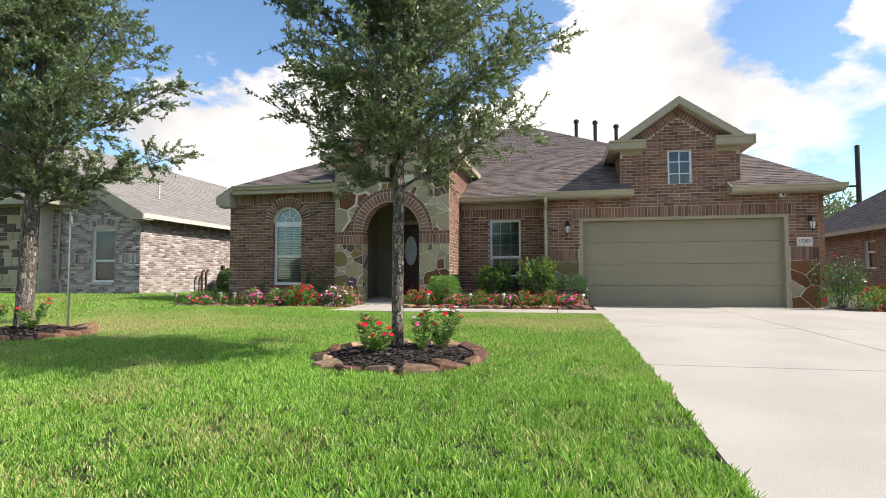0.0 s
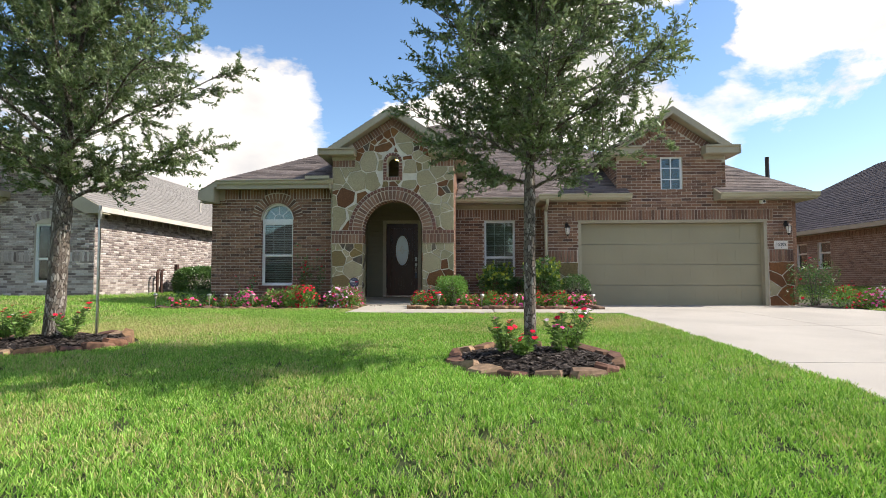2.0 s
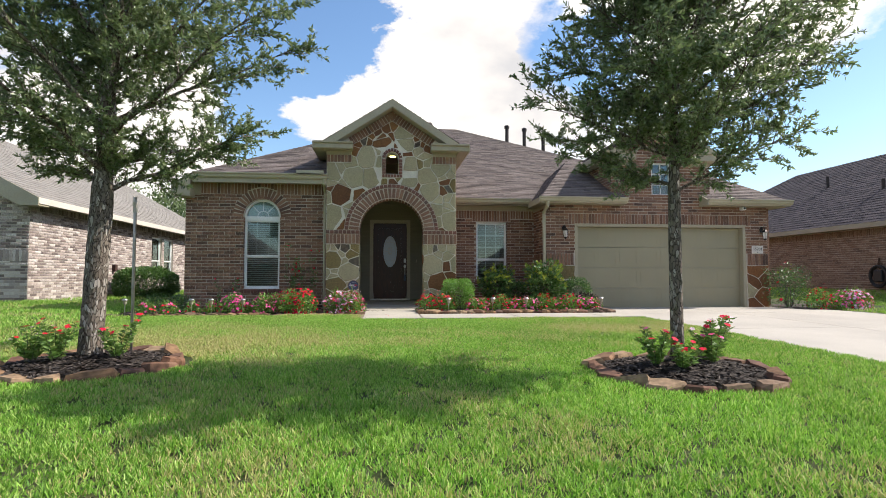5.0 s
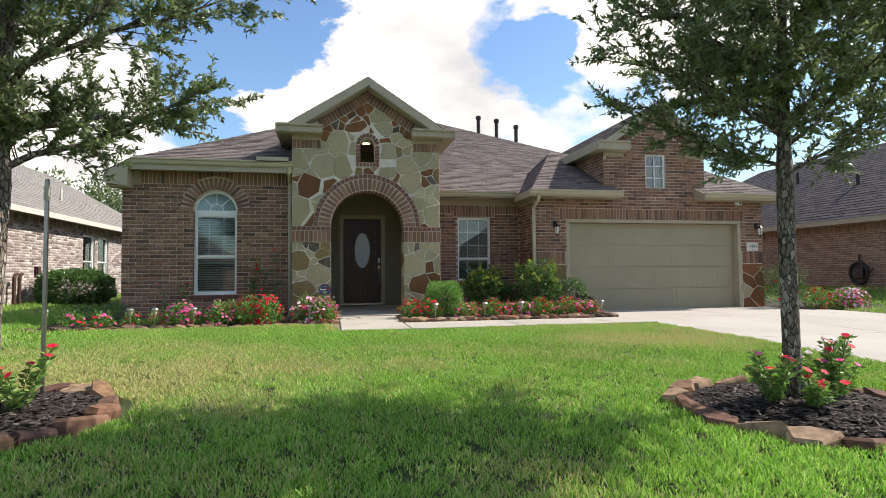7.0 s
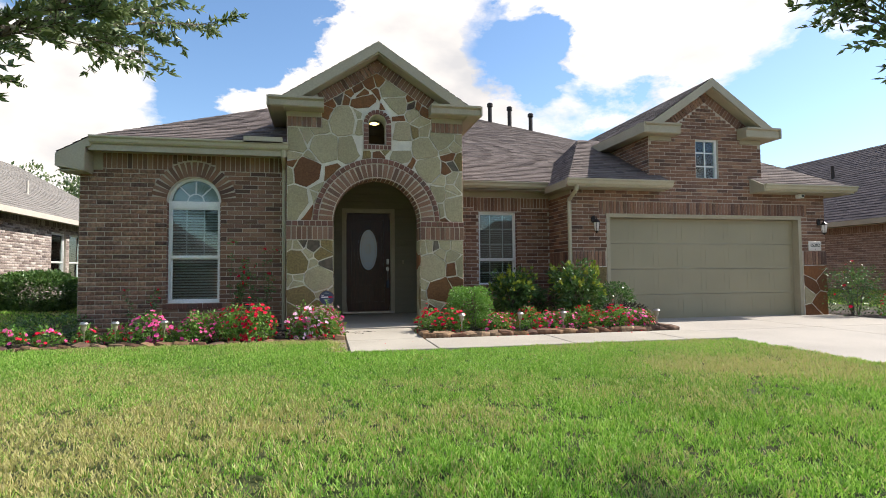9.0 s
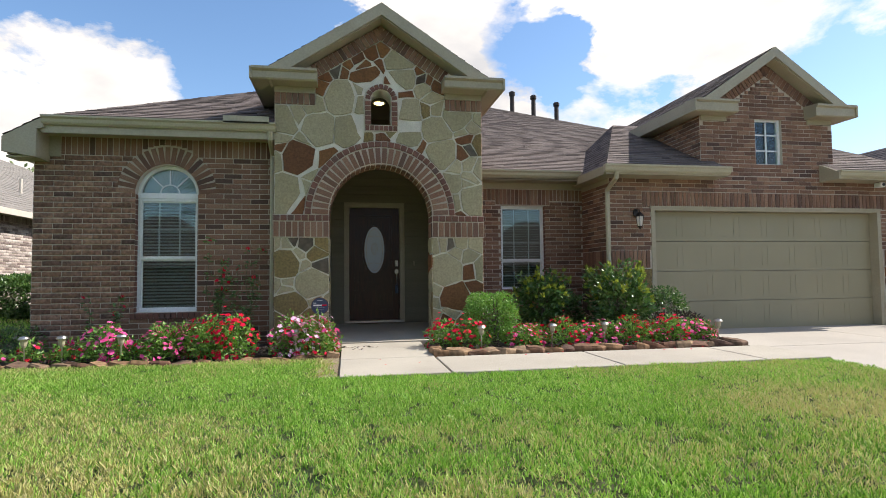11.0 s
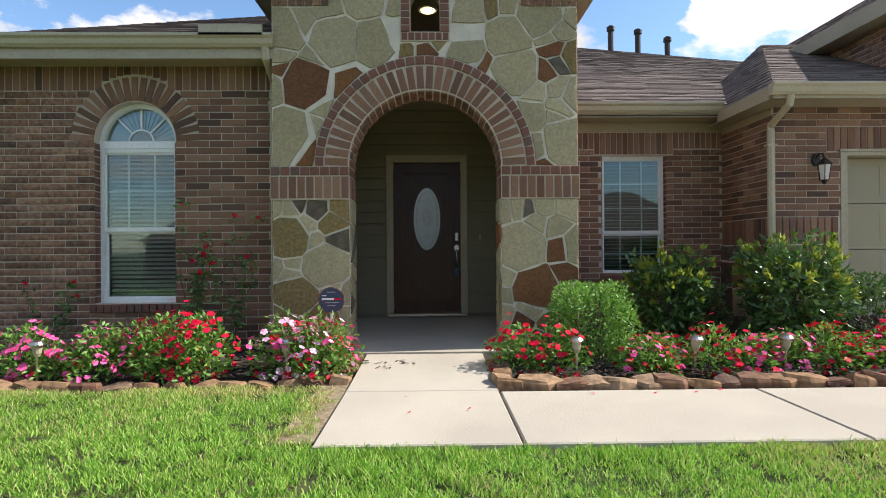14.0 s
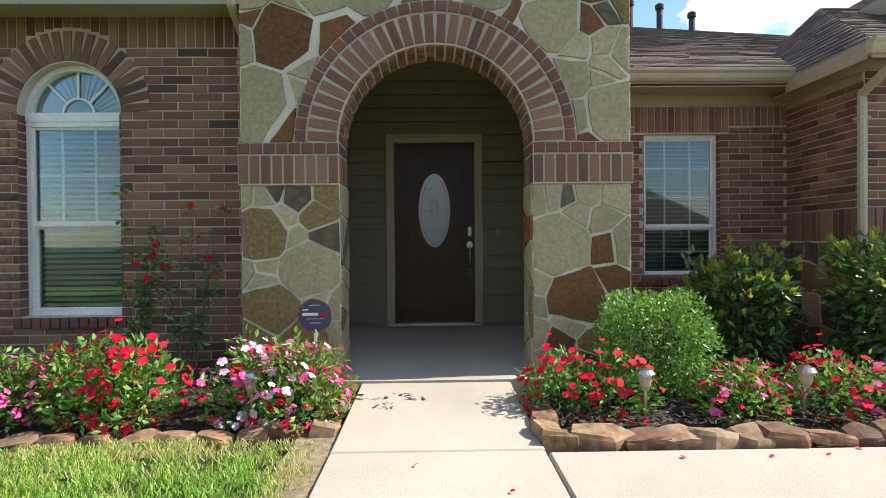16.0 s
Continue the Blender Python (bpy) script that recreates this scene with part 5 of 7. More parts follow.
def stones(wall, outline, seeds, y, m=None, keep_out=None, gap=0.0115, thick=0.015, ghosts=()):
    """Shares the outline out among the seeds (x, z, kind); each share is one stone."""
    rnd = random.Random(len(seeds) * 7 + int(abs(y) * 10))
    real = len(seeds)
    seeds = list(seeds) + [(gx_, gz_, "") for gx_, gz_ in ghosts]
    wt = [rnd.uniform(0, 0.010) + (0.05 if len(q) > 3 else 0) for q in seeds[:real]] + [0.009] * len(ghosts)
    for i, (sx, sz, kind) in enumerate([q[:3] for q in seeds[:real]]):
        poly = list(outline)
        for j, (ox, oz) in enumerate([q[:2] for q in seeds]):
            if i == j:
                continue
            dx, dz = ox - sx, oz - sz
            d = math.hypot(dx, dz)
            if d < 1e-6:
                continue
            nx, nz = dx / d, dz / d
            h = max(0.15 * d, min(0.85 * d, d / 2 + (wt[i] - wt[j]) / (2 * d))) if j < real else d / 2
            poly = clip_poly(poly, sx + nx * (h - gap), sz + nz * (h - gap), nx, nz)
            if len(poly) < 3:
                break
        if len(poly) < 3:
            continue
        pts = []
        for a, b in zip(poly, poly[1:] + poly[:1]):
            n = max(1, int(math.hypot(b[0] - a[0], b[1] - a[1]) / 0.09))
            for k in range(n):
                t = k / n
                x, z = a[0] + (b[0] - a[0]) * t, a[1] + (b[1] - a[1]) * t
                x, z = x + rnd.uniform(-0.008, 0.008), z + rnd.uniform(-0.008, 0.008)
                if keep_out:
                    x, z = keep_out(x, z)
                pts.append((x, z))
        cx, cz = sum(p[0] for p in pts) / len(pts), sum(p[1] for p in pts) / len(pts)
        area = abs(sum(a[0] * b[1] - b[0] * a[1] for a, b in zip(pts, pts[1:] + pts[:1]))) / 2
        if area < 0.0015:
            continue
        th = thick * rnd.uniform(0.75, 1.3)
        bm = bmesh.new()
        back = [bm.verts.new((x, y + 0.004, z)) for x, z in pts]
        mid = [bm.verts.new((x, y - th * 0.75, z)) for x, z in pts]
        front = [bm.verts.new((cx + (x - cx) * 0.985, y - th + rnd.uniform(-0.002, 0.002), cz + (z - cz) * 0.985)) for x, z in pts]
        c = bm.verts.new((cx, y - th - rnd.uniform(0, 0.003), cz))
        for k in range(len(pts)):
            j = (k + 1) % len(pts)
            bm.faces.new((back[k], back[j], mid[j], mid[k]))
            bm.faces.new((mid[k], mid[j], front[j], front[k]))
            bm.faces.new((front[k], front[j], c))
        ob = part("stone", fix(bm), M[{"T": "stone_tan", "R": "stone_red", "G": "stone_gold", "D": "stone_dark"}[kind]], wall)
        if m:
            ob.matrix_world = m


def seeds_from(text, to_x, to_z):
    """Seeds written as 'kind across,down' on a sketch of the wall; + marks the large stones."""
    out = []
    for w in text.split():
        u, v = w[1:].rstrip("+").split(",")
        out.append((to_x(float(u)), to_z(float(v)), w[0]) + ((True,) if w.endswith("+") else ()))
    return out


UPPER = seeds_from("""T165,380+ T203,362 T300,425+ T278,318 R307,247 T388,285+ T420,430+ T462,250 T466,300 R488,200+ R508,104 R571,88 R475,158 R543,156
 T630,190+ R575,222 R645,262 T650,340+ T650,430+ G726,330 T772,325 T770,410+ T718,236 T750,277 T860,345+ T885,408 T908,388 G937,460 T790,500+ T700,560 R717,468
 R895,442 D905,478 R876,502 T905,552 T848,555 T906,606 R225,535+ R334,542 R158,497 T150,450 T137,540 G484,440 R552,440 G578,417 R318,200 R392,183 R418,150 R450,133
 T622,130+ D360,174 R695,172 R740,205 R770,220 D708,200 T940,350 T945,570 T250,470""", lambda u: PCX + (u - 545) / 267, lambda v: 3.677 + (463 - v) / 267)
UPPER += seeds_from("T105,400+ R178,458 T212,328 T198,376 T968,335 T1078,440+ T990,455 R1016,512 T1045,330", lambda u: PX0 + (u - 35) / 350, lambda v: 2.545 + (525 - v) / 350)
PIER_L = seeds_from("""T42,70 T88,75 D122,50 D185,66 G265,62 G235,117 T150,118 G85,160+ T175,180 D255,178 T45,262 T95,250 T215,262+ T90,296 G110,385+ T240,345 T285,360 G60,470+ G190,475+
 T285,450 G110,520 T250,530""", lambda u: PX0 + (u - 32) / 349, lambda v: 2.23 - (v - 28) / 349)
PIER_R = seeds_from("""T878,62 T905,58 D955,62 T1013,50 T1082,56 T930,205+ T985,120 T1046,130 R1062,212 T1114,205 R1072,298 T885,304 T872,372 R978,350+ T960,422 R930,470 G1022,475
 T860,445 T1112,385 R1090,470 T900,540 D1000,540""", lambda u: H_ARCH.x1 + (u - 858) / 349, lambda v: 2.23 - (v - 28) / 349)


def off_arch(x, z):
    """Pushes a point out of the arch and of the niche."""
    dx, dz = x - PCX, z - 2.56
    d = math.hypot(dx, dz)
    if d < 1.10:
        x, z = PCX + dx / d * 1.10, 2.56 + dz / d * 1.10
    if abs(x + 4.095) < 0.24 and 3.84 < z < 4.54:
        x = -4.095 + math.copysign(0.24, x + 4.095) if z < 4.4 else x
        z = max(z, 4.55) if z >= 4.4 else z
    return x, max(z, 2.565)


g_top = lambda x: gable_p(x) - 0.25
face = [(PX0 + 0.006, 2.565), (PX1 - 0.006, 2.565), (PX1 - 0.006, 4.18), (-3.13, 4.18), (-3.13, g_top(-3.13)), (PCX, g_top(PCX)), (-5.06, g_top(-5.06)), (-5.06, 4.18), (PX0 + 0.006, 4.18)]
ALL_S = [q for q in UPPER if math.hypot(q[0] - PCX, q[1] - 2.56) > 1.0 and not (abs(q[0] + 4.095) < 0.22 and 3.85 < q[1] < 4.5)]


def mirrored(seeds):
    """Empty shares inside the arch and the niche, opposite the stones round them."""
    out = []
    for x, z in [q[:2] for q in seeds]:
        d = math.hypot(x - PCX, z - 2.56)
        if d < 1.75:
            k = (2 * 1.12 - d) / d
            out.append((PCX + (x - PCX) * k, 2.56 + (z - 2.56) * k))
        if abs(x + 4.095) < 0.7 and 3.5 < z < 4.9:
            ex, ez = max(abs(x + 4.095) - 0.25, 0), max(z - 4.56, 3.83 - z, 0)
            if ex >= ez:
                out.append((-4.095 + math.copysign(0.5 - abs(x + 4.095), x + 4.095), min(max(z, 3.9), 4.5)))
            else:
                out.append((x if abs(x + 4.095) < 0.25 else -4.095, 2 * 4.56 - z if z > 4.2 else 2 * 3.83 - z))
    return out


stones(wall_p, face, ALL_S, P_Y, keep_out=off_arch, ghosts=mirrored(ALL_S))
stones(wall_p, [(PX0 + 0.004, BASE), (H_ARCH.x0 - 0.004, BASE), (H_ARCH.x0 - 0.004, 2.22), (PX0 + 0.004, 2.22)], PIER_L, P_Y)
stones(wall_p, [(H_ARCH.x1 + 0.004, BASE), (PX1 - 0.004, BASE), (PX1 - 0.004, 2.22), (H_ARCH.x1 + 0.004, 2.22)], PIER_R, P_Y)
# inner faces of the piers and the foot of the garage piers
rnd = random.Random(5)


def loose_seeds(x0, x1, z0, z1, n, kinds):
    return [(rnd.uniform(x0, x1), z0 + (z1 - z0) * (k + rnd.random()) / n, rnd.choice(kinds)) for k in range(n)]


ml = Matrix.Translation((H_ARCH.x0, 0, 0)) @ Matrix.Rotation(math.pi / 2, 4, "Z")
stones(wall_p, [(P_Y, BASE), (P_Y + 0.36, BASE), (P_Y + 0.36, 2.22), (P_Y, 2.22)], loose_seeds(P_Y + .05, P_Y + .3, BASE, 2.2, 10, "TTGD"), 0, ml)
mr = Matrix.Translation((H_ARCH.x1, 0, 0)) @ Matrix.Rotation(-math.pi / 2, 4, "Z")
stones(wall_p, [(-P_Y - 0.36, BASE), (-P_Y, BASE), (-P_Y, 2.22), (-P_Y - 0.36, 2.22)], loose_seeds(-P_Y - .3, -P_Y - .05, BASE, 2.2, 10, "TTGR"), 0, mr)
for x0, x1, kinds in ((G0, 0.68, "TTTTG"), (5.52, G1, "TRR")):
    part("stone_foot", boxes((x0, x1, G_Y - 0.018, G_Y, BASE, 1.745)), M["stone_mortar"], wall_g)
    n = 6
    sd = loose_seeds(x0 + 0.08, x1 - 0.08, BASE, 1.74, n, kinds)
    stones(wall_g, [(x0 + 0.006, BASE), (x1 - 0.006, BASE), (x1 - 0.006, 1.738), (x0 + 0.006, 1.738)], sd, G_Y - 0.018)
part("stone_foot", boxes((G0 - 0.018, G0, G_Y, R_Y, BASE, 1.74)), M["stone_mortar"], wall_gs)
stones(wall_gs, [(-R_Y, BASE), (-G_Y, BASE), (-G_Y, 1.735), (-R_Y, 1.735)],
       [(-R_Y + 0.15 + 0.27 * (k % 4) + rnd.uniform(-.05, .05), 0.7 + 0.33 * (k // 4) + rnd.uniform(-.06, .06), rnd.choice("TGDDT")) for k in range(15)], -0.018, ms)

# ---- paving ----
def slab(name, x0, x1, y0, y1, z, material, label, thick=0.10, parent=None, zb=None):
    bm = bmesh.new()
    zb = z if zb is None else zb
    hexa(bm, [(x0, y0, z - thick), (x1, y0, z - thick), (x1, y1, zb - thick), (x0, y1, zb - thick), (x0, y0, z), (x1, y0, z), (x1, y1, zb), (x0, y1, zb)])
    bmesh.ops.bevel(bm, geom=[e for e in bm.edges if all(v.co.z > min(z, zb) - thick / 2 for v in e.verts)], offset=0.008, segments=1, affect="EDGES")
    return part(name, bm, material, parent)


front_walk = tagged(part("front_walk", boxes((-4.68, 0.97, 11.24, 12.36, W_Z - 0.12, W_Z - 0.03), (-4.68, -3.54, 12.36, 13.68, W_Z - 0.12, W_Z - 0.03)), M["joint"]),
                    "pale concrete front walk turning to the drive", "path", kind="structure")
slab("slab", -4.69, -3.545, 12.375, 13.69, W_Z, M["concrete"], "", parent=front_walk, zb=W_Z + 0.03)
slab("slab", -4.69, -3.55, 11.23, 12.36, W_Z, M["concrete"], "", parent=front_walk)
for a, b in ((-3.535, -1.63), (-1.615, 0.12), (0.135, 0.975)):
    slab("slab", a, b, 11.23, 12.33, W_Z, M["concrete"], "", parent=front_walk, zb=W_Z)
bm = bmesh.new()
hexa(bm, [(-5.12, 13.70, 0.45), (-3.08, 13.70, 0.45), (-3.08, D_Y + 0.1, 0.45), (-5.12, D_Y + 0.1, 0.45), (-5.12, 13.70, 0.70), (-3.08, 13.70, 0.70), (-3.08, D_Y + 0.1, 0.795), (-5.12, D_Y + 0.1, 0.795)])
porch = tagged(part("porch_floor", bm, M["concrete"]), "worn concrete porch floor under the arch", "floor", kind="structure")

driveway = tagged(sheet("driveway", M["joint"], (1.0, 6.72), -3.0, 14.7, -0.045, "", "", 0.08), "pale concrete driveway leading to the garage", "driveway", kind="structure")
ycut = [-3.0, 2.4, 5.75, 9.2, 12.4, 14.75]
for x0, x1 in ((0.985, 3.595), (3.61, 6.75)):
    for a, b in zip(ycut, ycut[1:]):
        ys = [a + 0.007] + [y for y in GY if a + 0.05 < y < b - 0.05] + [b - 0.007]
        bm = bmesh.new()
        for p, q in zip(ys, ys[1:]):
            za, zb = float(ground(p)) + 0.0, float(ground(q)) + 0.0
            hexa(bm, [(x0, p, za - 0.09), (x1, p, za - 0.09), (x1, q, zb - 0.09), (x0, q, zb - 0.09), (x0, p, za), (x1, p, za), (x1, q, zb), (x0, q, zb)])
        part("slab", bm, M["drive"], driveway)


# ---- beds: mulch and rock edging ----
def rock_mesh(seed):
    rnd = random.Random(seed)
    bm = bmesh.new()
    w, d, h = rnd.uniform(0.09, 0.16), rnd.uniform(0.06, 0.10), rnd.uniform(0.038, 0.06)
    box(bm, -w, w, -d, d, -h * 0.7, h)
    bmesh.ops.subdivide_edges(bm, edges=bm.edges[:], cuts=2, use_grid_fill=True)
    for v in bm.verts:
        p = v.co * 1.0
        f = 1 - 0.10 * (abs(p.x / w) ** 3 * abs(p.y / d) ** 3) - 0.10 * (abs(p.x / w) ** 4 * abs(p.z / h) ** 4)
        o = noise.noise_vector(p * 9 + Vector((seed * 3.7, seed, 0)))
        v.co = p * f + Vector(o) * 0.017
    bmesh.ops.triangulate(bm, faces=bm.faces[:])
    return mesh_of("rock", bm, M["rock"])


def slab_rock_mesh(seed):
    """A broken slab of sandstone: angular outline, split faces."""
    rnd = random.Random(seed + 100)
    bm = bmesh.new()
    w, d, h = rnd.uniform(0.13, 0.20), rnd.uniform(0.075, 0.12), rnd.uniform(0.045, 0.07)
    n = rnd.choice((5, 6, 7))
    ring = []
    for k in range(n):
        a = (k + rnd.uniform(-.28, .28)) * math.tau / n
        c, q = math.cos(a), math.sin(a)
        e = 1 / max(abs(c), abs(q)) ** 0.7
        ring.append((w * c * e * rnd.uniform(0.85, 1.05), d * q * e * rnd.uniform(0.85, 1.05)))
    tilt = rnd.uniform(-0.25, 0.25)
    lo = [bm.verts.new((x * 1.03, y * 1.03, -h)) for x, y in ring]
    mid = [bm.verts.new((x * rnd.uniform(.98, 1.05), y * rnd.uniform(.98, 1.05), h * rnd.uniform(0.35, 0.7) + x * tilt)) for x, y in ring]
    top = [bm.verts.new((x * rnd.uniform(.82, .94), y * rnd.uniform(.82, .94), h + x * tilt + rnd.uniform(-.008, .008))) for x, y in ring]
    for a, b in ((lo, mid), (mid, top)):
        for k in range(n):
            bm.faces.new((a[k], a[(k + 1) % n], b[(k + 1) % n], b[k]))
    bm.faces.new(lo[::-1])
    c = bm.verts.new((rnd.uniform(-.02, .02), rnd.uniform(-.02, .02), h + rnd.uniform(0, 0.012)))
    for k in range(n):
        bm.faces.new((top[k], top[(k + 1) % n], c))
    return mesh_of("rock", fix(bm), M["rock"])


ROCKS = [rock_mesh(k) for k in range(4)] + [slab_rock_mesh(k) for k in range(6)]
SLABS = [slab_rock_mesh(k + 20) for k in range(9)]


def rock(x, y, z, rz, scale, parent_group, label="brown sandstone edging rock round a mulch bed", kinds=None):
    ob = new("edging_rock", random.choice(kinds or ROCKS))
    ob.matrix_world = pose(x, y, z, random.uniform(-14, 14), random.uniform(-8, 8), rz) @ Matrix.Diagonal((scale, scale, scale, 1))
    tagged(ob, label, "rock", parent_group)
    return ob


def chips(name, poly_test, x0, x1, y0, y1, z, n, label):
    """Shredded bark: thousands of flat slivers lying about."""
    rng = np.random.default_rng(int(abs(x0 * 100)))
    xy = rng.uniform((x0, y0), (x1, y1), (n * 2, 2))
    xy = xy[[poly_test(a, b) for a, b in xy]][:n]
    n = len(xy)
    a, tilt = rng.uniform(0, math.tau, n), rng.uniform(-0.5, 0.5, n)
    ln, w = rng.uniform(0.012, 0.045, n), rng.uniform(0.003, 0.009, n)
    zz = np.array([z(p, q) for p, q in xy]) + rng.uniform(0.002, 0.014, n)
    u = np.stack([np.cos(a), np.sin(a), tilt * 0.6], 1) * ln[:, None]
    v = np.stack([-np.sin(a), np.cos(a), rng.uniform(-.6, .6, n)], 1) * w[:, None]
    c = np.stack([xy[:, 0], xy[:, 1], zz], 1)
    vs = np.stack([c - u - v, c + u - v, c + u + v, c - u + v], 1).reshape(-1, 3)
    return tagged(part(name, np_mesh(name, vs, np.arange(4 * n).reshape(-1, 4), M["mulch"]), None), label, "mulch", kind="stuff")


def mound(x0, x1, y0, y1, z0, height, name, label):
    """A low bed of soil with soft edges."""
    nx, ny = 28, 16
    vs = []
    for j in range(ny + 1):
        for i in range(nx + 1):
            u, v = i / nx, j / ny
            e = min(1, 8 * min(u, 1 - u)) * min(1, 5 * min(v, 1 - v) + (0.8 if v > 0.5 else 0))
            x, y = x0 + (x1 - x0) * u, y0 + (y1 - y0) * v
            vs.append((x, y, z0 + height * e + 0.012 * noise.noise(Vector((x * 6, y * 6, 1)))))
    fs = [(j * (nx + 1) + i, j * (nx + 1) + i + 1, (j + 1) * (nx + 1) + i + 1, (j + 1) * (nx + 1) + i) for j in range(ny) for i in range(nx)]
    return tagged(part(name, np_mesh(name, vs, fs, M["dirt"]), None), label, "flower bed", kind="structure")


BED_Z = 0.63
mound(-9.9, -4.86, 12.72, L_Y + 0.05, 0.58, 0.09, "bed_wing", "dark mulch bed below the wing window")
mound(-3.45, 0.84, 12.52, R_Y + 0.05, 0.60, 0.09, "bed_recess", "dark mulch bed beside the front walk")
mound(6.0, 8.3, 13.0, 15.4, 0.56, 0.10, "bed_garage", "mulch bed at the garage corner")
inside = lambda a, b: True
chips("bark_mulch", inside, -9.8, -4.9, 12.8, 13.9, lambda x, y: BED_Z + 0.045, 5000, "shredded dark bark mulch")
chips("bark_mulch", inside, -3.4, 0.8, 12.6, 14.4, lambda x, y: BED_Z + 0.065, 6000, "shredded dark bark mulch")
x = -9.85
while x < -4.95:
    rock(x, 12.70 + random.uniform(-.02, .02), 0.612, random.uniform(-12, 12), random.uniform(0.75, 1.0), "rocks along the wing bed")
    x += random.uniform(0.19, 0.25)
for y in (12.78, 12.98, 13.18, 13.4, 13.6):
    rock(-4.80 + random.uniform(-.03, .02), y, 0.635, 90 + random.uniform(-15, 15), 0.85, "rocks along the wing bed")
x = -3.42
while x < 0.86:
    rock(x, 12.45 + 0.08 * max(0, x) + random.uniform(-.02, .02), 0.665, random.uniform(-12, 12), random.uniform(0.75, 1.0), "rocks along the recess bed")
    x += random.uniform(0.18, 0.24)
for y in (12.58, 12.78, 12.98, 13.2):
    rock(-3.47 + random.uniform(-.03, .02), y, 0.68, 90 + random.uniform(-15, 15), 0.8, "rocks along the recess bed")

TREE_B, TREE_A = (-1.45, 5.68), (-7.26, 6.60)
for (tx, ty), rx, ry, n in ((TREE_B, 0.83, 0.80, 17), (TREE_A, 0.83, 0.82, 17)):
    gz = float(ground(ty))
    bm = bmesh.new()
    rings = []
    for r in (1.0, 0.85, 0.6, 0.3, 0.02):
        rings.append([bm.verts.new((tx + rx * r * math.cos(k * math.tau / 32), ty + ry * r * math.sin(k * math.tau / 32),
                                    gz + 0.015 + 0.10 * (1 - r * r) + 0.012 * noise.noise(Vector((tx + 5 * r * math.cos(k * math.tau / 32), 5 * r * math.sin(k * math.tau / 32), 0))))) for k in range(32)])
    for a, b in zip(rings, rings[1:]):
        for k in range(32):
            bm.faces.new((a[k], a[(k + 1) % 32], b[(k + 1) % 32], b[k]))
    tagged(part("tree_ring_bed", bm, M["dirt"]), "round dark mulch bed under a young oak", "flower bed", kind="structure")
    chips("bark_mulch", lambda a, b, tx=tx, ty=ty, rx=rx, ry=ry: ((a - tx) / rx) ** 2 + ((b - ty) / ry) ** 2 < 0.95, tx - rx, tx + rx, ty - ry, ty + ry,
          lambda a, b, tx=tx, ty=ty, rx=rx, ry=ry, gz=gz: gz + 0.02 + 0.10 * (1 - ((a - tx) / rx) ** 2 - ((b - ty) / ry) ** 2), 6000, "shredded dark bark mulch")
    for k in range(n):
        a = k * math.tau / n + random.uniform(-.05, .05)
        rr = 1.0 + random.uniform(-0.05, 0.04)
        yy = ty + ry * rr * math.sin(a)
        rock(tx + rx * rr * math.cos(a), yy, float(ground(yy)) + 0.012, math.degrees(a) + 90 + random.uniform(-18, 18), random.uniform(0.85, 1.2), "rocks round a tree bed", kinds=SLABS)

# ---- plants ----
def leaf_cloud(name, centres, dirs, length, width, material, seed, fold=0.25):
    """Many small pointed leaves, two triangles each, folded along the rib."""
    rng = np.random.default_rng(seed)
    n = len(centres)
    c, d = np.asarray(centres, float), np.asarray(dirs, float)
    d = d / np.maximum(np.linalg.norm(d, axis=1, keepdims=True), 1e-6)
    r = rng.normal(size=(n, 3))
    s = np.cross(d, r)
    s = s / np.maximum(np.linalg.norm(s, axis=1, keepdims=True), 1e-6)
    u = np.cross(s, d)
    ln = (length * rng.uniform(0.7, 1.25, n))[:, None]
    w = (width * rng.uniform(0.75, 1.2, n))[:, None]
    base, tip, mid = c, c + d * ln, c + d * ln * 0.45
    vs = np.stack([base, mid + s * w / 2 + u * w * fold, tip, mid - s * w / 2 + u * w * fold], 1).reshape(-1, 3)
    i = np.arange(n)[:, None] * 4
    return np_mesh(name, vs, np.concatenate([i + (0, 1, 2), i + (0, 2, 3)], 1).reshape(-1, 3), material)


def dome_points(n, rx, ry, h, rng, shell=0.45, lumps=0.18, seed=0):
    """Points near the skin of a lumpy mound."""
    th, ph = rng.uniform(0, math.tau, n), np.arccos(rng.uniform(-0.15, 1, n))
    k = 1 - shell * rng.random(n) ** 1.6
    lump = np.array([1 + lumps * noise.noise(Vector((math.cos(a) * 2.2 + seed, math.sin(a) * 2.2, b * 2.2))) * 1.6 for a, b in zip(th, ph)])
    k = k * lump
    d = np.stack([np.sin(ph) * np.cos(th), np.sin(ph) * np.sin(th), np.cos(ph)], 1)
    p = d * np.stack([rx * k, ry * k, h * k], 1)
    p[:, 2] = np.maximum(p[:, 2], 0.02)
    return p, d


def bush_points(n, rx, ry, h, rng, shell, lumps, seed):
    """Points near the skin of a full, boxy, lumpy bush that stands on the ground."""
    th, cz = rng.uniform(0, math.tau, n), rng.uniform(-0.9, 1, n)
    sz = np.sqrt(1 - cz ** 2)
    soft = lambda v: np.sign(v) * np.abs(v) ** 0.75
    d = np.stack([sz * np.cos(th), sz * np.sin(th), cz], 1)
    lump = np.array([1 + 1.6 * lumps * noise.noise(Vector(q) * 2.3 + Vector((seed, 0, 0))) for q in d])
    k = (1 - shell * rng.random(n) ** 1.6) * lump
    p = np.stack([rx * k * soft(d[:, 0]), ry * k * soft(d[:, 1]), h * 0.5 + h * 0.5 * k * soft(d[:, 2])], 1)
    p[:, 2] = np.maximum(p[:, 2], 0.02)
    return p, d


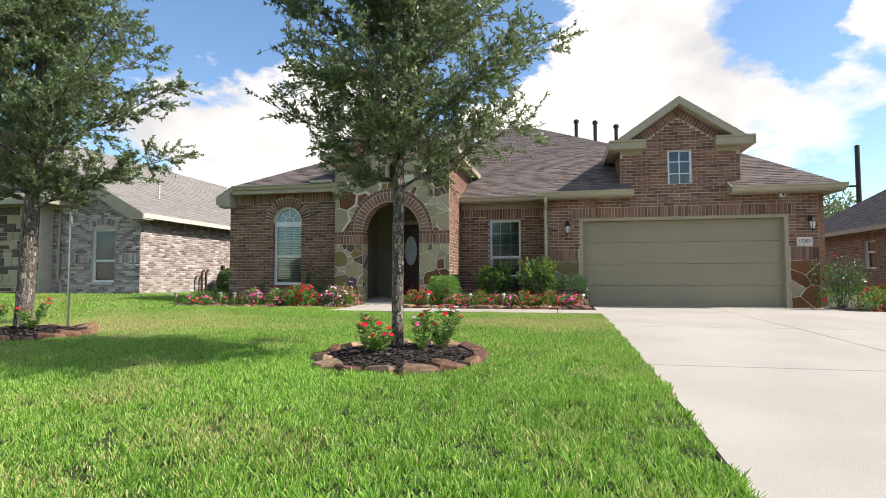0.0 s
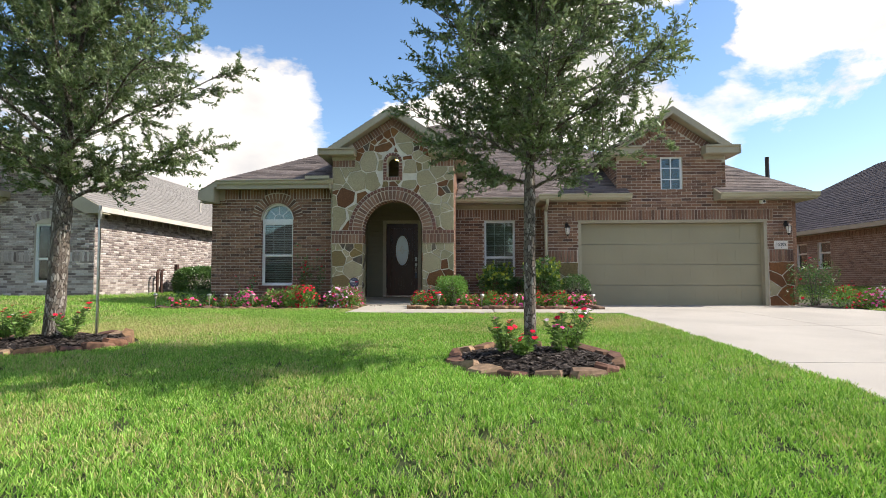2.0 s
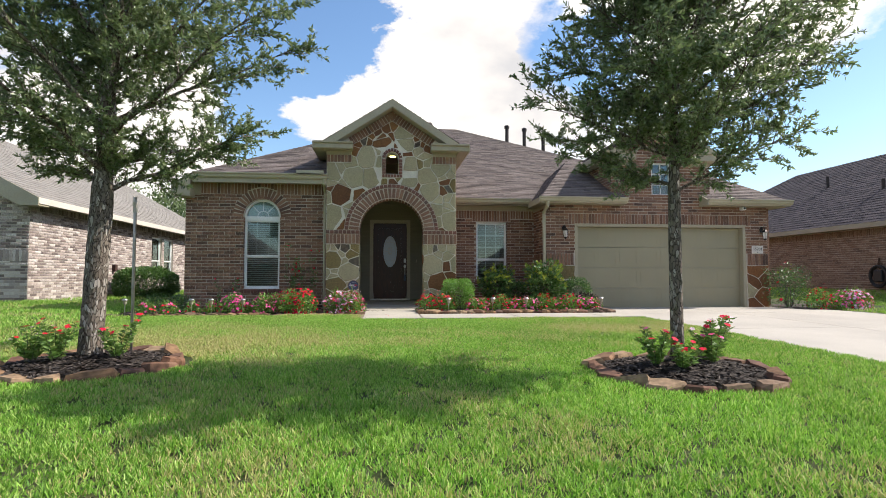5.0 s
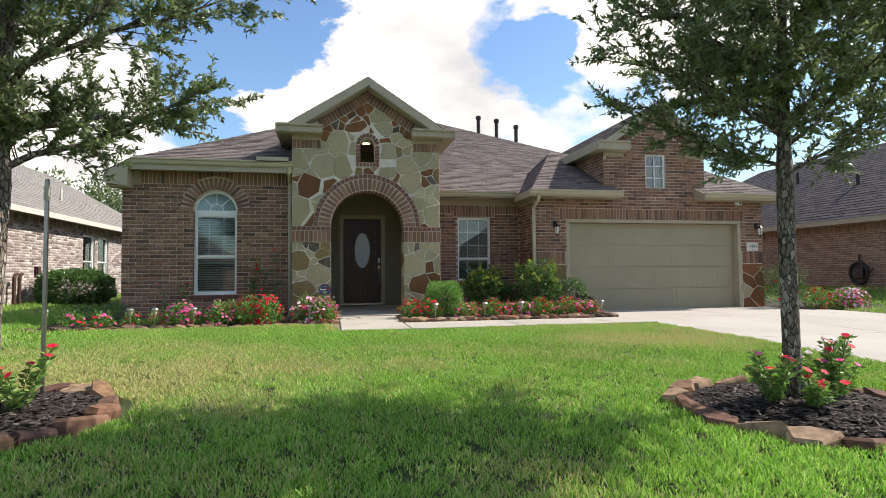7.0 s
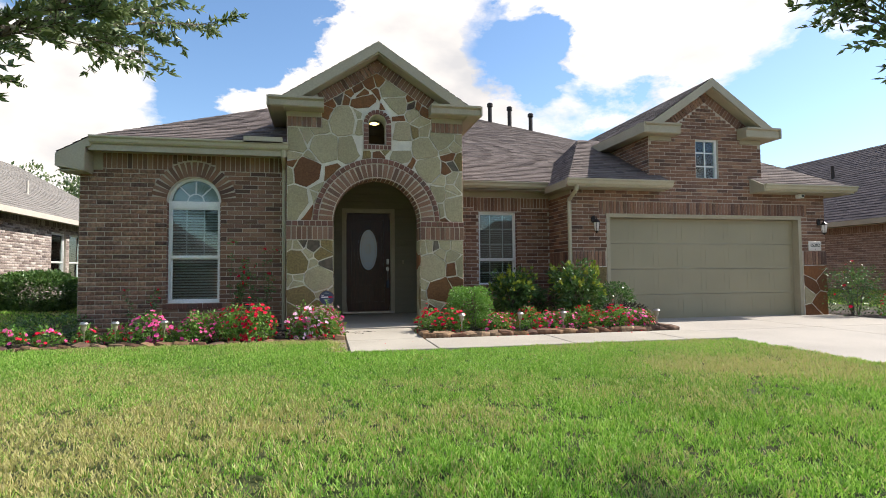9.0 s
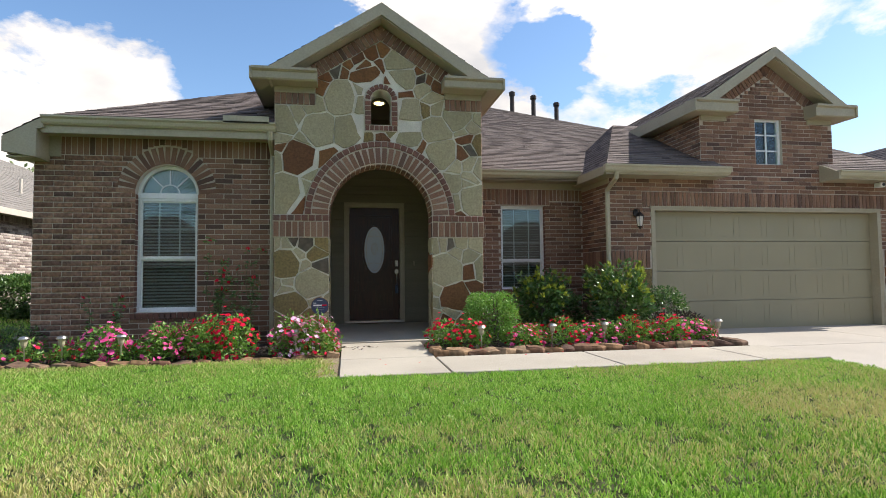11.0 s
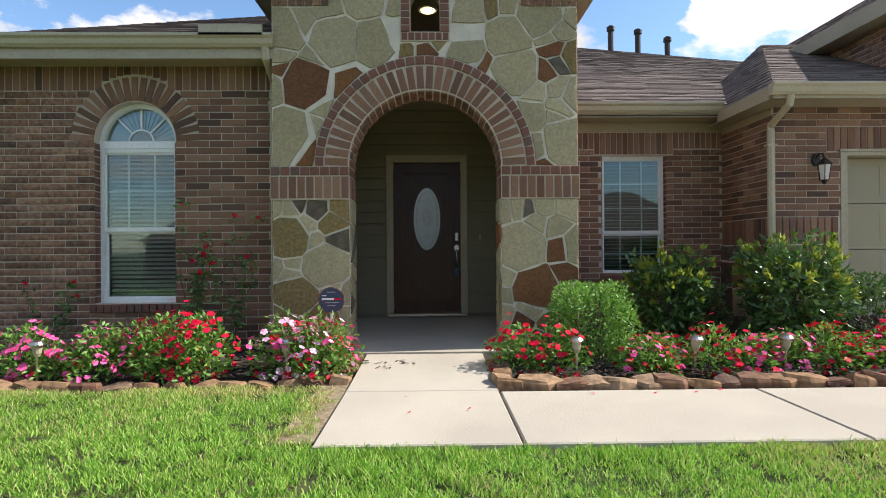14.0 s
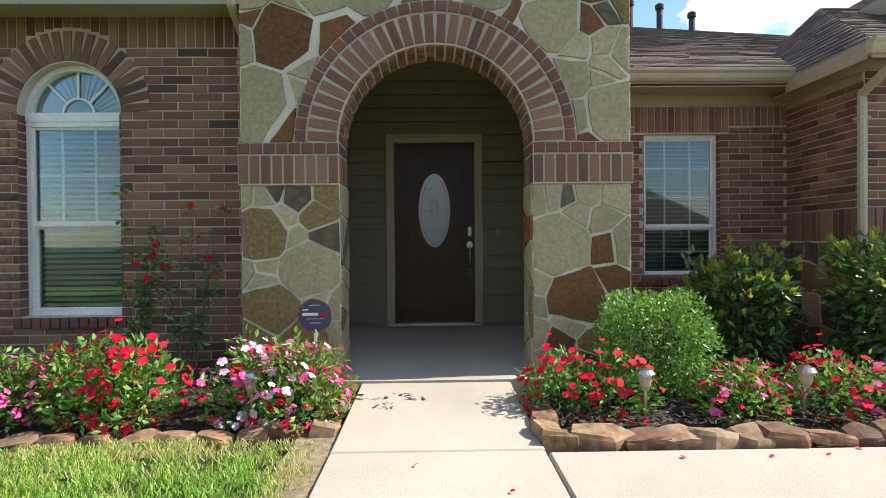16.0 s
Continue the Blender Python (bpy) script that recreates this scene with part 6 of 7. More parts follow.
def blossom_mesh(name, centres, dirs, radius, material, seed):
    """Five-petalled open flowers."""
    rng = np.random.default_rng(seed)
    vs, fs, o = [], [], 0
    for c, d in zip(centres, dirs):
        d = Vector(d).normalized()
        u = d.orthogonal().normalized()
        v = d.cross(u)
        r, a0 = radius * rng.uniform(0.75, 1.2), rng.uniform(0, math.tau)
        c = Vector(c)
        for k in range(5):
            a = a0 + k * math.tau / 5
            e = lambda q, rr, up: c + (u * math.cos(q) + v * math.sin(q)) * rr + d * up
            vs += [c, e(a - 0.60, r * 0.72, r * 0.2), e(a - 0.30, r, r * 0.12), e(a + 0.30, r, r * 0.12), e(a + 0.60, r * 0.72, r * 0.2)]
            fs.append([o, o + 1, o + 2, o + 3, o + 4])
            o += 5
    return np_mesh(name, [tuple(p) for p in vs], fs, material)


def vinca(seed, rx, ry, h, colours, leaves=820, blooms=34, leaf_mat="leaf", name="vinca_plant", label="bushy flowering vinca with red and pink blossoms"):
    rng = np.random.default_rng(seed)
    ob = thing(name, label, "flower", "flowers in the beds")
    p, d = dome_points(leaves, rx, ry, h, rng, 0.6, 0.22, seed)
    d2 = d + rng.normal(scale=0.7, size=d.shape)
    part("foliage", leaf_cloud("foliage", p, d2, 0.062, 0.027, M[leaf_mat], seed), None, ob)
    bm = bmesh.new()
    for k in range(9):
        a = rng.uniform(0, math.tau)
        e = (rx * 0.6 * math.cos(a), ry * 0.6 * math.sin(a), h * 0.75)
        tube(bm, [(0.03 * math.cos(a), 0.03 * math.sin(a), -0.05), (e[0] * 0.5, e[1] * 0.5, h * 0.4), e], [0.006, 0.005, 0.003], 4)
    part("stalk_tuft", bm, M["stem"], ob)
    for j, (col, share) in enumerate(colours):
        n = max(1, int(2.5 * blooms * share))
        q, e = dome_points(n, rx * 1.04, ry * 1.04, h * 1.06, rng, 0.10, 0.22, seed)
        e = e + np.array([0.3, -0.5, 0.45]) + rng.normal(scale=0.3, size=e.shape)
        part("blossom", blossom_mesh("blossoms", q, e, 0.031, M[col], seed * 10 + j), None, ob, {"red": "bright red petals", "pink": "deep pink petals", "pale": "pale pink petals"}[col])
    return ob


KINDS = [vinca(1, 0.31, 0.28, 0.49, [("red", 1.0)], label="bushy vinca covered with bright red blossoms"),
         vinca(2, 0.30, 0.27, 0.40, [("red", 0.6), ("pink", 0.5)]),
         vinca(3, 0.29, 0.26, 0.40, [("pink", 1.0)], label="bushy vinca covered with deep pink blossoms"),
         vinca(4, 0.31, 0.28, 0.48, [("pale", 0.75), ("pink", 0.4), ("red", 0.35)], blooms=44, label="bushy vinca with pale pink and red blossoms"),
         vinca(5, 0.20, 0.18, 0.24, [("red", 0.35), ("pink", 0.3)], 300, 14, label="small sparse vinca with a few red blossoms")]
PUT = [(4, -9.35, 13.1), (4, -8.85, 12.98), (4, -8.35, 13.0), (4, -7.95, 13.05), (2, -7.55, 13.08), (4, -7.2, 13.0), (2, -6.88, 13.05), (2, -6.62, 13.18), (0, -6.32, 13.06), (0, -6.04, 13.0),
       (3, -5.28, 13.08), (3, -5.02, 12.98), (1, -5.0, 13.3),
       (0, -3.30, 13.1), (0, -2.98, 12.98), (1, -2.22, 12.88), (1, -2.05, 13.06), (0, -1.62, 12.95), (1, -1.28, 12.95), (2, -0.95, 12.98), (0, -0.62, 12.95), (1, -0.32, 13.0), (0, 0.0, 12.98), (2, 0.3, 13.02), (1, 0.55, 13.05),
       (0, 6.75, 13.5), (2, 7.15, 13.45), (3, 7.5, 13.4), (3, 7.85, 13.5)]
free = set(range(5))
for k, (kind, x, y) in enumerate(PUT):
    m = pose(x, y, 0.655 if x < 6 else 0.63, 0, 0, (k * 77) % 360)
    if -3.5 < x < 6:
        m = m @ Matrix.Diagonal((0.9, 0.9, 0.76, 1))
    if kind in free:
        KINDS[kind].matrix_world = m
        free.discard(kind)
    else:
        copy_thing(KINDS[kind], m)


def bedding(x, y, z, seed, h, colours, label):
    """A tall leggy plant of the tree beds: leafy stems with blossoms on top."""
    rng = np.random.default_rng(seed)
    ob = thing("bedding_plant", label, "flower", "plants in the tree beds", at=(x, y, z))
    bm, ps, ds, tips = bmesh.new(), [], [], []
    for k in range(9):
        a, r = rng.uniform(0, math.tau), rng.uniform(0.05, 0.20)
        hh = h * rng.uniform(0.6, 1.1)
        e = Vector((r * math.cos(a), r * math.sin(a), hh))
        tube(bm, [(0.02 * math.cos(a), 0.02 * math.sin(a), -0.04), e * 0.5 + Vector((0, 0, 0.03)), e], [0.005, 0.004, 0.003], 4)
        tips.append(e)
        for t in np.linspace(0.18, 1, 22):
            q = e * t
            for _ in range(2):
                aa = rng.uniform(0, math.tau)
                ps.append(tuple(q))
                ds.append((math.cos(aa), math.sin(aa), rng.uniform(-0.1, 0.7)))
    part("stalk_tuft", bm, M["stem"], ob)
    part("foliage", leaf_cloud("foliage", ps, ds, 0.062, 0.023, M["leaf_lime"], seed), None, ob)
    for j, col in enumerate(colours):
        sel = tips[j::len(colours)]
        part("blossom", blossom_mesh("blossoms", [t + Vector((0, 0, 0.015)) for t in sel], [(rng.uniform(-.5, .5), rng.uniform(-.8, .2), 1) for t in sel], 0.03, M[col], seed + j), None, ob)
    return ob


gzB, gzA = float(ground(TREE_B[1])) + 0.08, float(ground(TREE_A[1])) + 0.08
bedding(TREE_B[0] - 0.30, TREE_B[1] - 0.12, gzB, 21, 0.34, ["red", "pink"], "leafy bedding plant with small red flowers in mulch")
bedding(TREE_B[0] + 0.26, TREE_B[1] - 0.10, gzB, 22, 0.42, ["pink", "pale", "red"], "tall leafy bedding plant with pink and red flowers")
bedding(TREE_B[0] + 0.42, TREE_B[1] + 0.12, gzB, 23, 0.40, ["red", "pale"], "tall leafy bedding plant with pink and red flowers")
bedding(TREE_B[0] - 0.14, TREE_B[1] - 0.28, gzB, 27, 0.26, ["red"], "leafy bedding plant with small red flowers in mulch")
bedding(TREE_A[0] - 0.45, TREE_A[1] - 0.22, gzA, 24, 0.36, ["pale", "red"], "leafy bedding plant with small red flowers in mulch")
bedding(TREE_A[0] - 0.18, TREE_A[1] - 0.30, gzA, 25, 0.38, ["red"], "leafy bedding plant with bright red flowers in mulch")
bedding(TREE_A[0] + 0.32, TREE_A[1] - 0.15, gzA, 26, 0.42, ["red"], "leafy bedding plant with bright red flowers in mulch")


def shrub(name, label, x, y, z, rx, ry, h, seed, leaf_mat, leaves, length, width, spread=0.6, pale=0, shell=0.35, lumps=0.12, flowers=None):
    rng = np.random.default_rng(seed)
    ob = thing(name, label, "shrub", at=(x, y, z))
    p, d = bush_points(leaves, rx, ry, h, rng, shell, lumps, seed)
    part("foliage", leaf_cloud("foliage", p, d + rng.normal(scale=spread, size=d.shape), length, width, M[leaf_mat], seed), None, ob)
    bm = bmesh.new()
    for k in range(12):
        a, b = rng.uniform(0, math.tau), rng.uniform(0.3, 1.0)
        e = Vector((rx * 0.75 * b * math.cos(a), ry * 0.75 * b * math.sin(a), h * (1.0 - 0.35 * b)))
        tube(bm, [(0.04 * math.cos(a), 0.04 * math.sin(a), -0.05), e * 0.5, e], [0.012, 0.009, 0.004], 5)
    part("branchwork", bm, M["bark"], ob)
    if pale:
        q, e = bush_points(pale, rx * 1.05, ry * 1.05, h * 1.06, rng, 0.08, lumps, seed)
        keep = q[:, 2] > h * 0.5
        qq, ee = np.repeat(q[keep], 7, 0), np.repeat(e[keep], 7, 0)
        part("new_growth", leaf_cloud("new_growth", qq, ee + np.array([0, 0, 0.8]) + rng.normal(scale=0.5, size=ee.shape), length * 0.85, width * 0.9, M["leaf_pale"], seed + 1), None, ob, "yellow-green young leaves")["kind"] = "stuff"
    if flowers:
        q, e = dome_points(flowers[1], rx * 1.02, ry * 1.02, h * 1.04, rng, 0.15, lumps, seed)
        part("blossom", blossom_mesh("blossoms", q, e, 0.035, M[flowers[0]], seed), None, ob)
    return ob


shrub("boxwood_shrub", "clipped rounded green boxwood beside the portico", -2.56, 13.35, 0.60, 0.38, 0.36, 0.82, 31, "leaf", 5600, 0.042, 0.021, 0.9, 0, 0.5, 0.13)
shrub("glossy_shrub", "glossy dark shrub with yellow-green new leaves", -1.45, 14.3, 0.62, 0.38, 0.36, 1.0, 32, "leaf_dark", 2200, 0.095, 0.042, 0.8, 120, 0.6, 0.35)
shrub("glossy_shrub", "glossy dark shrub with yellow-green new leaves", -0.85, 14.9, 0.62, 0.32, 0.30, 0.72, 36, "leaf_dark", 1600, 0.07, 0.03, 0.8, 6, 0.5, 0.2)
shrub("glossy_shrub", "glossy dark shrub with yellow-green new leaves", -0.32, 13.85, 0.62, 0.42, 0.40, 1.08, 33, "leaf_dark", 2700, 0.098, 0.044, 0.8, 150, 0.6, 0.35)
shrub("dark_shrub", "rounded dark green shrub beside the garage door", 0.50, 13.95, 0.60, 0.36, 0.34, 0.82, 34, "leaf_dark", 2600, 0.05, 0.026, 0.7, 0, 0.4, 0.1)
shrub("plum_shrub", "low purple-brown leaved shrub in the bed", 0.42, 13.42, 0.62, 0.42, 0.26, 0.42, 35, "leaf_plum", 1000, 0.06, 0.026, 0.8, 0, 0.5, 0.2)
shrub("rose_shrub", "loose rose shrub at the garage corner", 6.35, 14.05, 0.62, 0.55, 0.42, 1.12, 37, "leaf_dark", 1500, 0.06, 0.03, 0.9, 8, 0.7, 0.3, ("red", 10))
shrub("corner_shrub", "low dark green shrub at the wing corner", -9.15, 13.7, 0.62, 0.55, 0.4, 0.42, 38, "leaf_dark", 1300, 0.05, 0.024, 0.8, 0, 0.5, 0.25)
shrub("hedge_shrub", "large rounded green shrub by the neighbouring wall", -12.25, 20.2, 0.70, 0.95, 0.8, 1.05, 39, "leaf_dark", 9000, 0.085, 0.05, 0.7, 0, 0.3, 0.08)


def rose(x, y, seed, h, n):
    """A spindly rose: thin bent canes with few leaves and some flowers."""
    rng = np.random.default_rng(seed)
    ob = thing("rose_bush", "spindly climbing rose with a few red flowers", "shrub", "roses below the window", at=(x, y, 0.64))
    ps, ds, tips = [], [], []
    for k in range(n):
        a, hh = rng.uniform(0, math.tau), h * rng.uniform(0.45, 1.0)
        pts = [Vector((0.03 * math.cos(a), 0.03 * math.sin(a), -0.05))]
        for t in np.linspace(0.2, 1, 6):
            pts.append(Vector((0.26 * t * math.cos(a) + rng.uniform(-.04, .04), 0.12 * t * math.sin(a) + rng.uniform(-.04, .04), hh * t)))
        part("cane", tube(bmesh.new(), pts, [0.007 - 0.0009 * i for i in range(7)], 5), M["stem"], ob)
        for p in pts[2:]:
            for _ in range(rng.integers(5, 14)):
                aa = rng.uniform(0, math.tau)
                ps.append(tuple(p + Vector((rng.uniform(-.05, .05), rng.uniform(-.05, .05), rng.uniform(-.05, .05)))))
                ds.append((math.cos(aa), math.sin(aa), rng.uniform(-0.6, 0.4)))
        tips.append(pts[-1])
    part("foliage", leaf_cloud("foliage", ps, ds, 0.06, 0.032, M["leaf_dark"], seed), None, ob)
    part("blossom", blossom_mesh("blossoms", [t for t in tips for _ in range(2)], [(rng.uniform(-1, 1), rng.uniform(-1, 0), rng.uniform(-.3, 1)) for t in tips for _ in range(2)], 0.03, M["red"], seed), None, ob, "small red flowers")
    return ob


rose(-6.55, 13.85, 51, 1.68, 9)
rose(-6.08, 13.85, 52, 1.5, 7)
rose(-7.95, 13.9, 53, 0.9, 4)


def path_light(x, y, z):
    ob = thing("solar_path_light", "small nickel solar path light on a stake", "lamp", "path lights in the beds", at=(x, y, z))
    part("stake", tube(bmesh.new(), [(0, 0, -0.06), (0, 0, 0.20)], 0.010, 8), M["nickel"], ob)
    part("lens", lathe(bmesh.new(), [(0.018, 0.19), (0.032, 0.22), (0.040, 0.28), (0.040, 0.285)], 12), M["gutter"], ob, "ribbed amber lens")
    part("cap", lathe(bmesh.new(), [(0.058, 0.283), (0.060, 0.295), (0.042, 0.318), (0.012, 0.326)], 14), M["nickel"], ob, "domed nickel cap")
    return ob


pl = path_light(-2.85, 12.78, 0.66)
for x, y in ((-1.86, 12.8), (-1.08, 12.82), (0.68, 12.82), (-5.25, 12.86), (-8.35, 12.88), (-7.95, 12.88), (-7.30, 12.86), (-9.75, 13.0)):
    copy_thing(pl, pose(x, y, 0.66, 2, -2, (x * 50) % 90))

chips("leaf_litter", lambda a, b: math.hypot(a + 4.5, b - 13.3) < 0.3 * abs(math.sin(9 * a + 7 * b)), -4.67, -4.2, 13.0, 13.66, lambda x, y: W_Z + 0.016, 26, "dry brown leaf litter swept beside the porch")

# round yard sign on a stake
sg = thing("yard_sign", "round dark blue yard sign on a thin stake", "sign", at=(-4.98, 13.42, 0.64))
part("stake", boxes((-0.012, 0.012, -0.006, 0.006, -0.05, 0.62)), M["white"], sg)
disc = bmesh.new()
extrude_y(disc, oval(0, 0.72, 0.142, 0.142, 32), -0.014, -0.006)
sg.scale = (0.84, 0.84, 0.84)
bd = part("disc", fix(disc), M["sign_blue"], sg)
bm = bmesh.new()
for k in range(32):
    a, b = k * math.tau / 32, (k + 1) * math.tau / 32
    extrude_y(bm, [(r * math.cos(t), 0.72 + r * math.sin(t)) for r, t in ((0.136, a), (0.146, a), (0.146, b), (0.136, b))], -0.017, -0.005)
part("rim", fix(bm), M["rock"], sg, "orange-brown rim")
for x0, x1, z0, z1, key in ((-0.045, 0.045, 0.808, 0.813, "white"), (-0.105, -0.055, 0.766, 0.776, "white"), (-0.105, 0.028, 0.722, 0.745, "white"), (0.034, 0.108, 0.722, 0.745, "red"),
                            (-0.075, 0.08, 0.692, 0.695, "white"), (-0.045, 0.05, 0.657, 0.661, "white")):
    part("lettering", boxes((x0, x1, -0.0165, -0.0145, z0, z1)), M[key], bd)

rp = np.random.default_rng(77)
fallen = [(rp.uniform(-3.4, 0.6), rp.uniform(12.15, 12.34), W_Z + 0.006) for _ in range(9)] + [(rp.uniform(-4.5, -3.7), rp.uniform(11.6, 13.2), W_Z + 0.012) for _ in range(3)]
tagged(part("fallen_petals", blossom_mesh("fallen_petals", fallen, [(rp.uniform(-.4, .4), rp.uniform(-.4, .4), 1) for _ in fallen], 0.014, M["red"], 78), None),
       "fallen red petals scattered on the walk", "petal", kind="stuff")

# ---- the two young oaks ----
def oak(x, y, seed, r0, z_fork, z_top, reach, lean=(0, 0), leaves=17000, skew=(0, 0)):
    """Trunk, limbs and a loose crown of narrow leaves carried on twigs."""
    rnd = random.Random(seed)
    rng = np.random.default_rng(seed)
    gz = float(ground(y)) + 0.05
    ob = thing("oak_tree", "young live oak with small narrow leaves in a mulch ring", "tree", "oaks on the lawn", at=(x, y, gz))
    top = z_top - gz
    fork = z_fork - gz
    bm = bmesh.new()
    seg = 20
    pts, rad = [], []
    n = 70
    for k in range(n + 1):
        t = k / n
        z = -0.08 + (top * 0.97 + 0.08) * t
        wob = 0.03 * math.sin(3.1 * t + seed)
        pts.append(Vector((lean[0] * t + wob, lean[1] * t + 0.02 * math.cos(4 * t + seed), z)))
        rad.append(r0 * (1 + 0.42 * max(0, 1 - (z + 0.08) / 0.34) ** 2) * (1 - 0.25 * t) if z < fork else r0 * 0.8 * max(0.06, 1 - (z - fork) / (top - fork) * 0.97))
    tube(bm, pts, rad, seg)
    for v in bm.verts:
        a = math.atan2(v.co.y, v.co.x)
        f = 1 + 0.07 * noise.noise(Vector((math.cos(a) * 3, math.sin(a) * 3, v.co.z * 5))) + 0.06 * noise.noise(Vector((math.cos(a) * 7, math.sin(a) * 7, v.co.z * 14)))
        v.co.x, v.co.y = v.co.x * f, v.co.y * f
    part("trunk", bm, M["bark"], ob, "grey-brown furrowed bark")

    def trunk_at(z):
        return pts[max(0, min(n, int((z + 0.08) / (top * 0.97 + 0.08) * n)))]

    centres, dirs = [], []
    twigs = bmesh.new()
    n_limb = 36
    tw = []
    for k in range(n_limb):
        t = k / (n_limb - 1)
        z = fork - 0.05 + (top - fork) * 0.90 * t ** 0.95
        a = k * 2.399 + rnd.uniform(-.35, .35)
        shape = (0.72 + 1.05 * t) if t < 0.27 else 1.0 - 0.72 * ((t - 0.27) / 0.73) ** 1.25
        ln = reach * shape * rnd.uniform(0.78, 1.12)
        ln *= 1 + 0.20 * (skew[0] * math.cos(a) + skew[1] * math.sin(a))
        rise = 0.36 + 0.85 * t + rnd.uniform(-.12, .16)
        p0 = trunk_at(z)
        d = Vector((math.cos(a), math.sin(a), rise)).normalized()
        line = [p0]
        for s in range(1, 6):
            line.append(p0 + d * ln * s / 5 + Vector((rnd.uniform(-.05, .05), rnd.uniform(-.05, .05), 0.10 * (s / 5) ** 2 * ln * (0.4 - t) + rnd.uniform(-.03, .03))))
        rl = r0 * (0.27 - 0.15 * t)
        part("limb", tube(bmesh.new(), line, [rl * (1 - 0.16 * s) for s in range(6)], 6), M["bark"], ob)
        for s in range(24):
            q = rnd.uniform(0.03, 1.0)
            i = min(4, int(q * 5))
            b0 = line[i].lerp(line[i + 1], q * 5 - i)
            dd = (d * 0.9 + Vector((rnd.uniform(-1, 1), rnd.uniform(-1, 1), rnd.uniform(-.55, .8)))).normalized()
            l2 = rnd.uniform(0.22, 0.50) * (0.75 + 0.25 * ln)
            b1 = b0 + dd * l2 + Vector((0, 0, rnd.uniform(-.06, .05)))
            tw.append((b0, b1, 0.006))
            for _ in range(5):
                f = rnd.uniform(0.3, 1.0)
                c0 = b0.lerp(b1, f)
                d3 = (dd + Vector((rnd.uniform(-1, 1), rnd.uniform(-1, 1), rnd.uniform(-.7, .7)))).normalized()
                c1 = c0 + d3 * rnd.uniform(0.12, 0.30)
                tw.append((c0, c1, 0.003))
    for s in range(70):                                  # short shoots on the leader itself
        b0 = trunk_at(rnd.uniform(fork + 0.15, top))
        b1 = b0 + Vector((rnd.uniform(-1, 1), rnd.uniform(-1, 1), rnd.uniform(-.1, .9))).normalized() * rnd.uniform(0.15, 0.4)
        tw += [(b0, b1, 0.004)] * 2
    for b0, b1, r in tw:
        tube(twigs, [b0, b1], [r, r * 0.5], 3, False)
    part("branchwork", twigs, M["bark"], ob)["kind"] = "stuff"
    per = max(3, leaves // len(tw))
    for b0, b1, r in tw:
        dd = (b1 - b0).normalized()
        m = per if r < 0.005 else per // 2
        for _ in range(m):
            f = rnd.uniform(0.15, 1.05)
            centres.append(tuple(b0.lerp(b1, f)))
            dirs.append(tuple(dd * 0.7 + Vector((rnd.uniform(-1, 1), rnd.uniform(-1, 1), rnd.uniform(-.8, .9)))))
    cr = part("crown", leaf_cloud("crown", centres, dirs, 0.054, 0.020, M["oak"], seed), None, ob, "small dark green narrow leaves")
    cr["kind"] = "stuff"
    return ob


oak(TREE_B[0], TREE_B[1], 61, 0.063, 2.35, 5.45, 1.62, (0.0, 0.0), 122000, (1.0, 0))
oak(TREE_A[0], TREE_A[1], 62, 0.112, 2.38, 5.9, 2.12, (0.12, 0.0), 172000, (0.6, 0))
st = thing("tree_stake", "tall slender metal stake beside a young oak", "stake", at=(-7.13, 7.2, 0))
part("rod", boxes((-0.013, 0.013, -0.013, 0.013, 0.45, 2.36)), M["nickel"], st)
part("clip", boxes((-0.018, 0.018, -0.018, 0.018, 2.18, 2.30)), M["plaque"], st)

# ---- the neighbouring houses ----
nb = thing("neighbour_house", "neighbouring grey-brown brick house with grey shingle roof", "house")
NX, NY = -13.5, 16.05
H_N1 = Hole(-15.42, -14.50, 1.22, 3.02)
n_rake = lambda x: 3.40 + 0.56 * (-13.1 - x)
n_front = part("wall_front", wall_mesh(-17.0, NX, 0.6, n_rake, NY, NY + 0.2, [H_N1]), M["mortar"], nb)
lay(n_front, course_rows(-17.0, NX, 0.6, 5.4, [H_N1, Hole(-15.52, -14.40, 3.0, 3.25)], top=lambda x: n_rake(x) - 0.02), at_y(NY), "brick_grey", 200)
lay(n_front, soldier_rows(-17.0, -15.5, 1.85, 2.15) + soldier_rows(-14.42, NX, 1.85, 2.15), at_y(NY - 0.006), "brick_grey", 60)
lay(n_front, ring_rows(-14.96, 2.35, 0.82, 1.05, math.pi * 0.30, math.pi * 0.70), at_y(NY - 0.008), "brick_grey", 30)
sash_window(H_N1, NY + 0.07, nb, (3, 2), 1.95, "window_4")
H_E1, H_E2 = Hole(23.75, 24.75, 1.35, 3.05), Hole(25.0, 26.0, 1.35, 3.05)
me_ = Matrix.Translation((NX, 0, 0)) @ Matrix.Rotation(math.pi / 2, 4, "Z")
n_side = part("wall_side", wall_mesh(NY + 0.2, 31, 0.85, 3.5, 0, 0.2, [H_E1, H_E2]), M["mortar"], nb)
n_side.matrix_world = me_
lay(n_side, course_rows(NY, 31, 0.85, 3.2, [H_E1, H_E2]), me_, "brick_grey", 300)
lay(n_side, soldier_rows(NY, 31, 3.2, 3.46), me_, "brick_grey", 0)
part("foundation", boxes((NX - 0.2, NX - 0.004, NY + 0.2, 31, 0.5, 0.85)), M["foundation"], nb, "exposed concrete footing")
for h in (H_E1, H_E2):
    w = sash_window(h, 0.06, nb, (0, 1), 2.1, "window_5", False)
    w.matrix_world = me_
    for o in w.children:
        o.matrix_world = me_ @ o.matrix_basis if o.name.startswith("slat") else me_
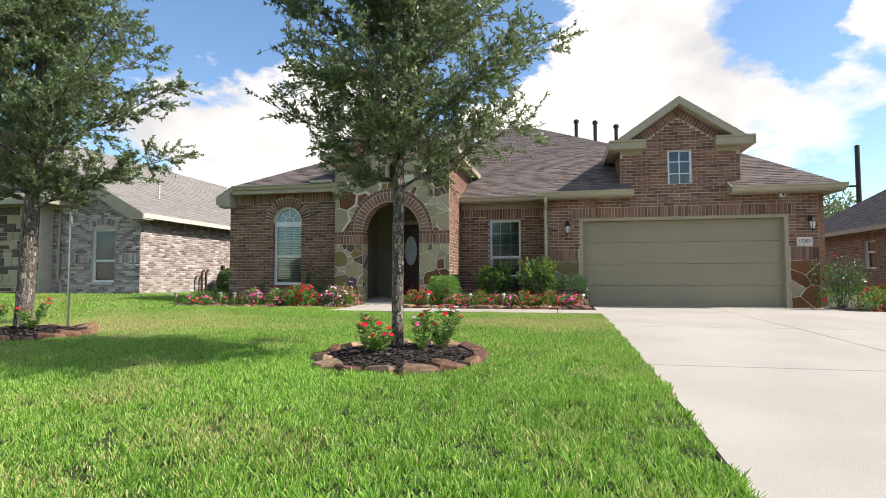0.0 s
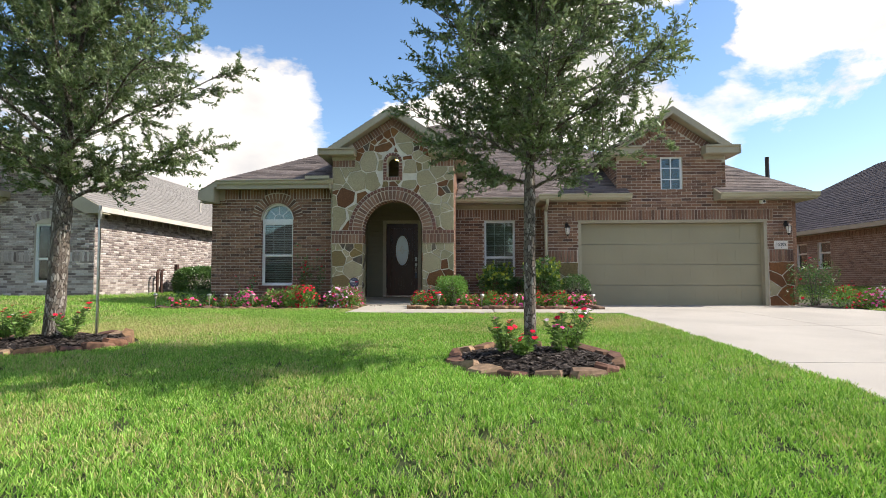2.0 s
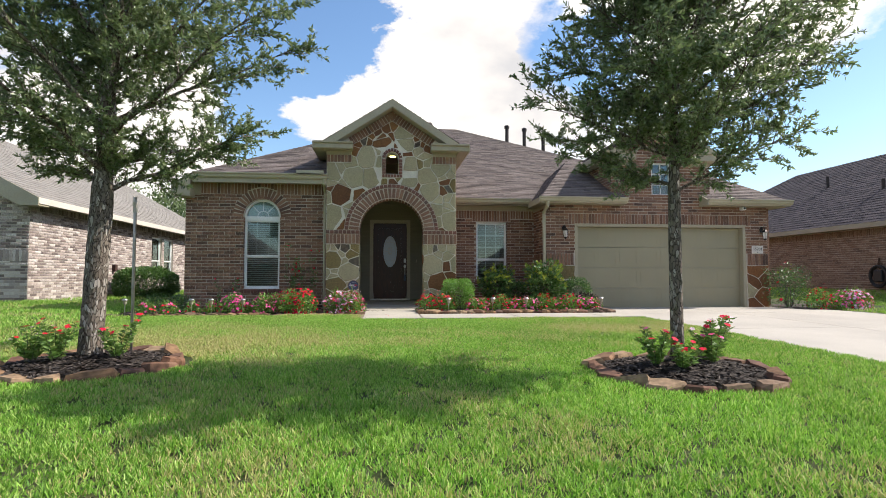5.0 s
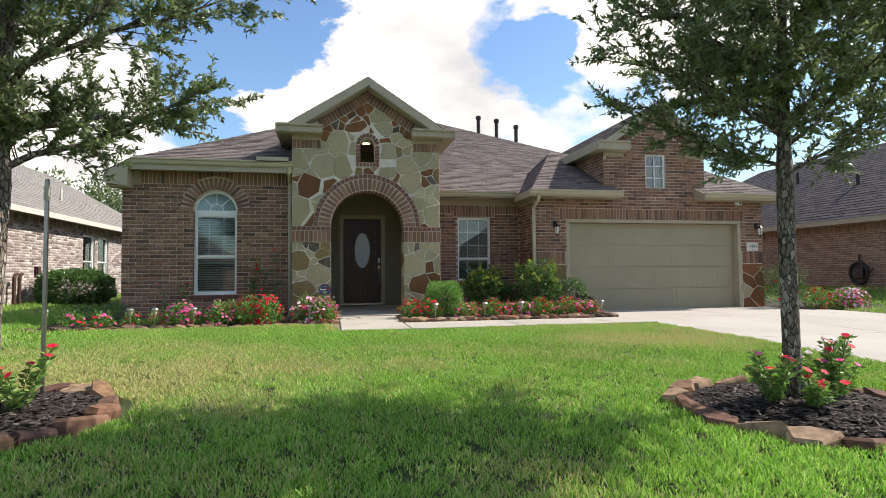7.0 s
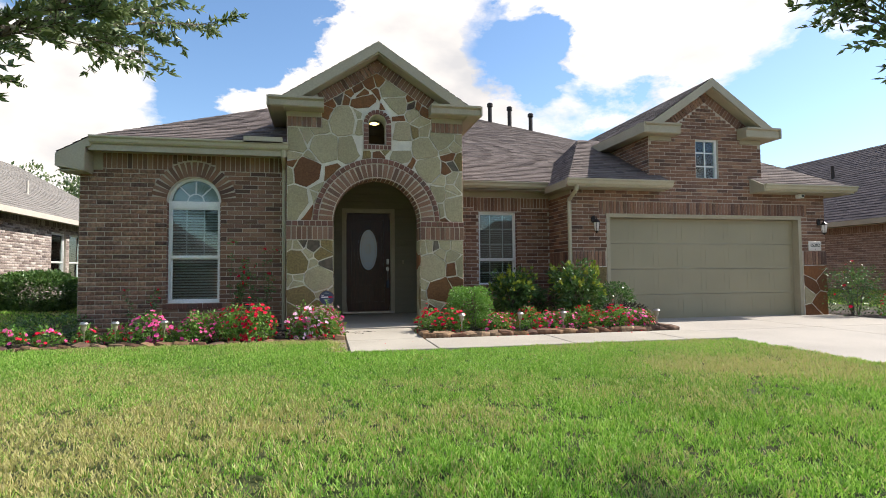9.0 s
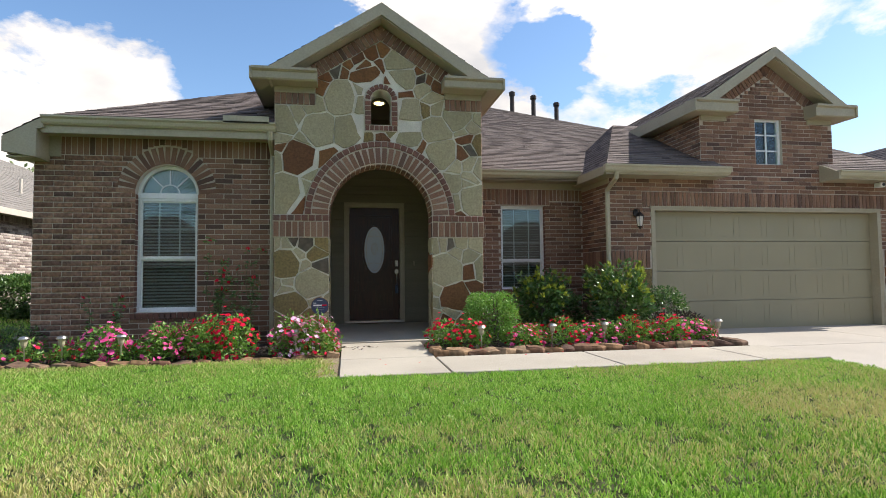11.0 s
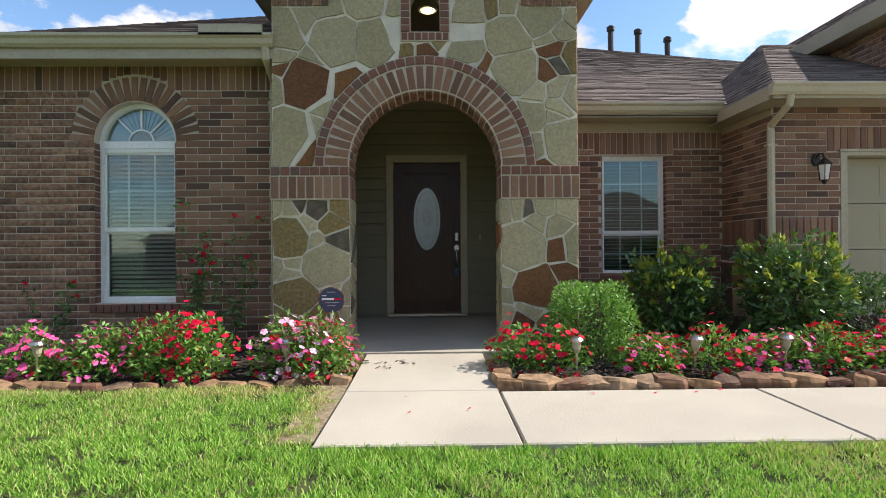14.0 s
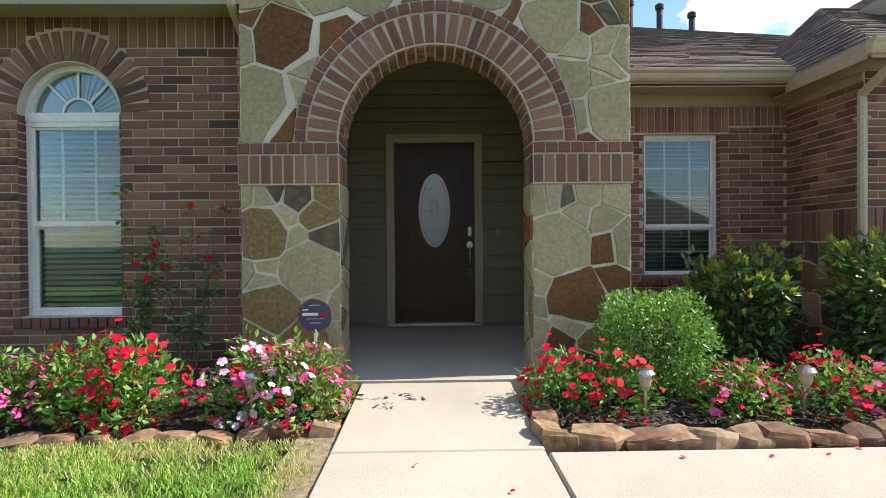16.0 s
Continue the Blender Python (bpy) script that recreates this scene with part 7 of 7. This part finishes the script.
for o in bpy.data.objects:
    if o.parent and o.parent.name.startswith("window_5"):
        o.matrix_parent_inverse = Matrix()
# stone wing further along
part("wall_stone_wing", boxes((-23.5, -17.0, NY - 0.5, NY + 0.2, 0.6, 3.9)), M["mortar"], nb)
sd = random.Random(8)
ws = bpy.data.objects["wall_stone_wing"]
for r in range(11):
    z, x = 0.62 + r * 0.29, -23.4
    while x < -17.05:
        w_ = min(sd.uniform(0.22, 0.6), -17.02 - x)
        for zz, hh in (((z, 0.28),) if sd.random() < 0.6 else ((z, 0.13), (z + 0.145, 0.135))):
            ob = part("stone", boxes((x, x + w_ - 0.02, NY - 0.53, NY - 0.5, zz, zz + hh - 0.015), bevel=0.006), M["stone_dark"] if sd.random() < 0.5 else M["stone_tan"], ws)
        x += w_
NR = (-18.6, 6.60)                                   # ridge, running back from the street
roof("roof", [((-13.05, 15.6, 3.48), (-13.05, 32.3, 3.48), (NR[0], 32.3, NR[1]), (NR[0], 15.6, NR[1])), ((-24.15, 32.3, 3.48), (-24.15, 15.6, 3.48), (NR[0], 15.6, NR[1]), (NR[0], 32.3, NR[1])),
              ((-24.2, 15.05, 4.0), (-16.25, 15.05, 4.0), (-17.6, 18.8, 6.1), (-22.5, 18.8, 6.1))], M["shingle_grey"], nb, "grey asphalt shingle roof", course=0.2)
# east fascia: sunlight put into its colour; the street-side boards keep plain trim
part("fascia", boxes((-13.07, -13.03, 15.58, 32.3, 3.32, 3.48)), M["trim_lit"], nb, "fascia in trim colour lightened as if sunlit")
part("fascia", boxes((-24.2, -16.25, 15.02, 15.06, 3.82, 4.0), (-16.27, -16.23, 15.06, NY, 3.82, 4.0)), M["trim"], nb)
part("soffit", boxes((-13.5, -13.05, 15.6, 32.3, 3.36, 3.38), (-24.2, -16.25, 15.06, NY, 3.84, 3.86)), M["trim"], nb)
bm = bmesh.new()
extrude_y(bm, [(-13.03, 3.27), (-13.5, 3.27), (-16.6, 5.10), (-16.6, 5.46), (-13.03, 3.47)], 15.56, 15.60)
part("rake_board", fix(bm), M["trim"], nb)
bm = bmesh.new()
extrude_y(bm, [(-13.05, 3.27), (-13.5, 3.27), (-16.6, 5.10), (-16.6, 5.14), (-13.5, 3.31), (-13.05, 3.31)], 15.60, NY + 0.02)
part("rake_soffit", fix(bm), M["trim"], nb)
part("wall_back", boxes((-23.5, -13.7, 30.8, 31, 0.6, 3.4)), M["brick_grey"], nb)
for y, z0, z1 in ((18.2, 4.2, 4.95), (24.6, 4.2, 4.8)):
    v = thing("vent_pipe", "thin roof vent pipe on grey shingles", "vent", "vent pipes on the roof", at=(-14.6, y, 0))
    part("pipe", tube(bmesh.new(), [(0, 0, z0 - 0.4), (0, 0, z1)], 0.04, 8), M["trim_lit"], v)
pp = thing("utility_riser", "pair of rusty pipes bent over at the top by the wall", "pipe", at=(-13.2, 18.9, 0.62))
for dx in (0, 0.26):
    part("pipe", tube(bmesh.new(), [(0, dx, -0.05), (0, dx, 0.92), (0.0, dx + 0.05, 1.0), (0.0, dx + 0.13, 1.02)], 0.045, 8), M["rust"], pp)
mb = thing("meter_box", "small dark meter box on the sunlit brick wall", "box", at=(NX + 0.06, 20.6, 1.75))
part("box", boxes((-0.06, 0.06, -0.08, 0.08, -0.12, 0.12), bevel=0.01), M["rust"], mb)
dp = thing("neighbour_downpipe", "pale downpipe kicked out at the foot of a wall", "pipe", at=(-16.7, 16.0, 0))
part("pipe", tube(bmesh.new(), [(0, 0, 3.6), (0, -0.02, 1.5), (0.0, -0.03, 1.3), (0.22, -0.1, 1.2), (0.3, -0.15, 0.65)], 0.05, 8), M["trim"], dp)

n2 = thing("neighbour_house", "neighbouring brown brick house with dark shingle roof", "house")
WX = 11.8
H_W1, H_W2 = Hole(-22.9, -22.1, 1.65, 2.75), Hole(-24.4, -23.6, 1.65, 2.75)
mw = Matrix.Translation((WX, 0, 0)) @ Matrix.Rotation(-math.pi / 2, 4, "Z")
s2 = part("wall_side", wall_mesh(-31, -9.0, 0.6, 3.08, 0, 0.2, [H_W1, H_W2]), M["mortar"], n2)
s2.matrix_world = mw
lay(s2, sorted(course_rows(-31, -9.0, 0.6, 2.80, [H_W1, H_W2]), key=lambda r: -r[0]), mw, "brick_tan", 300)
lay(s2, soldier_rows(-31, -9.0, 2.80, 3.04), mw, "brick_tan", 0)
for h in (H_W1, H_W2):
    w = sash_window(h, 0.06, n2, (0, 1), 2.3, "window_6", False)
    for o in w.children:
        o.matrix_world = mw @ o.matrix_basis
part("wall_front", boxes((WX + 0.2, 22, 9.0, 9.2, 0.5, 3.3)), M["brick"], n2)
part("wall_back", boxes((WX + 0.2, 22, 30.8, 31.0, 0.5, 3.3)), M["brick"], n2)
roof("roof", [((WX - 0.45, 31.4, 3.20), (WX - 0.45, 8.6, 3.20), (16.8, 13.4, 6.62), (16.8, 26.4, 6.62)), ((WX - 0.45, 8.6, 3.20), (22.4, 8.6, 3.20), (16.8, 13.4, 6.62), (16.8, 13.4, 6.62)),
              ((22.4, 31.4, 3.20), (WX - 0.45, 31.4, 3.20), (16.8, 26.4, 6.62), (16.8, 26.4, 6.62))], M["shingle_dark"], n2, "dark asphalt shingle hip roof", course=0.2)
part("fascia", boxes((WX - 0.47, WX - 0.43, 8.6, 31.4, 3.04, 3.20)), M["trim"], n2, "tan painted fascia")
part("soffit", boxes((WX - 0.45, WX, 8.6, 31.4, 3.05, 3.07)), M["trim"], n2)
for y, x, z in ((18.4, 13.6, 4.55), (22.0, 14.6, 5.3), (17.0, 15.2, 5.7)):
    v = thing("vent_pipe", "short dark vent on the dark shingle roof", "vent", "vent pipes on the roof", at=(x, y, z))
    part("pipe", tube(bmesh.new(), [(0, 0, -0.1), (0, 0, 0.42)], 0.06, 8), M["iron"], v)
hr = thing("hose_reel", "black garden hose coiled on a wall reel", "hose", at=(WX - 0.02, 16.8, 1.45))
coil = [(-0.05 - 0.10 * t / 140, (0.30 - 0.03 * math.sin(t * 0.23)) * math.cos(t * math.tau / 20), (0.33 - 0.03 * math.sin(t * 0.23)) * math.sin(t * math.tau / 20)) for t in range(141)]
bm = tube(bmesh.new(), coil, 0.022, 6)
part("coil", bm, M["black"], hr)
part("hub", boxes((-0.16, 0, -0.16, 0.16, -0.18, 0.2), bevel=0.03), M["black"], hr)
part("bracket", tube(bmesh.new(), [(-0.02, 0, 0.25), (-0.05, 0.03, 0.42), (-0.02, 0.02, 0.60)], 0.03, 6), M["rust"], hr)
part("loose_end", tube(bmesh.new(), [(-0.1, -0.28, -0.05), (-0.12, -0.42, 0.05), (-0.1, -0.50, 0.16)], 0.018, 6), M["black"], hr)

# utility poles and far trees
for x, y, h, r in ((21.3, 44.6, 10.8, 0.19), (-22.0, 60.0, 11.0, 0.2)):
    up = thing("utility_pole", "tall dark wooden utility pole behind the houses", "pole", "utility poles", at=(x, y, 0))
    part("pole", tube(bmesh.new(), [(0, 0, 0), (0, 0, h)], [r, r * 0.8], 10), M["iron"], up)
    part("crossarm", boxes((-0.9, 0.1, -0.06, 0.06, h - 3.0, h - 2.88)), M["iron"], up)
    part("wire", tube(bmesh.new(), [(-0.9, 0, h - 2.9), (-1.0, 0.1, h - 3.6), (-0.6, 0.2, h - 4.4), (-0.2, 0, h - 4.6)], 0.02, 4), M["iron"], up)


def far_tree(x, y, h, r, seed):
    rng = np.random.default_rng(seed)
    ob = thing("far_tree", "distant dark green tree behind the houses", "tree", "distant trees", at=(x, y, 0.4))
    part("trunk", tube(bmesh.new(), [(0, 0, 0), (0.1, 0, h * 0.4), (0, 0.1, h * 0.75)], [0.22, 0.18, 0.06], 8), M["bark"], ob)
    p, d = dome_points(5000, r, r, h * 0.55, rng, 0.5, 0.3, seed)
    p[:, 2] += h * 0.42
    part("crown", leaf_cloud("crown", p, d + rng.normal(scale=0.8, size=d.shape), 0.30, 0.16, M["oak"], seed), None, ob)


far_tree(-19.5, 42, 7.6, 2.6, 71)
far_tree(-24, 44, 8.0, 2.6, 72)
far_tree(20.5, 47, 7.2, 3.2, 73)
far_tree(-16.0, 43, 6.6, 2.2, 74)

# across the street, seen only in the window panes
op = thing("opposite_house", "plain brick house across the street", "house")
for x0, x1 in ((-27, -14), (-10, 3), (7, 21)):
    part("wall", boxes((x0, x1, -34, -24, -0.6, 2.6)), M["brick"], op)
    xm = (x0 + x1) / 2
    roof("roof", [((x1 + .4, -23.6, 2.6), (x0 - .4, -23.6, 2.6), (xm - 1, -29, 7.2), (xm + 1, -29, 7.2)), ((x0 - .4, -23.6, 2.6), (x0 - .4, -34.4, 2.6), (xm - 1, -29, 7.2), (xm - 1, -29, 7.2)),
                  ((x1 + .4, -34.4, 2.6), (x1 + .4, -23.6, 2.6), (xm + 1, -29, 7.2), (xm + 1, -29, 7.2))], M["shingle"], op, "", course=0.4)

# ---- grass ----
def in_lawn(x, y):
    """Where grass grows: clear of paving, beds, rings and houses."""
    ok = ~((x > 0.975 + 0.02 * np.sin(7 * y) + 0.015 * np.sin(19 * y)) & (x < 6.8) & (y < 15))
    ok &= ~((x > -4.72) & (x < 1.0) & (y > 11.235 + 0.012 * np.sin(9 * x)) & (y < 16))
    ok &= ~((x > -4.77 + 0.03 * np.sin(11 * y) + 0.02 * np.sin(29 * y)) & (x < -4.6) & (y > 11.45 + 0.05 * np.sin(23 * x)))
    ok &= ~((x > -9.95) & (x <= -4.6) & (y > 12.60 + 0.04 * np.sin(3 * x)))
    ok &= ~((x > -8.97) & (x < 6.2) & (y > 13.6))
    ok &= ~((x > 5.9) & (x < 8.3) & (y > 12.95))
    ok &= ~((x < -13.45) & (y > 15.55)) & ~(x > 11.8)
    for (tx, ty), rx, ry in ((TREE_B, 0.86, 0.83), (TREE_A, 0.95, 0.88)):
        ok &= ((x - tx) / rx) ** 2 + ((y - ty) / ry) ** 2 > 1
    return ok


bare = [(-4.93 + 0.26 * i / 6, 11.36 + 1.36 * j / 20) for j in range(21) for i in range(7)]
bare_v = [(x, y, float(ground(y)) + 0.012 + 0.012 * noise.noise(Vector((x * 14, y * 14, 4)))) for x, y in bare]
bare_f = [(j * 7 + i, j * 7 + i + 1, j * 7 + i + 8, j * 7 + i + 7) for j in range(20) for i in range(6)]
tagged(part("bare_edge", np_mesh("bare_edge", bare_v, bare_f, mat("dry_thatch", (0.34, 0.27, 0.16), 0.98, (0.17, 0.125, 0.075), 22, 0.9, 120)), None),
       "bare dry soil along the edge of the walk", "ground", kind="structure")


def field(x, y, f, o):
    """A slow wandering field from -1 to 1."""
    return (np.sin(f * x + 1.3 * np.sin(f * 0.7 * y + o)) + np.sin(f * 1.31 * y + 1.7 * np.sin(f * 0.6 * x + 2 * o)) + np.sin(f * 0.8 * (x + y) + 3 * o)) / 3


def lumps_at(x, y, per_metre, seed):
    """Smooth random values from -1 to 1 on a grid, blended between the grid's corners."""
    g = np.random.default_rng(seed).uniform(-1, 1, (256, 256))
    u, v = x * per_metre, y * per_metre
    i, j = np.floor(u).astype(int), np.floor(v).astype(int)
    a, b = u - i, v - j
    a, b = a * a * (3 - 2 * a), b * b * (3 - 2 * b)
    at = lambda p, q: g[p % 256, q % 256]
    return (at(i, j) * (1 - a) + at(i + 1, j) * a) * (1 - b) + (at(i, j + 1) * (1 - a) + at(i + 1, j + 1) * a) * b


def lawn(name, zones, label):
    rng = np.random.default_rng(90)
    X, Y, W, H = [], [], [], []
    for x0, x1, y0, y1, per, w, h in zones:
        n = int((x1 - x0) * (y1 - y0) * per)
        x, y = rng.uniform(x0, x1, n), rng.uniform(y0, y1, n)
        k = in_lawn(x, y)
        X.append(x[k]); Y.append(y[k]); W.append(np.full(k.sum(), w)); H.append(np.full(k.sum(), h))
    x, y, w, h = (np.concatenate(a) for a in (X, Y, W, H))
    n = len(x)
    dry = 0.36 * field(x, y, 0.9, 0.4) + 0.30 * field(x, y, 3.1, 1.7)
    dry += 1.3 * np.exp(-(((x + 0.4) / 1.2) ** 2 + ((y - 9.2) / 0.9) ** 2)) + 1.2 * np.exp(-(((x + 7.2) / 2.1) ** 2 + ((y - 8.2) / 1.8) ** 2)) + 0.3 * np.exp(-(((x + 2.6) / 1.5) ** 2 + ((y - 8.8) / 0.7) ** 2))
    dry += 1.1 * np.exp(-(((x + 4.85) / 0.12) ** 2)) * (y > 11.3) + 0.6 * np.exp(-((y - 12.5) / 0.12) ** 2) * (x < -4.6)
    tuft = 0.6 * lumps_at(x, y, 9.0, 1) + 0.5 * lumps_at(x, y, 21.0, 2)
    dry = dry + 0.35 * lumps_at(x, y, 1.6, 3) + 0.25 * lumps_at(x, y, 5.0, 4)
    keep = rng.random(n) < 0.80 + 0.9 * tuft
    x, y, w, h, dry, tuft = (q[keep] for q in (x, y, w, h, dry, tuft))
    n = len(x)
    is_dry = rng.random(n) < np.clip(0.09 + 0.68 * dry, 0.04, 0.86)
    a, lean, bend = rng.uniform(0, math.tau, n), rng.uniform(0.1, 1.1, n), rng.uniform(0, math.tau, n)
    hh = h * rng.uniform(0.55, 1.25, n) * (1 + 0.2 * field(x, y, 2.2, 0.9) + 0.5 * tuft)
    z = ground(y, x) + 0.002
    base = np.stack([x, y, z], 1)
    side = np.stack([np.cos(a), np.sin(a), np.zeros(n)], 1) * (w * rng.uniform(0.7, 1.3, n))[:, None] / 2
    tip = base + np.stack([np.cos(bend) * lean * hh, np.sin(bend) * lean * hh, hh], 1)
    bow = rng.uniform(0.2, 0.6, n)[:, None] * side
    tri = np.stack([base - side, base + side, tip + bow, tip - bow], 1)
    for sel, key, nm, lb in ((~is_dry, "grass", name, label), (is_dry, "straw", "dry_grass", "dry straw-coloured blades in the lawn")):
        t = tri[sel]
        tagged(part(nm, np_mesh(nm, t.reshape(-1, 3), np.arange(4 * len(t)).reshape(-1, 4), M[key]), None), lb, "grass", kind="stuff")


M["straw"] = palette("straw", [(0.47, 0.43, 0.15), (0.55, 0.48, 0.22), (0.40, 0.41, 0.12), (0.60, 0.52, 0.27)], 0.7, 0, 40, 0.1, trans=0.3)
lawn("lawn_grass", [(-9.0, 1.0, 0.8, 5.0, 8200, 0.0080, 0.036), (-9.0, 1.0, 5.0, 9.0, 7600, 0.0080, 0.034), (-9.0, 1.0, 9.0, 12.7, 9000, 0.0070, 0.031), (-9.0, 1.0, -1.0, 0.8, 2500, 0.009, 0.05), (-22, -9.0, 0, 16, 1000, 0.015, 0.05),
                    (-13.5, -8.9, 13.0, 30, 500, 0.016, 0.05), (6.7, 11.8, -1, 28, 700, 0.014, 0.05), (-4.75, 0.98, 11.10, 11.24, 6000, 0.007, 0.040), (-22, 1.0, -6, -1, 500, 0.014, 0.05)], "mown green lawn grass")
lay_all()
